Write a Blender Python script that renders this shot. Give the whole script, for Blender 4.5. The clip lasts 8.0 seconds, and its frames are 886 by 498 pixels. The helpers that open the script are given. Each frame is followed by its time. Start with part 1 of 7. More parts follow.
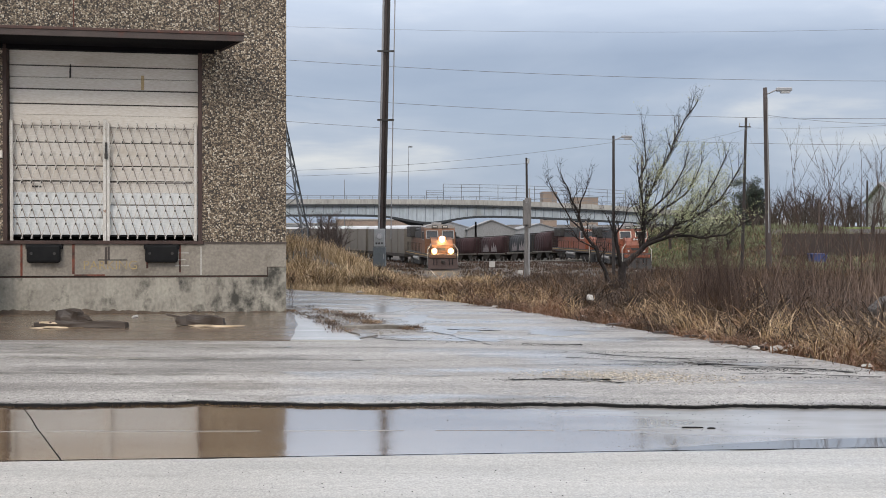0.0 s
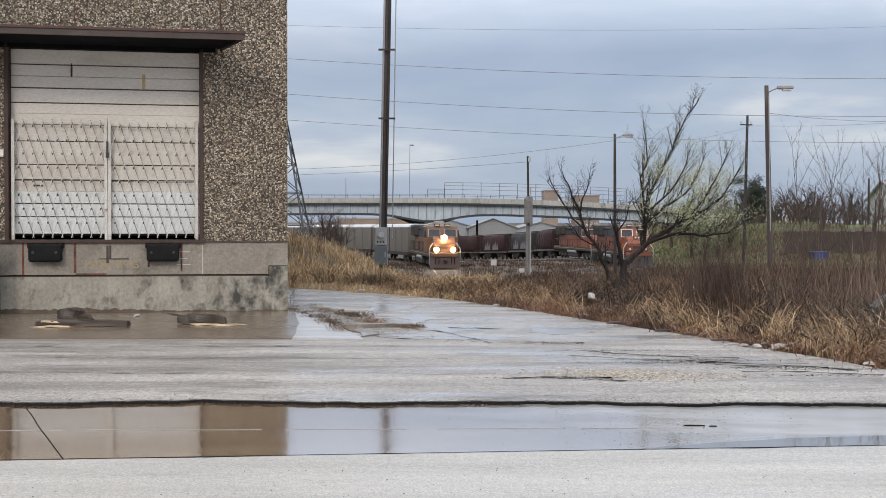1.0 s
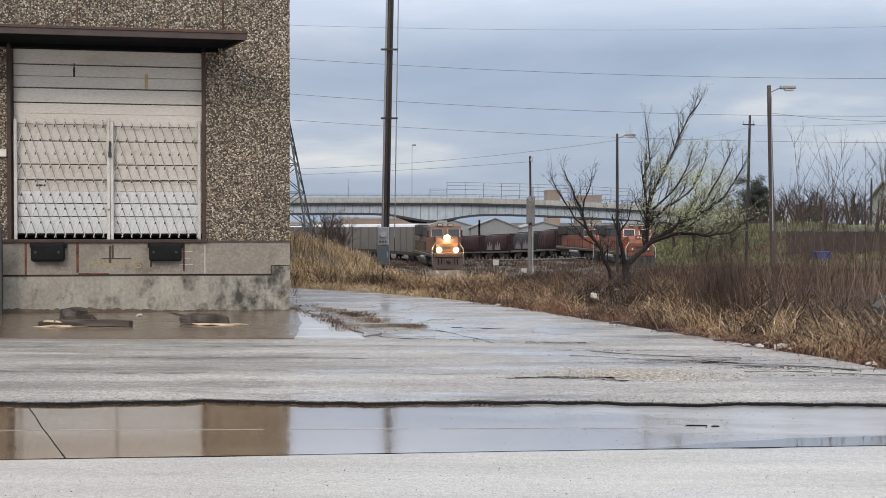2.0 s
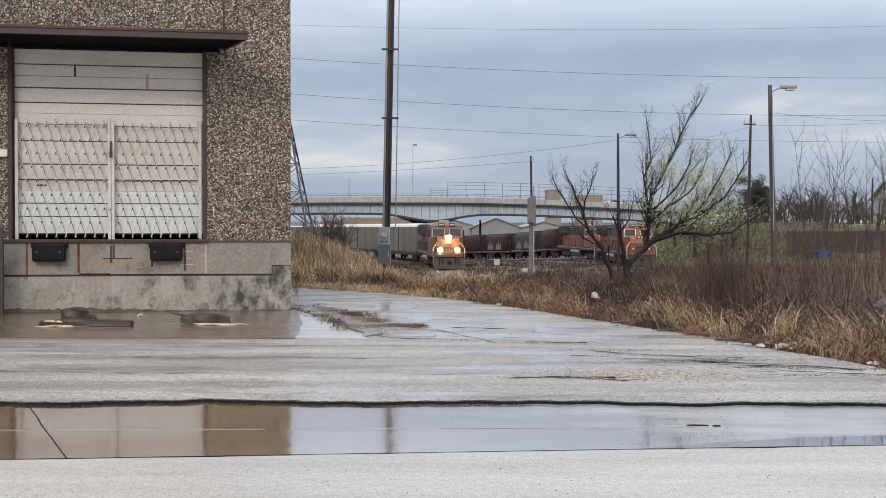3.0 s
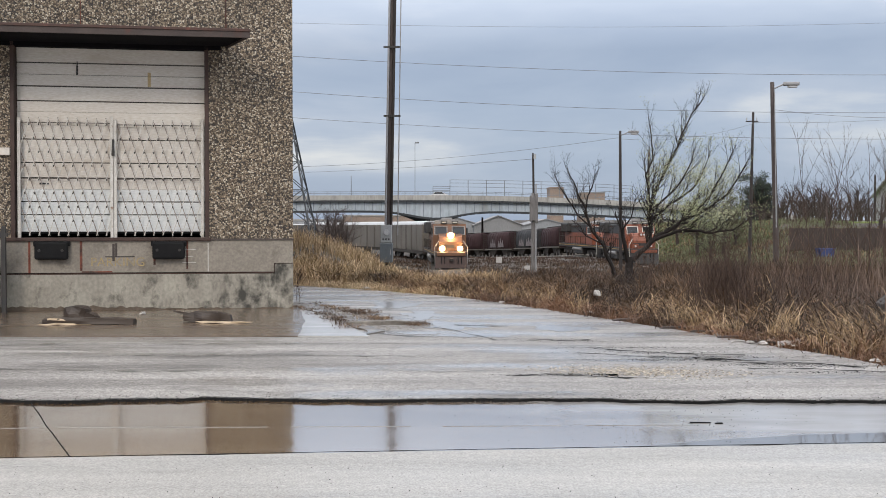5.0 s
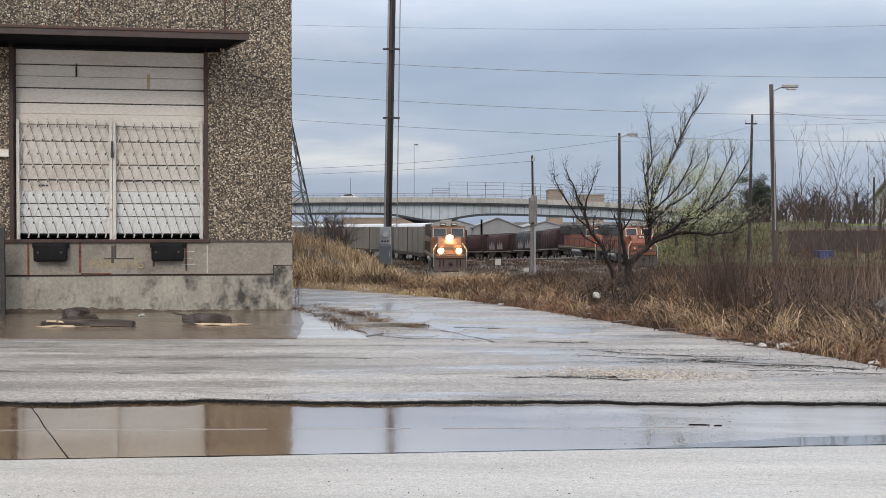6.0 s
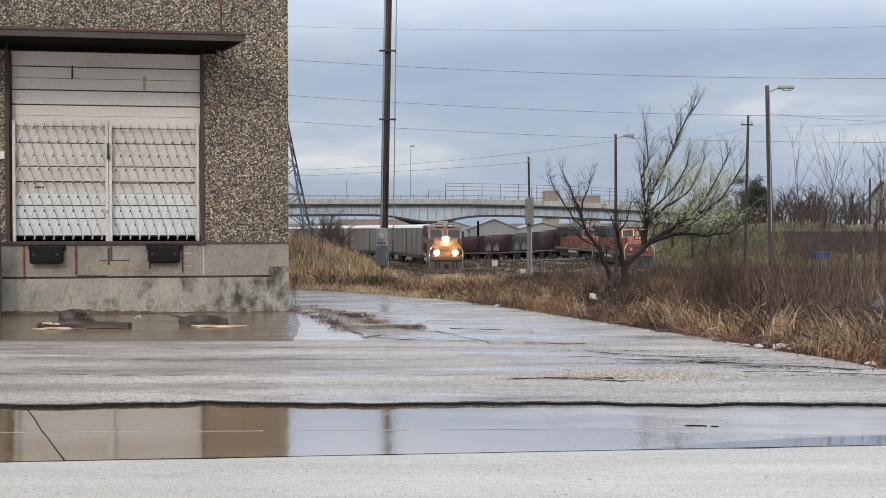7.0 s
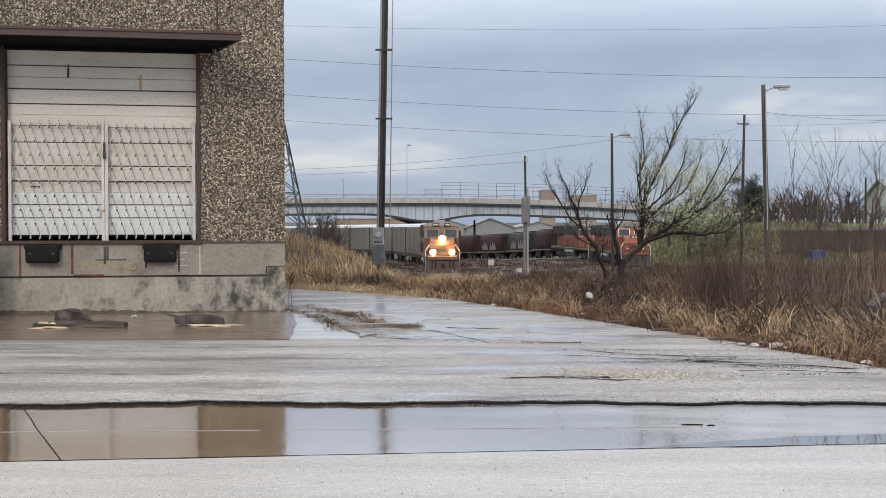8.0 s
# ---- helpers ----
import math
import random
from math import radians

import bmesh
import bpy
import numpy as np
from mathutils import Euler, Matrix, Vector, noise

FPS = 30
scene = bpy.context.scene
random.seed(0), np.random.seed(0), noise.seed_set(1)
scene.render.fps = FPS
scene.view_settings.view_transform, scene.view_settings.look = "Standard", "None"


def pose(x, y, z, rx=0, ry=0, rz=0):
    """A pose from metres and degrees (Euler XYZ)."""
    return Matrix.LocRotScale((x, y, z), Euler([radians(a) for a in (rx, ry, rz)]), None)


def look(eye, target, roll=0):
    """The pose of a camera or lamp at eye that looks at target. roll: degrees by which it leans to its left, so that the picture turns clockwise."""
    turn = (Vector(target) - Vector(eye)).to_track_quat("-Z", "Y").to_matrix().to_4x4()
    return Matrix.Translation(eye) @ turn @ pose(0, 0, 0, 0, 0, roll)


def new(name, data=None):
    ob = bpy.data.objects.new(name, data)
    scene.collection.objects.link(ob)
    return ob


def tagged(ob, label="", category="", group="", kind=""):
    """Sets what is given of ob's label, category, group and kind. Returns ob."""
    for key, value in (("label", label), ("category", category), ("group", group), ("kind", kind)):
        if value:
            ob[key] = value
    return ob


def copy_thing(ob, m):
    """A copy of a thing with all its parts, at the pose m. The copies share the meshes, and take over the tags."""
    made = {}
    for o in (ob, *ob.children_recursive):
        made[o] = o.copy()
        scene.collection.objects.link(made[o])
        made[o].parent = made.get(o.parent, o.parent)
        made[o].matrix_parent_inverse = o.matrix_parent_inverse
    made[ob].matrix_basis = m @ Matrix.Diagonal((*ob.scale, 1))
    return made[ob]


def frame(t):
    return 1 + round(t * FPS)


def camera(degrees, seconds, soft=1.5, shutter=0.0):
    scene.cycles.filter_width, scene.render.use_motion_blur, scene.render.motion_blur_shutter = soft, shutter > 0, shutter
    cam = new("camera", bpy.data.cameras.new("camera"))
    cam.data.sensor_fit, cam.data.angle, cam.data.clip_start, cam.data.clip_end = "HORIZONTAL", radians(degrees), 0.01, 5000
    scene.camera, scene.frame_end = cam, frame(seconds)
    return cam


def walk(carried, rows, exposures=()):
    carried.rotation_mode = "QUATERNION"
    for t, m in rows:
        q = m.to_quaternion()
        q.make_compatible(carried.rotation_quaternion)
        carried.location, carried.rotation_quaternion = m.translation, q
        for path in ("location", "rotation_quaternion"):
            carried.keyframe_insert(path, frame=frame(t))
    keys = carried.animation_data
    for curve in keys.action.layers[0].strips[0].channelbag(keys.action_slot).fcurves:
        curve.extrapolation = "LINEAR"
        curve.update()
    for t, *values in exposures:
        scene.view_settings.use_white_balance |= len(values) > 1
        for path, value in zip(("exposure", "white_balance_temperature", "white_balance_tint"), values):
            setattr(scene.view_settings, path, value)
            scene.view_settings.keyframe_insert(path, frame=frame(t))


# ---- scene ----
cam = camera(45.0, 8.0, soft=0.9)
EYE = (0.0, 0.0, 1.25)
TILT = 88.76
walk(cam, [
    (0.0, pose(*EYE, TILT + 0.246, 0, -0.366) @ pose(0, 0, 0, 0, 0, 0.184)),
    (0.5, pose(*EYE, TILT + 0.204, 0, -0.331) @ pose(0, 0, 0, 0, 0, 0.099)),
    (1.0, pose(*EYE, TILT + 0.162, 0, -0.291) @ pose(0, 0, 0, 0, 0, 0.098)),
    (1.5, pose(*EYE, TILT + 0.154, 0, -0.211) @ pose(0, 0, 0, 0, 0, 0.107)),
    (3.0, pose(*EYE, TILT + 0.142, 0, -0.121) @ pose(0, 0, 0, 0, 0, 0.087)),
    (3.5, pose(*EYE, TILT + 0.093, 0, -0.094) @ pose(0, 0, 0, 0, 0, -0.001)),
    (4.0, pose(*EYE, TILT + 0.047, 0, -0.047) @ pose(0, 0, 0, 0, 0, 0.001)),
    (4.5, pose(*EYE, TILT + 0.000, 0, 0.000) @ pose(0, 0, 0, 0, 0, 0.000)),
    (6.0, pose(*EYE, TILT + 0.131, 0, -0.049) @ pose(0, 0, 0, 0, 0, 0.037)),
    (6.5, pose(*EYE, TILT + 0.185, 0, -0.144) @ pose(0, 0, 0, 0, 0, 0.016)),
    (7.0, pose(*EYE, TILT + 0.206, 0, -0.234) @ pose(0, 0, 0, 0, 0, -0.045)),
    (7.5, pose(*EYE, TILT + 0.189, 0, -0.329) @ pose(0, 0, 0, 0, 0, -0.006)),
    (8.0, pose(*EYE, TILT + 0.162, 0, -0.426) @ pose(0, 0, 0, 0, 0, -0.066)),
])

# ---- light ----
world = bpy.data.worlds.new("overcast")
scene.world = world
world.use_nodes = True
wn, wl = world.node_tree.nodes, world.node_tree.links
wn.clear()
w_out = wn.new("ShaderNodeOutputWorld")
w_bg = wn.new("ShaderNodeBackground")
w_bg.inputs["Strength"].default_value = 0.1
w_sky = wn.new("ShaderNodeTexSky")
w_sky.sky_type = "NISHITA"
w_sky.sun_disc = False
w_sky.sun_elevation = radians(32)
w_sky.sun_rotation = radians(200)
w_sky.dust_density = 2.0
w_co = wn.new("ShaderNodeTexCoord")
w_map = wn.new("ShaderNodeMapping")
w_map.inputs["Scale"].default_value = (3.4, 3.4, 13.0)
w_map.inputs["Location"].default_value = (0.35, 0.0, 0.62)
w_noise = wn.new("ShaderNodeTexNoise")
w_noise.inputs["Scale"].default_value = 1.0
w_noise.inputs["Detail"].default_value = 7.0
w_noise.inputs["Roughness"].default_value = 0.54
w_noise.inputs["Distortion"].default_value = 0.25
w_ramp = wn.new("ShaderNodeValToRGB")
for k, (p, c) in enumerate(((0.36, (3.75, 4.65, 6.35, 1)), (0.52, (4.35, 5.25, 6.9, 1)), (0.61, (5.1, 5.9, 7.4, 1)), (0.73, (8.2, 8.5, 8.9, 1)))):
    e = w_ramp.color_ramp.elements[k] if k < 2 else w_ramp.color_ramp.elements.new(p)
    e.position, e.color = p, c
w_sep = wn.new("ShaderNodeSeparateXYZ")
w_rise = wn.new("ShaderNodeValToRGB")
for k, (p, c) in enumerate(((0.0, (0.95, 0.94, 0.92, 1)), (0.16, (1.0, 0.97, 0.94, 1)), (0.2, (1.6, 1.48, 1.34, 1)), (0.26, (2.2, 2.0, 1.75, 1)), (0.45, (2.8, 2.45, 2.05, 1)), (0.9, (5.3, 4.45, 3.6, 1)))):
    e = w_rise.color_ramp.elements[k] if k < 2 else w_rise.color_ramp.elements.new(p)
    e.position, e.color = p, c
w_mul = wn.new("ShaderNodeVectorMath")
w_mul.operation = "MULTIPLY"
w_mix = wn.new("ShaderNodeMix")
w_mix.data_type = "RGBA"
w_mix.inputs[0].default_value = 0.86
wl.new(w_co.outputs["Generated"], w_map.inputs["Vector"])
wl.new(w_map.outputs[0], w_noise.inputs["Vector"])
wl.new(w_noise.outputs["Fac"], w_ramp.inputs[0])
wl.new(w_co.outputs["Generated"], w_sep.inputs[0])
wl.new(w_sep.outputs["Z"], w_rise.inputs[0])
wl.new(w_ramp.outputs[0], w_mul.inputs[0])
wl.new(w_rise.outputs[0], w_mul.inputs[1])
wl.new(w_sky.outputs[0], w_mix.inputs[6])
wl.new(w_mul.outputs[0], w_mix.inputs[7])
wl.new(w_mix.outputs[2], w_bg.inputs["Color"])
wl.new(w_bg.outputs[0], w_out.inputs[0])

sun = new("sun", bpy.data.lights.new("sun", "SUN"))
sun.data.energy, sun.data.angle, sun.data.color = 1.15, radians(14), (1.0, 0.90, 0.77)
sun.matrix_basis = look((-9, -27, 22.5), (0, 8, 0))
scene.view_settings.exposure = 0.0

# ---- materials ----
def mat(name, a, b, rough=0.7, scale=3.0, fine=40.0, bump=0.2, metal=0.0, spread=0.0, stain=None, stain_scale=0.8,
        stain_at=(0.55, 0.7), coat=0.0, coat_rough=0.05, coat_ior=1.5, wet=None, stretch=(1, 1, 1), glow=None, spec=0.5, island=False, grow=None):
    """Two-scale noise material: a to b over broad and fine noise, optional stains, per-object spread, a wet coat."""
    m = bpy.data.materials.new(name)
    m.use_nodes = True
    n, l = m.node_tree.nodes, m.node_tree.links
    p = n["Principled BSDF"]
    co = n.new("ShaderNodeTexCoord")
    mp = n.new("ShaderNodeMapping")
    mp.inputs["Scale"].default_value = stretch
    l.new(co.outputs["Object"], mp.inputs[0])

    def noise_tex(s, detail=6.0, distort=0.0):
        t = n.new("ShaderNodeTexNoise")
        t.inputs["Scale"].default_value, t.inputs["Detail"].default_value, t.inputs["Distortion"].default_value = s, detail, distort
        l.new(mp.outputs[0], t.inputs["Vector"])
        return t

    def mixed(fac, x, y, blend="MIX"):
        t = n.new("ShaderNodeMix")
        t.data_type, t.blend_type = "RGBA", blend
        for sock, v in ((t.inputs[0], fac), (t.inputs[6], x), (t.inputs[7], y)):
            if isinstance(v, (int, float)):
                sock.default_value = v
            elif isinstance(v, tuple):
                sock.default_value = (*v[:3], 1)
            else:
                l.new(v, sock)
        return t.outputs[2]

    def ramp(fac, lo, hi, v0=0.0, v1=1.0):
        t = n.new("ShaderNodeMapRange")
        t.inputs["From Min"].default_value, t.inputs["From Max"].default_value = lo, hi
        t.inputs["To Min"].default_value, t.inputs["To Max"].default_value = v0, v1
        l.new(fac, t.inputs["Value"])
        return t.outputs[0]

    big, small = noise_tex(scale), noise_tex(fine, 4.0)
    col = mixed(ramp(big.outputs["Fac"], 0.3, 0.7), a, b)
    col = mixed(0.35, col, mixed(ramp(small.outputs["Fac"], 0.3, 0.7), (0.25, 0.25, 0.25), (0.75, 0.75, 0.75)), "OVERLAY")
    if stain:
        st = noise_tex(stain_scale, 9.0, 0.2)
        st.inputs["Roughness"].default_value = 0.68
        amount = st.outputs["Fac"]
        if grow:
            # the stain grows thicker along x, from grow[0] to grow[1]
            sx = n.new("ShaderNodeSeparateXYZ")
            l.new(co.outputs["Object"], sx.inputs[0])
            more = n.new("ShaderNodeMath")
            l.new(amount, more.inputs[0])
            l.new(ramp(sx.outputs["X"], grow[0], grow[1], 0.0, grow[2]), more.inputs[1])
            amount = more.outputs[0]
        col = mixed(ramp(amount, *stain_at), col, stain)
    if spread:
        if island:
            r = n.new("ShaderNodeNewGeometry").outputs["Random Per Island"]
        else:
            r = n.new("ShaderNodeObjectInfo").outputs["Random"]
        hsv = n.new("ShaderNodeHueSaturation")
        l.new(ramp(r, 0, 1, 1 - spread, 1 + spread), hsv.inputs["Value"])
        l.new(ramp(r, 0, 1, 1 + spread * 0.3, 1 - spread * 0.3), hsv.inputs["Saturation"])
        l.new(col, hsv.inputs["Color"])
        col = hsv.outputs[0]
    l.new(col, p.inputs["Base Color"])
    p.inputs["Metallic"].default_value = metal
    p.inputs["Specular IOR Level"].default_value = spec
    l.new(ramp(small.outputs["Fac"], 0.2, 0.8, max(0.0, rough - 0.08), min(1.0, rough + 0.08)), p.inputs["Roughness"])
    if bump:
        bp = n.new("ShaderNodeBump")
        bp.inputs["Strength"].default_value, bp.inputs["Distance"].default_value = bump, 0.01
        l.new(small.outputs["Fac"], bp.inputs["Height"])
        l.new(bp.outputs[0], p.inputs["Normal"])
    if coat:
        p.inputs["Coat IOR"].default_value = coat_ior
        p.inputs["Coat Roughness"].default_value = coat_rough
        if wet:
            wt = noise_tex(wet[0], 5.0, 0.4)
            l.new(ramp(wt.outputs["Fac"], wet[1], wet[2], 0.0, coat), p.inputs["Coat Weight"])
        else:
            p.inputs["Coat Weight"].default_value = coat
    if glow:
        p.inputs["Emission Color"].default_value, p.inputs["Emission Strength"].default_value = (*glow[0], 1), glow[1]
    return m


def ground_mat(name, a, b, grain=0.5, grain_scale=45.0, stain=None, stain_at=(0.55, 0.66), rough=0.5, coat=0.5, coat_rough=0.2, coat_ior=1.5, wet=(0.4, 0.6), bump=0.5, low=None, ripple=0.0, ior=1.5):
    """Paving: broad streaks across, a coarse grain of stones, stains, and damp areas with a sheen."""
    m = bpy.data.materials.new(name)
    m.use_nodes = True
    n, l = m.node_tree.nodes, m.node_tree.links
    p = n["Principled BSDF"]
    co = n.new("ShaderNodeTexCoord")

    def noise_tex(scale, stretch, detail=5.0, shift=0.0):
        mp = n.new("ShaderNodeMapping")
        mp.inputs["Scale"].default_value, mp.inputs["Location"].default_value = stretch, (shift, shift * 1.7, 0)
        l.new(co.outputs["Object"], mp.inputs[0])
        t = n.new("ShaderNodeTexNoise")
        t.inputs["Scale"].default_value, t.inputs["Detail"].default_value, t.inputs["Roughness"].default_value = scale, detail, 0.6
        l.new(mp.outputs[0], t.inputs["Vector"])
        return t.outputs["Fac"]

    def remap(f, lo, hi, v0, v1):
        t = n.new("ShaderNodeMapRange")
        for key, v in zip(("From Min", "From Max", "To Min", "To Max"), (lo, hi, v0, v1)):
            t.inputs[key].default_value = v
        l.new(f, t.inputs["Value"])
        return t.outputs[0]

    def mix(f, x, y, blend="MIX"):
        t = n.new("ShaderNodeMix")
        t.data_type, t.blend_type = "RGBA", blend
        for sock, v in ((t.inputs[0], f), (t.inputs[6], x), (t.inputs[7], y)):
            if isinstance(v, float):
                sock.default_value = v
            elif isinstance(v, tuple):
                sock.default_value = (*v, 1)
            else:
                l.new(v, sock)
        return t.outputs[2]

    streak = noise_tex(1.0, (0.35, 2.2, 1), 6.0)
    stones = noise_tex(grain_scale, (1, 0.55, 1), 3.0, 3.0)
    coarse = noise_tex(grain_scale * 0.3, (1, 0.7, 1), 4.0, 8.0)
    col = mix(remap(streak, 0.32, 0.68, 0.0, 1.0), a, b)
    if stain:
        col = mix(remap(noise_tex(1.1, (0.4, 1.25, 1), 9.0, 5.0), stain_at[0], stain_at[1], 0.0, 1.0), col, stain)
    lum = n.new("ShaderNodeCombineColor")
    g = remap(stones, 0.3, 0.7, 1 - grain, 1 + grain)
    for k in range(3):
        l.new(g, lum.inputs[k])
    col = mix(1.0, col, lum.outputs[0], "MULTIPLY")
    lum = n.new("ShaderNodeCombineColor")
    g = remap(coarse, 0.3, 0.7, 1 - grain * 0.5, 1 + grain * 0.5)
    for k in range(3):
        l.new(g, lum.inputs[k])
    col = mix(1.0, col, lum.outputs[0], "MULTIPLY")
    l.new(col, p.inputs["Base Color"])
    p.inputs["Roughness"].default_value = rough
    p.inputs["IOR"].default_value = ior
    p.inputs["Coat IOR"].default_value, p.inputs["Coat Roughness"].default_value = coat_ior, coat_rough
    damp = noise_tex(0.9, (0.4, 1.5, 1), 6.0, 11.0)
    if low:
        # the drive lies lower, and wetter, between low[0] and low[1] metres off
        sep = n.new("ShaderNodeSeparateXYZ")
        l.new(co.outputs["Object"], sep.inputs[0])
        add = n.new("ShaderNodeMath")
        l.new(damp, add.inputs[0])
        l.new(remap(sep.outputs["Y"], low[0], low[1], -0.07, 0.015), add.inputs[1])
        damp = add.outputs[0]
    l.new(remap(damp, wet[0], wet[1], 0.0, coat), p.inputs["Coat Weight"])
    if ripple:
        rp = n.new("ShaderNodeBump")
        rp.inputs["Strength"].default_value, rp.inputs["Distance"].default_value = ripple, 0.002
        l.new(noise_tex(11.0, (1, 0.6, 1), 3.0, 2.0), rp.inputs["Height"])
        l.new(rp.outputs[0], p.inputs["Coat Normal"])
    if bump:
        bp = n.new("ShaderNodeBump")
        bp.inputs["Strength"].default_value, bp.inputs["Distance"].default_value = bump, 0.006
        l.new(stones, bp.inputs["Height"])
        l.new(bp.outputs[0], p.inputs["Normal"])
    return m


def gutter_mat():
    """Shallow silty water over the gutter slabs, thinning out to damp pale concrete towards +x."""
    m = bpy.data.materials.new("silty_gutter_water")
    m.use_nodes = True
    n, l = m.node_tree.nodes, m.node_tree.links
    wet = n["Principled BSDF"]
    dry = n.new("ShaderNodeBsdfPrincipled")
    co = n.new("ShaderNodeTexCoord")

    def noise_tex(scale, stretch, detail, shift=0.0):
        mp = n.new("ShaderNodeMapping")
        mp.inputs["Scale"].default_value, mp.inputs["Location"].default_value = stretch, (shift, shift * 1.3, 0)
        l.new(co.outputs["Object"], mp.inputs[0])
        t = n.new("ShaderNodeTexNoise")
        t.inputs["Scale"].default_value, t.inputs["Detail"].default_value = scale, detail
        l.new(mp.outputs[0], t.inputs["Vector"])
        return t.outputs["Fac"]

    def ramp(f, stops):
        t = n.new("ShaderNodeValToRGB")
        for k, (p, c) in enumerate(stops):
            e = t.color_ramp.elements[k] if k < 2 else t.color_ramp.elements.new(p)
            e.position, e.color = p, (*c, 1)
        l.new(f, t.inputs[0])
        return t.outputs[0]

    silt = noise_tex(1.0, (0.5, 2.6, 1), 7.0, 4.0)
    l.new(ramp(silt, ((0.3, (0.085, 0.046, 0.019)), (0.6, (0.13, 0.078, 0.036)), (0.75, (0.19, 0.13, 0.075)))), wet.inputs["Base Color"])
    wet.inputs["Roughness"].default_value, wet.inputs["IOR"].default_value = 0.13, 4.0
    wet.inputs["Coat Weight"].default_value, wet.inputs["Coat IOR"].default_value = 1.0, 4.0
    film = n.new("ShaderNodeMapRange")
    film.inputs["From Min"].default_value, film.inputs["From Max"].default_value = 0.35, 0.7
    film.inputs["To Min"].default_value, film.inputs["To Max"].default_value = 0.05, 0.14
    l.new(noise_tex(1.3, (0.4, 3.0, 1), 5.0, 9.0), film.inputs["Value"])
    l.new(film.outputs[0], wet.inputs["Coat Roughness"])
    rp = n.new("ShaderNodeBump")
    rp.inputs["Strength"].default_value, rp.inputs["Distance"].default_value = 0.35, 0.002
    l.new(noise_tex(9.0, (1.0, 0.5, 1), 4.0, 2.0), rp.inputs["Height"])
    l.new(rp.outputs[0], wet.inputs["Coat Normal"])
    l.new(ramp(noise_tex(1.2, (0.5, 2.2, 1), 8.0, 1.0), ((0.3, (0.22, 0.205, 0.185)), (0.55, (0.34, 0.32, 0.295)), (0.72, (0.26, 0.235, 0.21)))), dry.inputs["Base Color"])
    dry.inputs["Roughness"].default_value = 0.35
    dry.inputs["Coat Weight"].default_value, dry.inputs["Coat IOR"].default_value, dry.inputs["Coat Roughness"].default_value = 1.0, 2.4, 0.16
    sep = n.new("ShaderNodeSeparateXYZ")
    l.new(co.outputs["Object"], sep.inputs[0])
    edge = n.new("ShaderNodeMath")
    edge.operation = "MULTIPLY_ADD"
    l.new(noise_tex(1.4, (0.7, 2.4, 1), 7.0, 6.0), edge.inputs[0])
    edge.inputs[1].default_value = 3.2
    l.new(sep.outputs["X"], edge.inputs[2])
    far = n.new("ShaderNodeMath")
    far.operation = "MULTIPLY_ADD"
    l.new(sep.outputs["Y"], far.inputs[0])
    far.inputs[1].default_value = 1.1
    l.new(edge.outputs[0], far.inputs[2])
    mr = n.new("ShaderNodeMapRange")
    mr.inputs["From Min"].default_value, mr.inputs["From Max"].default_value = 9.5, 11.4
    l.new(far.outputs[0], mr.inputs["Value"])
    mix = n.new("ShaderNodeMixShader")
    l.new(mr.outputs[0], mix.inputs[0])
    l.new(wet.outputs[0], mix.inputs[1])
    l.new(dry.outputs[0], mix.inputs[2])
    l.new(mix.outputs[0], n["Material Output"].inputs["Surface"])
    return m


def pebble_mat():
    """Exposed-aggregate panel: rounded stones of mixed browns and creams in a grey matrix."""
    m = bpy.data.materials.new("exposed_aggregate")
    m.use_nodes = True
    n, l = m.node_tree.nodes, m.node_tree.links
    p = n["Principled BSDF"]
    co = n.new("ShaderNodeTexCoord")
    v = n.new("ShaderNodeTexVoronoi")
    v.inputs["Scale"].default_value = 46.0
    l.new(co.outputs["Object"], v.inputs["Vector"])
    sep = n.new("ShaderNodeSeparateColor")
    l.new(v.outputs["Color"], sep.inputs[0])
    r = n.new("ShaderNodeValToRGB")
    stones = ((0.0, (0.055, 0.042, 0.032)), (0.25, (0.17, 0.125, 0.085)), (0.55, (0.32, 0.245, 0.165)), (0.8, (0.5, 0.405, 0.29)), (1.0, (0.82, 0.73, 0.59)))
    for k, (at, c) in enumerate(stones):
        e = r.color_ramp.elements[k] if k < 2 else r.color_ramp.elements.new(at)
        e.position, e.color = at, (*c, 1)
    l.new(sep.outputs[0], r.inputs[0])
    mx = n.new("ShaderNodeMix")
    mx.data_type = "RGBA"
    mr = n.new("ShaderNodeMapRange")
    mr.inputs["From Min"].default_value, mr.inputs["From Max"].default_value = 0.5, 0.75
    l.new(v.outputs["Distance"], mr.inputs["Value"])
    l.new(mr.outputs[0], mx.inputs[0])
    l.new(r.outputs[0], mx.inputs[6])
    mx.inputs[7].default_value = (0.05, 0.042, 0.036, 1)
    big = n.new("ShaderNodeTexNoise")
    big.inputs["Scale"].default_value, big.inputs["Detail"].default_value = 0.9, 6.0
    l.new(co.outputs["Object"], big.inputs["Vector"])
    ml = n.new("ShaderNodeMix")
    ml.data_type, ml.blend_type = "RGBA", "MULTIPLY"
    ml.inputs[0].default_value = 0.62
    l.new(mx.outputs[2], ml.inputs[6])
    l.new(big.outputs["Fac"], ml.inputs[7])
    l.new(ml.outputs[2], p.inputs["Base Color"])
    p.inputs["Roughness"].default_value = 0.75
    bp = n.new("ShaderNodeBump")
    bp.invert = True
    bp.inputs["Strength"].default_value, bp.inputs["Distance"].default_value = 0.9, 0.012
    l.new(v.outputs["Distance"], bp.inputs["Height"])
    l.new(bp.outputs[0], p.inputs["Normal"])
    return m


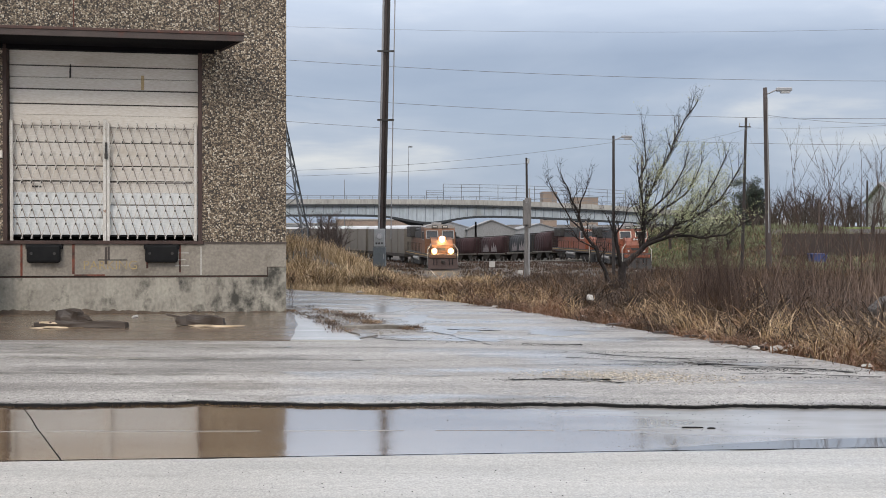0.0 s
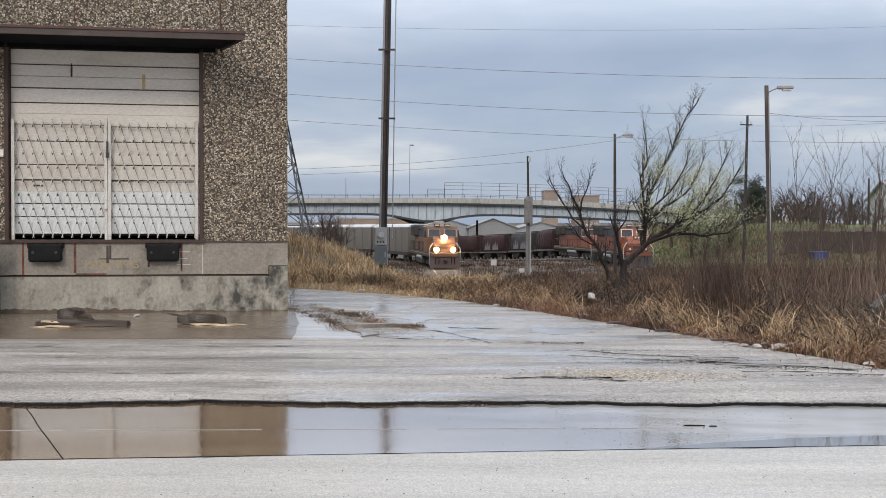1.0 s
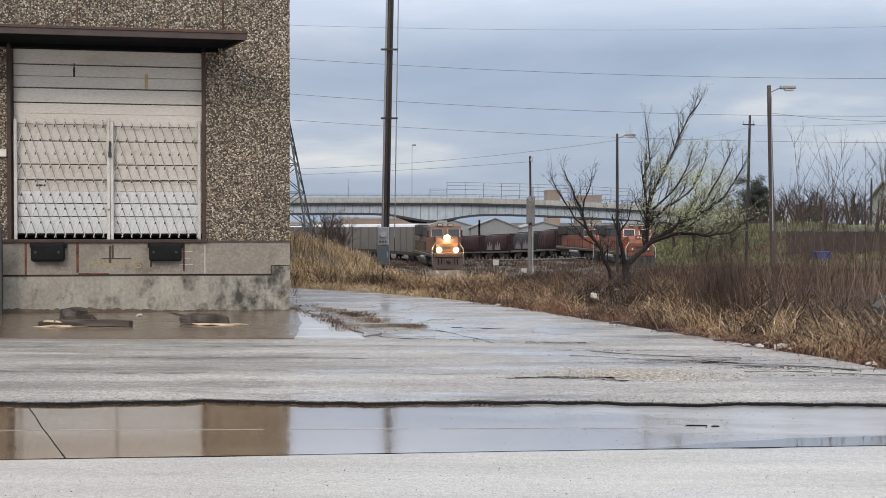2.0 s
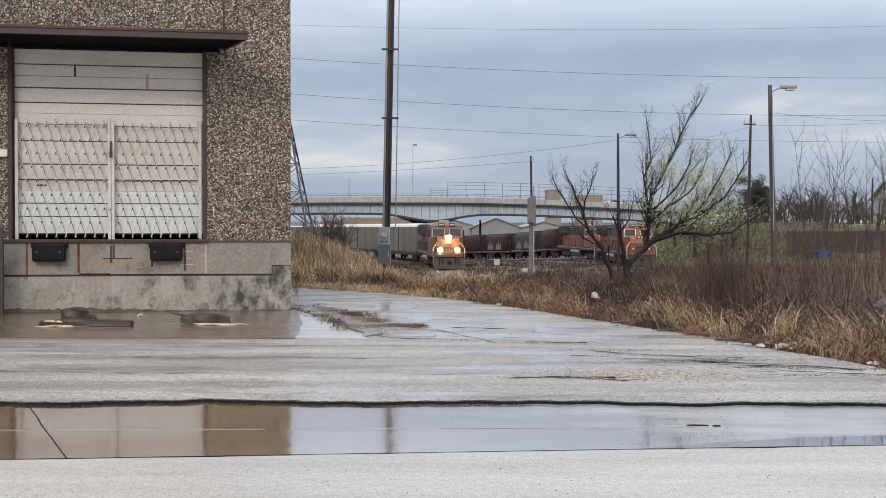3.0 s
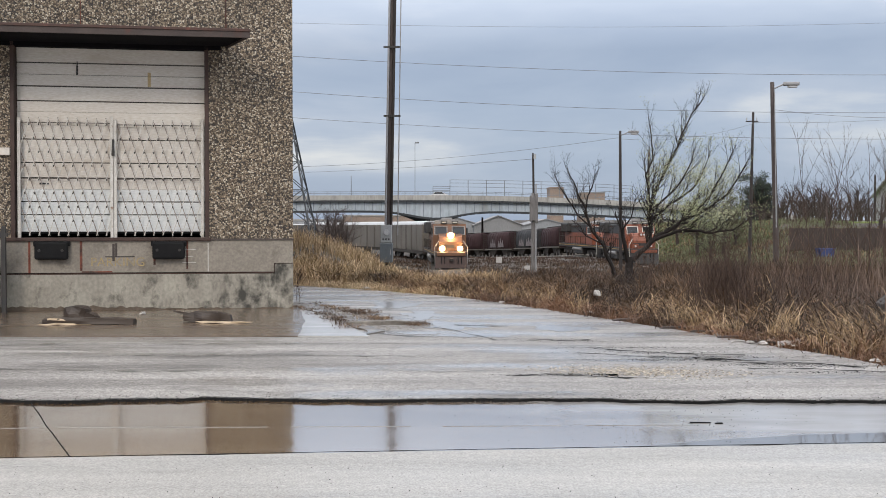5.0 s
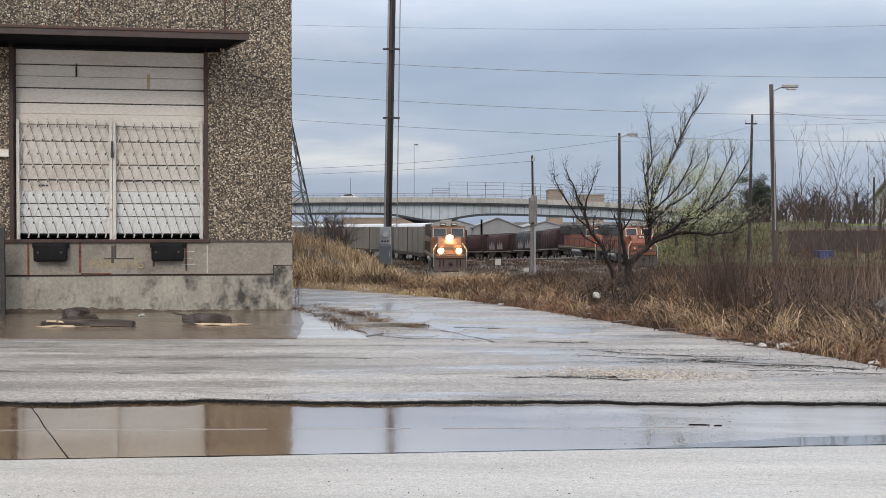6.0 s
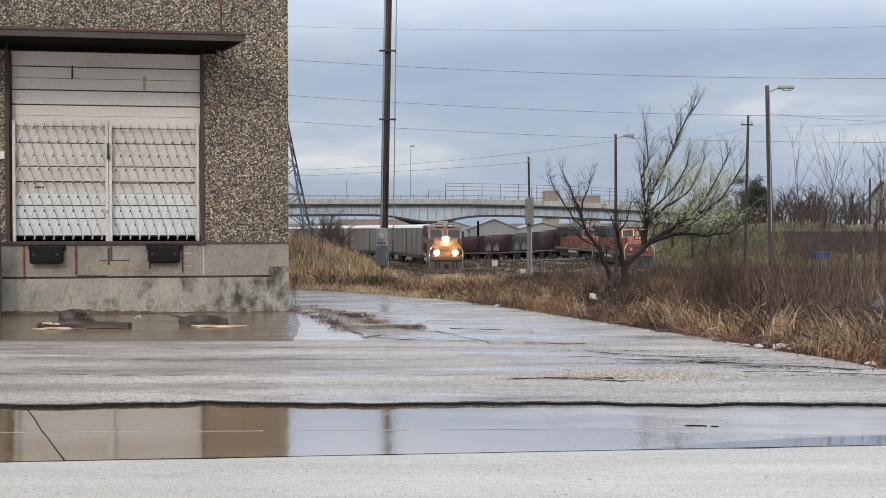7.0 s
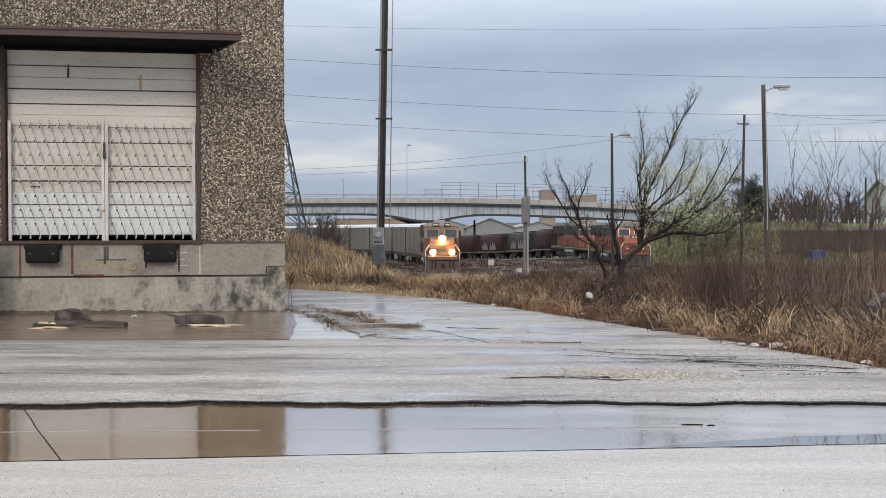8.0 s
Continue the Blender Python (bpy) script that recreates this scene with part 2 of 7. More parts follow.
M_PEBBLE = pebble_mat()
M_RUSTJOINT = mat("rust_stained_joint", (0.035, 0.024, 0.02), (0.07, 0.035, 0.025), 0.85, 4, 40, 0.3)
M_JOINT = mat("dark_joint", (0.05, 0.04, 0.035), (0.08, 0.06, 0.05))
M_DOCK = mat("painted_dock_concrete", (0.28, 0.25, 0.208), (0.215, 0.19, 0.157), 0.8, 1.8, 30, 0.3, stain=(0.125, 0.104, 0.083), stain_scale=2.6, stain_at=(0.54, 0.72))
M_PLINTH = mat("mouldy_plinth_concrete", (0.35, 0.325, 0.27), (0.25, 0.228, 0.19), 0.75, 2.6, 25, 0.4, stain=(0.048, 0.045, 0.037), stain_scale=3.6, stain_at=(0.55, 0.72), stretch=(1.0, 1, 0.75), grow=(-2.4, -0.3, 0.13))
M_RUSTFRAME = mat("rusty_brown_steel", (0.035, 0.018, 0.014), (0.06, 0.03, 0.022), 0.6, 6, 60, 0.3)
M_FLASH = mat("rusty_flashing", (0.045, 0.026, 0.021), (0.075, 0.035, 0.026), 0.7, 5, 40, 0.3, stain=(0.13, 0.045, 0.03), stain_scale=2.0, stain_at=(0.55, 0.62))
M_CANOPY = mat("rusty_canopy_steel", (0.038, 0.026, 0.023), (0.062, 0.043, 0.037), 0.65, 3, 40, 0.3, stain=(0.085, 0.03, 0.02), stain_scale=2.5)
# near black: the shade under the canopy is put into this colour
M_SHADESOFFIT = mat("shade_black_under_canopy", (0.005, 0.005, 0.007), (0.010, 0.009, 0.010), 0.9, spec=0.1)
M_DOOR = mat("weathered_white_door", (0.60, 0.55, 0.487), (0.68, 0.64, 0.58), 0.55, 1.2, 30, 0.08, stain=(0.53, 0.465, 0.385), stain_scale=0.9, stretch=(0.5, 1, 2.2))
M_DOORLOW = mat("paler_lower_door", (0.63, 0.645, 0.63), (0.70, 0.71, 0.70), 0.5, 1.2, 30, 0.08, stain=(0.46, 0.45, 0.42), stain_scale=0.9, stretch=(0.5, 1, 2.2))
M_DOORSEAM = mat("door_seam", (0.07, 0.06, 0.055), (0.12, 0.10, 0.09), 0.8)
M_GATE = mat("white_gate_paint", (0.62, 0.60, 0.56), (0.48, 0.45, 0.40), 0.5, 8, 60, 0.2, stain=(0.20, 0.10, 0.05), stain_scale=9, stain_at=(0.6, 0.68))
# gate paint darkened to the tone of the bars' shaded side
M_GATESHADE = mat("shaded_gate_paint", (0.36, 0.32, 0.285), (0.16, 0.12, 0.10), 0.6, 8, 60, 0.2)
M_BLACK = mat("black_rubber", (0.006, 0.006, 0.007), (0.012, 0.012, 0.012), 0.85, 6, 50, 0.4, spec=0.25)
M_DARKIRON = mat("dark_iron", (0.02, 0.02, 0.022), (0.04, 0.035, 0.03), 0.6, 8, 60, 0.2)
M_RUST = mat("rust_streak", (0.14, 0.032, 0.018), (0.20, 0.065, 0.04), 0.8, 6, 40, 0.2, stain=(0.04, 0.022, 0.017), stain_scale=3.5, stain_at=(0.45, 0.6))
M_YELLOW = mat("faded_yellow_paint", (0.40, 0.29, 0.12), (0.215, 0.185, 0.14), 0.8, 9, 50, 0.1)
M_WHITEMARK = mat("faded_white_paint", (0.5, 0.48, 0.44), (0.42, 0.40, 0.36), 0.8)
M_INSIDE = mat("warehouse_interior", (0.05, 0.05, 0.05), (0.08, 0.075, 0.07), 0.9)
M_SLAB = ground_mat("wet_dock_slab", (0.12, 0.073, 0.038), (0.072, 0.045, 0.025), 0.25, 30.0, rough=0.45, coat=1.0, coat_rough=0.22, coat_ior=1.7, wet=(0.1, 0.45), bump=0.0)
M_GUTTER = gutter_mat()
# apron concrete paled to paint in the sky's reflection
M_SKYAPRON = ground_mat("sky_paled_wet_apron", (0.40, 0.38, 0.35), (0.31, 0.295, 0.27), 0.15, 45.0, rough=0.4, ior=2.0, coat=1.0, coat_rough=0.19, coat_ior=2.8, wet=(0.1, 0.4), bump=0.1)
M_CLEAR = ground_mat("clear_puddle_water", (0.05, 0.043, 0.036), (0.035, 0.03, 0.025), 0.1, 30.0, rough=0.3, coat=1.0, coat_rough=0.012, coat_ior=1.75, wet=(0.0, 0.2), bump=0.0)
M_DAMP = ground_mat("damp_gutter_concrete", (0.30, 0.285, 0.265), (0.22, 0.21, 0.195), 0.22, 45.0, stain=(0.14, 0.13, 0.115), coat=1.0, coat_rough=0.12, coat_ior=2.4, wet=(0.25, 0.5), bump=0.2)
M_FORE = ground_mat("pale_wet_concrete", (0.40, 0.386, 0.358), (0.285, 0.276, 0.256), 0.28, 85.0, stain=(0.22, 0.215, 0.2), stain_at=(0.56, 0.7), rough=0.5, coat=0.5, coat_rough=0.18, wet=(0.45, 0.7), bump=0.5)
M_ASPHALT = ground_mat("wet_worn_asphalt", (0.335, 0.316, 0.292), (0.155, 0.143, 0.131), 0.58, 75.0, stain=(0.085, 0.079, 0.073), stain_at=(0.56, 0.68), rough=0.55, coat=1.0, coat_rough=0.2, coat_ior=2.3, wet=(0.46, 0.57), bump=0.8, low=(9.6, 13.0))
# pale base colour adds white to the puddles' sky reflection
M_PUDDLE = ground_mat("sky_paled_puddle", (0.33, 0.315, 0.295), (0.22, 0.21, 0.20), 0.25, 40.0, rough=0.3, ior=2.0, coat=1.0, coat_rough=0.15, coat_ior=2.8, wet=(0.0, 0.2), bump=0.0)
M_CRACK = mat("crack_and_shadow_black", (0.007, 0.007, 0.007), (0.012, 0.012, 0.012), 0.9, spec=0.15)
M_SOIL = mat("muddy_verge", (0.036, 0.027, 0.02), (0.062, 0.048, 0.034), 0.85, 0.5, 12, 0.6, stain=(0.045, 0.05, 0.025), stain_scale=0.15)
M_GRIT = mat("wet_muddy_gravel", (0.16, 0.14, 0.12), (0.085, 0.07, 0.055), 0.5, 2.5, 45, 0.8, stain=(0.22, 0.205, 0.185), stain_scale=3.0, stain_at=(0.52, 0.6), coat=0.8, coat_rough=0.15, coat_ior=2.0, wet=(3.0, 0.45, 0.6))
M_PALESTONE = mat("pale_tan_gravel", (0.36, 0.31, 0.235), (0.25, 0.215, 0.17), 0.8, 20, 90, 0.2, spread=0.7, island=True)
M_TWIG = mat("grey_brown_twigs", (0.13, 0.088, 0.067), (0.195, 0.137, 0.105), 0.85, 1.0, 20, 0.1, spread=0.4, island=True)
M_GRASS = mat("dry_grass", (0.145, 0.082, 0.038), (0.055, 0.032, 0.018), 0.8, 0.35, 2.0, 0.0, spread=0.75, island=True, stain=(0.030, 0.018, 0.012), stain_scale=1.1, stain_at=(0.43, 0.56))
M_GRASSPALE = mat("straw_grass", (0.60, 0.43, 0.235), (0.40, 0.27, 0.14), 0.8, 0.3, 2.0, 0.0, spread=0.65, island=True, stain=(0.17, 0.115, 0.06), stain_scale=0.3, stain_at=(0.52, 0.66))
M_TUSSOCK = mat("tussock_straw", (0.33, 0.20, 0.095), (0.16, 0.092, 0.046), 0.8, 0.3, 2.0, 0.0, spread=0.7, island=True, stain=(0.05, 0.03, 0.019), stain_scale=0.9, stain_at=(0.43, 0.57))
M_REED = mat("bleached_reed_straw", (0.54, 0.385, 0.215), (0.29, 0.19, 0.10), 0.75, 0.4, 2.0, 0.0, spread=0.6, island=True)
M_THATCH = mat("bright_thatch", (0.66, 0.50, 0.30), (0.48, 0.34, 0.185), 0.8, 0.4, 2.0, 0.0, spread=0.5, island=True)
M_RUSSET = mat("russet_dead_grass", (0.24, 0.12, 0.058), (0.13, 0.066, 0.036), 0.8, 0.4, 2.0, 0.0, spread=0.6, island=True, stain=(0.04, 0.024, 0.016), stain_scale=0.9, stain_at=(0.46, 0.6))
M_GREEN = mat("green_turf", (0.15, 0.21, 0.065), (0.20, 0.24, 0.09), 0.85, 0.1, 2.0, 0.1)
M_SLOPE = mat("fresh_slope_grass", (0.13, 0.155, 0.065), (0.09, 0.10, 0.048), 0.85, 0.2, 2.0, 0.0, spread=0.4, island=True)
M_STEM = mat("brown_brush_stems", (0.05, 0.031, 0.023), (0.09, 0.054, 0.037), 0.85, 1.0, 20, 0.1, spread=0.55, island=True)
M_BARK = mat("dark_wet_bark", (0.010, 0.007, 0.006), (0.022, 0.015, 0.013), 0.85, 3, 40, 0.5, stretch=(1, 1, 0.3))
M_LEAF = mat("pale_spring_leaves", (0.30, 0.325, 0.155), (0.44, 0.45, 0.29), 0.7, 1.0, 5, 0.0, spread=0.3, island=True)
M_FARTWIG = mat("grey_brown_wood", (0.045, 0.033, 0.03), (0.075, 0.055, 0.047), 0.9, 0.2, 3, 0.0, spread=0.35, island=True)
M_PINE = mat("dark_evergreen", (0.018, 0.028, 0.02), (0.03, 0.04, 0.028), 0.8, 0.4, 4, 0.0, spread=0.4, island=True)
M_GUARD = mat("weathered_grey_guard", (0.20, 0.19, 0.185), (0.12, 0.112, 0.108), 0.85, 6, 30, 0.4, stretch=(2, 2, 0.4))
M_POLEWOOD = mat("weathered_pole_wood", (0.085, 0.068, 0.062), (0.048, 0.038, 0.036), 0.85, 2, 30, 0.4, stretch=(2, 2, 0.25))
M_POLEDARK = mat("dark_creosote_wood", (0.025, 0.021, 0.02), (0.045, 0.036, 0.032), 0.85, 2, 30, 0.4, stretch=(2, 2, 0.25))
M_CONDUIT = mat("grey_conduit", (0.33, 0.33, 0.335), (0.26, 0.26, 0.265), 0.5, 3, 40, 0.1)
M_BOXPALE = mat("pale_grey_cabinet", (0.42, 0.43, 0.43), (0.36, 0.37, 0.37), 0.5, 4, 40, 0.05)
M_BOXDARK = mat("slate_grey_cabinet", (0.16, 0.18, 0.19), (0.13, 0.15, 0.16), 0.5, 4, 40, 0.05)
M_GLASS = mat("meter_glass", (0.6, 0.6, 0.6), (0.5, 0.5, 0.5), 0.1, 4, 40, 0.0)
M_WIRE = mat("wire_aluminium", (0.22, 0.23, 0.25), (0.17, 0.18, 0.2), 0.6)
M_BRIDGE = mat("pale_painted_girder", (0.44, 0.49, 0.53), (0.37, 0.42, 0.46), 0.6, 0.15, 2, 0.05, stain=(0.30, 0.32, 0.32), stain_scale=0.2, stretch=(1, 1, 0.3))
# girder paint darkened to draw the stiffeners' shadow lines
M_STIFFSHADE = mat("shadow_toned_stiffener_paint", (0.24, 0.275, 0.31), (0.18, 0.21, 0.24), 0.6, 0.4, 3, 0.05)
M_PARAPET = mat("bridge_parapet_concrete", (0.40, 0.385, 0.355), (0.32, 0.31, 0.285), 0.8, 0.2, 3, 0.1, stain=(0.2, 0.19, 0.175), stain_scale=0.4, stretch=(1, 1, 0.2))
# dark copy of the girder colour, for steel in the deck's shade
M_BRIDGESHADE = mat("shaded_bridge_steel", (0.035, 0.04, 0.045), (0.05, 0.055, 0.06), 0.8)
M_RAILSTEEL = mat("galvanised_railing", (0.20, 0.215, 0.23), (0.16, 0.17, 0.18), 0.6, 2, 20, 0.0)
M_LATTICE = mat("tower_steel", (0.045, 0.05, 0.055), (0.07, 0.075, 0.08), 0.6, 2, 20, 0.0, metal=0.2)
M_ORANGE = mat("orange_locomotive_paint", (0.25, 0.072, 0.034), (0.155, 0.052, 0.030), 0.5, 0.6, 10, 0.05, stain=(0.10, 0.045, 0.025), stain_scale=0.5)
M_LOCOBLACK = mat("black_locomotive_paint", (0.02, 0.02, 0.022), (0.04, 0.036, 0.033), 0.6, 1, 12, 0.1)
M_LOCOYELLOW = mat("yellow_stripe_paint", (0.4, 0.25, 0.06), (0.27, 0.17, 0.06), 0.5)
M_LOCOROOF = mat("dusty_locomotive_roof", (0.30, 0.29, 0.28), (0.22, 0.21, 0.2), 0.6, 1, 10, 0.1)
M_WINDOW = mat("dark_window_glass", (0.02, 0.022, 0.025), (0.03, 0.032, 0.035), 0.08, 2, 20, 0.0)
M_LAMP = mat("lit_headlight", (0.9, 0.85, 0.7), (0.9, 0.85, 0.7), 0.3, glow=((1.0, 0.64, 0.30), 75.0), bump=0)
M_JOURNAL = mat("dusty_journal_steel", (0.16, 0.15, 0.14), (0.10, 0.09, 0.085), 0.8)
M_LEADPAINT = mat("dirty_tan_orange_paint", (0.17, 0.075, 0.036), (0.11, 0.055, 0.032), 0.55, 0.9, 10, 0.05, stain=(0.10, 0.07, 0.05), stain_scale=0.8)
M_STEELGREY = mat("dirty_running_gear", (0.03, 0.026, 0.024), (0.055, 0.046, 0.038), 0.8, 2, 20, 0.2, spec=0.3)
M_HOPPER = mat("grey_hopper_paint", (0.042, 0.043, 0.046), (0.028, 0.028, 0.03), 0.8, 0.4, 8, 0.05, stain=(0.025, 0.02, 0.018), stain_scale=0.4, spec=0.3)
M_HOPPERRED = mat("oxide_red_hopper_paint", (0.040, 0.018, 0.019), (0.026, 0.013, 0.014), 0.8, 0.4, 8, 0.05, stain=(0.022, 0.016, 0.016), stain_scale=0.4, spec=0.3)
M_RACK = mat("silver_grey_rail_car", (0.175, 0.155, 0.13), (0.11, 0.098, 0.082), 0.5, 0.3, 10, 0.05, metal=0.1, stain=(0.07, 0.056, 0.046), stain_scale=0.5)
M_RACKROOF = mat("pale_car_roof", (0.5, 0.5, 0.5), (0.42, 0.42, 0.42), 0.5, 0.4, 10, 0.05)
M_GRAVEL = mat("grey_ballast", (0.062, 0.055, 0.05), (0.035, 0.031, 0.028), 0.95, 2, 25, 0.9, stain=(0.03, 0.026, 0.022), stain_scale=0.5, spec=0.0)
M_RAIL = mat("rail_steel", (0.36, 0.32, 0.28), (0.45, 0.42, 0.38), 0.4, 2, 30, 0.1, metal=0.3)
M_SLEEPER = mat("old_sleeper_wood", (0.10, 0.08, 0.065), (0.07, 0.055, 0.045), 0.85)
M_SHED = mat("grey_shed_metal", (0.30, 0.31, 0.32), (0.24, 0.25, 0.26), 0.6, 0.2, 3, 0.05)
M_SHEDROOF = mat("dull_shed_roof", (0.20, 0.20, 0.20), (0.26, 0.26, 0.26), 0.7, 0.2, 3, 0.05)
M_TAN = mat("tan_brick_building", (0.30, 0.23, 0.18), (0.26, 0.2, 0.16), 0.8, 0.2, 3, 0.05)
M_SIDING = mat("grey_house_siding", (0.42, 0.42, 0.43), (0.36, 0.36, 0.37), 0.7, 0.2, 3, 0.05)
M_FENCE = mat("brown_timber_fence", (0.06, 0.045, 0.037), (0.045, 0.033, 0.028), 0.85, 0.5, 8, 0.1)
M_WOOD = mat("wet_dark_timber", (0.03, 0.021, 0.016), (0.06, 0.042, 0.03), 0.5, 3, 30, 0.3, stretch=(0.3, 2, 2))
M_SPLINTER = mat("split_pale_timber", (0.42, 0.32, 0.21), (0.55, 0.44, 0.31), 0.7, 3, 30, 0.3, stretch=(0.3, 2, 2))
M_TRASH = mat("white_litter", (0.46, 0.44, 0.41), (0.34, 0.32, 0.3), 0.7, 6, 40, 0.2)
M_DARKBLOCK = mat("wet_dark_concrete", (0.085, 0.078, 0.072), (0.05, 0.046, 0.043), 0.7, 3, 30, 0.4)
M_STONE = mat("broken_concrete", (0.24, 0.215, 0.185), (0.16, 0.145, 0.125), 0.85, 6, 40, 0.5, stain=(0.08, 0.065, 0.05), stain_scale=9)
M_BLUE = mat("faded_blue_plastic", (0.03, 0.045, 0.13), (0.04, 0.06, 0.16), 0.5)
M_CARWHITE = mat("white_car_paint", (0.7, 0.7, 0.7), (0.62, 0.62, 0.62), 0.3, bump=0)
M_HAZE = mat("dull_budding_leaves", (0.115, 0.125, 0.065), (0.16, 0.165, 0.09), 0.8, 0.4, 4, 0.0, spread=0.4, island=True)
M_DIRT = mat("brown_splash_dirt", (0.075, 0.055, 0.038), (0.13, 0.10, 0.074), 0.8, 6, 40, 0.2)
M_CHALK = mat("faded_spray_paint", (0.20, 0.17, 0.17), (0.10, 0.09, 0.09), 0.8, 3, 12)

# ---- building tools ----
def part(name, bm, material, parent=None, label="", smooth=False):
    """Links a bmesh as one mesh object under a thing or a part."""
    me = bpy.data.meshes.new(name)
    bm.to_mesh(me)
    bm.free()
    me.materials.append(material)
    if smooth:
        me.polygons.foreach_set("use_smooth", [True] * len(me.polygons))
    ob = new(name, me)
    if parent is not None:
        ob.parent = parent
    if label:
        ob["label"] = label
    return ob


def thing(name, m, label, category, group="", kind=""):
    ob = tagged(new(name), label, category, group, kind)
    ob.empty_display_size = 0.2
    ob.matrix_basis = m
    return ob


def box(bm, x0, y0, z0, x1, y1, z1, bevel=0.0):
    v = bmesh.ops.create_cube(bm, size=1.0, matrix=Matrix.LocRotScale(((x0 + x1) / 2, (y0 + y1) / 2, (z0 + z1) / 2), None, (abs(x1 - x0), abs(y1 - y0), abs(z1 - z0))))["verts"]
    if bevel:
        bmesh.ops.bevel(bm, geom=list({e for q in v for e in q.link_edges}), offset=bevel, segments=2, affect="EDGES", profile=0.5)
    return bm


def boxed(x0, y0, z0, x1, y1, z1, bevel=0.0):
    return box(bmesh.new(), x0, y0, z0, x1, y1, z1, bevel)


def rod(bm, p, q, r0, r1=None, n=6):
    """A tapered rod from p to q."""
    p, q = Vector(p), Vector(q)
    d = q - p
    turn = d.to_track_quat("Z", "Y").to_matrix().to_4x4()
    bmesh.ops.create_cone(bm, cap_ends=True, segments=n, radius1=r0, radius2=r0 if r1 is None else r1, depth=d.length, matrix=Matrix.Translation((p + q) / 2) @ turn)
    return bm


def rodded(p, q, r0, r1=None, n=6):
    return rod(bmesh.new(), p, q, r0, r1, n)


def prism(bm, outline, axis, a, b):
    """Extrudes an outline of two-number corners along an axis from a to b."""
    def at(c, w):
        return {"x": (w, c[0], c[1]), "y": (c[0], w, c[1]), "z": (c[0], c[1], w)}[axis]
    lo = [bm.verts.new(at(c, a)) for c in outline]
    hi = [bm.verts.new(at(c, b)) for c in outline]
    k = len(outline)
    bm.faces.new(lo)
    bm.faces.new(hi[::-1])
    for i in range(k):
        bm.faces.new((lo[i], hi[i], hi[(i + 1) % k], lo[(i + 1) % k]))
    bmesh.ops.recalc_face_normals(bm, faces=bm.faces[:])
    return bm


def prismed(outline, axis, a, b):
    return prism(bmesh.new(), outline, axis, a, b)


def mesh_of(name, verts, faces, material, parent=None, kind="", smooth=False):
    me = bpy.data.meshes.new(name)
    me.from_pydata(verts, [], faces)
    me.materials.append(material)
    if smooth:
        me.polygons.foreach_set("use_smooth", [True] * len(me.polygons))
    ob = new(name, me)
    if parent is not None:
        ob.parent = parent
    if kind:
        ob["kind"] = kind
    return ob


def tube(verts, faces, pts, radii, n=5):
    """Adds a bent tapered tube along pts to the lists."""
    base = len(verts)
    up = Vector((0.31, 0.22, 0.92))
    for i, p in enumerate(pts):
        d = (Vector(pts[min(i + 1, len(pts) - 1)]) - Vector(pts[max(i - 1, 0)])).normalized()
        s = d.cross(up)
        s = s.normalized() if s.length > 1e-3 else Vector((1, 0, 0))
        t = d.cross(s)
        for k in range(n):
            a = 2 * math.pi * k / n
            verts.append(tuple(Vector(p) + (s * math.cos(a) + t * math.sin(a)) * radii[i]))
    for i in range(len(pts) - 1):
        for k in range(n):
            a, b = base + i * n + k, base + i * n + (k + 1) % n
            faces.append((a, b, b + n, a + n))


def smoothstep(a, b, x):
    t = min(1.0, max(0.0, (x - a) / (b - a)))
    return t * t * (3 - 2 * t)

# ---- ground ----
def ground_z(x, y):
    """Height of the earth: level yard, falling to the railway, rising to a bank on the far side."""
    z = -0.06 - 2.85 * smoothstep(23, 78, y)
    z += 4.6 * smoothstep(27, 43, x) * smoothstep(96, 138, y)
    z += 1.35 * smoothstep(-0.4, -5.2, x) * smoothstep(25, 40, y) * smoothstep(66, 46, y)
    z -= 0.25 * math.exp(-((x - 0.3) / 2.5) ** 2) * smoothstep(24, 34, y) * smoothstep(80, 60, y)
    z += 3.0 * smoothstep(260, 500, y)
    # the yard lies lower beyond the locomotives
    z -= 1.9 * smoothstep(-1.0, 5.0, x) * smoothstep(27, 21, x) * smoothstep(138, 168, y) * smoothstep(265, 225, y)
    if y > 21:
        z += 0.12 * noise.noise(Vector((x * 0.25, y * 0.25, 0))) * smoothstep(21, 26, y)
    return z


def spaced(stops):
    out = []
    for a, b, step in stops:
        k = max(1, round((b - a) / step))
        out += [a + (b - a) * i / k for i in range(k)]
    return out + [stops[-1][1]]


gx = spaced([(-2600, -200, 300), (-200, -40, 16), (-40, -12, 3), (-12, 12, 1.0), (12, 60, 2.5), (60, 200, 14), (200, 2600, 300)])
gy = spaced([(-1500, -100, 350), (-100, 0, 25), (0, 30, 1.0), (30, 70, 2.0), (70, 150, 4), (150, 300, 15), (300, 3600, 300)])
g_verts = [(x, y, ground_z(x, y)) for y in gy for x in gx]
g_faces = [(j * len(gx) + i, j * len(gx) + i + 1, (j + 1) * len(gx) + i + 1, (j + 1) * len(gx) + i) for j in range(len(gy) - 1) for i in range(len(gx) - 1)]
ground = mesh_of("ground", g_verts, g_faces, M_SOIL, smooth=True)
tagged(ground, "muddy earth under dry winter grass, falling to railway", "ground", kind="structure")


def paving(name, outline, top, thick, material, label):
    bm = prismed(outline, "z", top - thick, top)
    return tagged(part(name, bm, material), label, "paving", kind="structure")


def front_y(x):
    return 5.93 + 0.083 * x


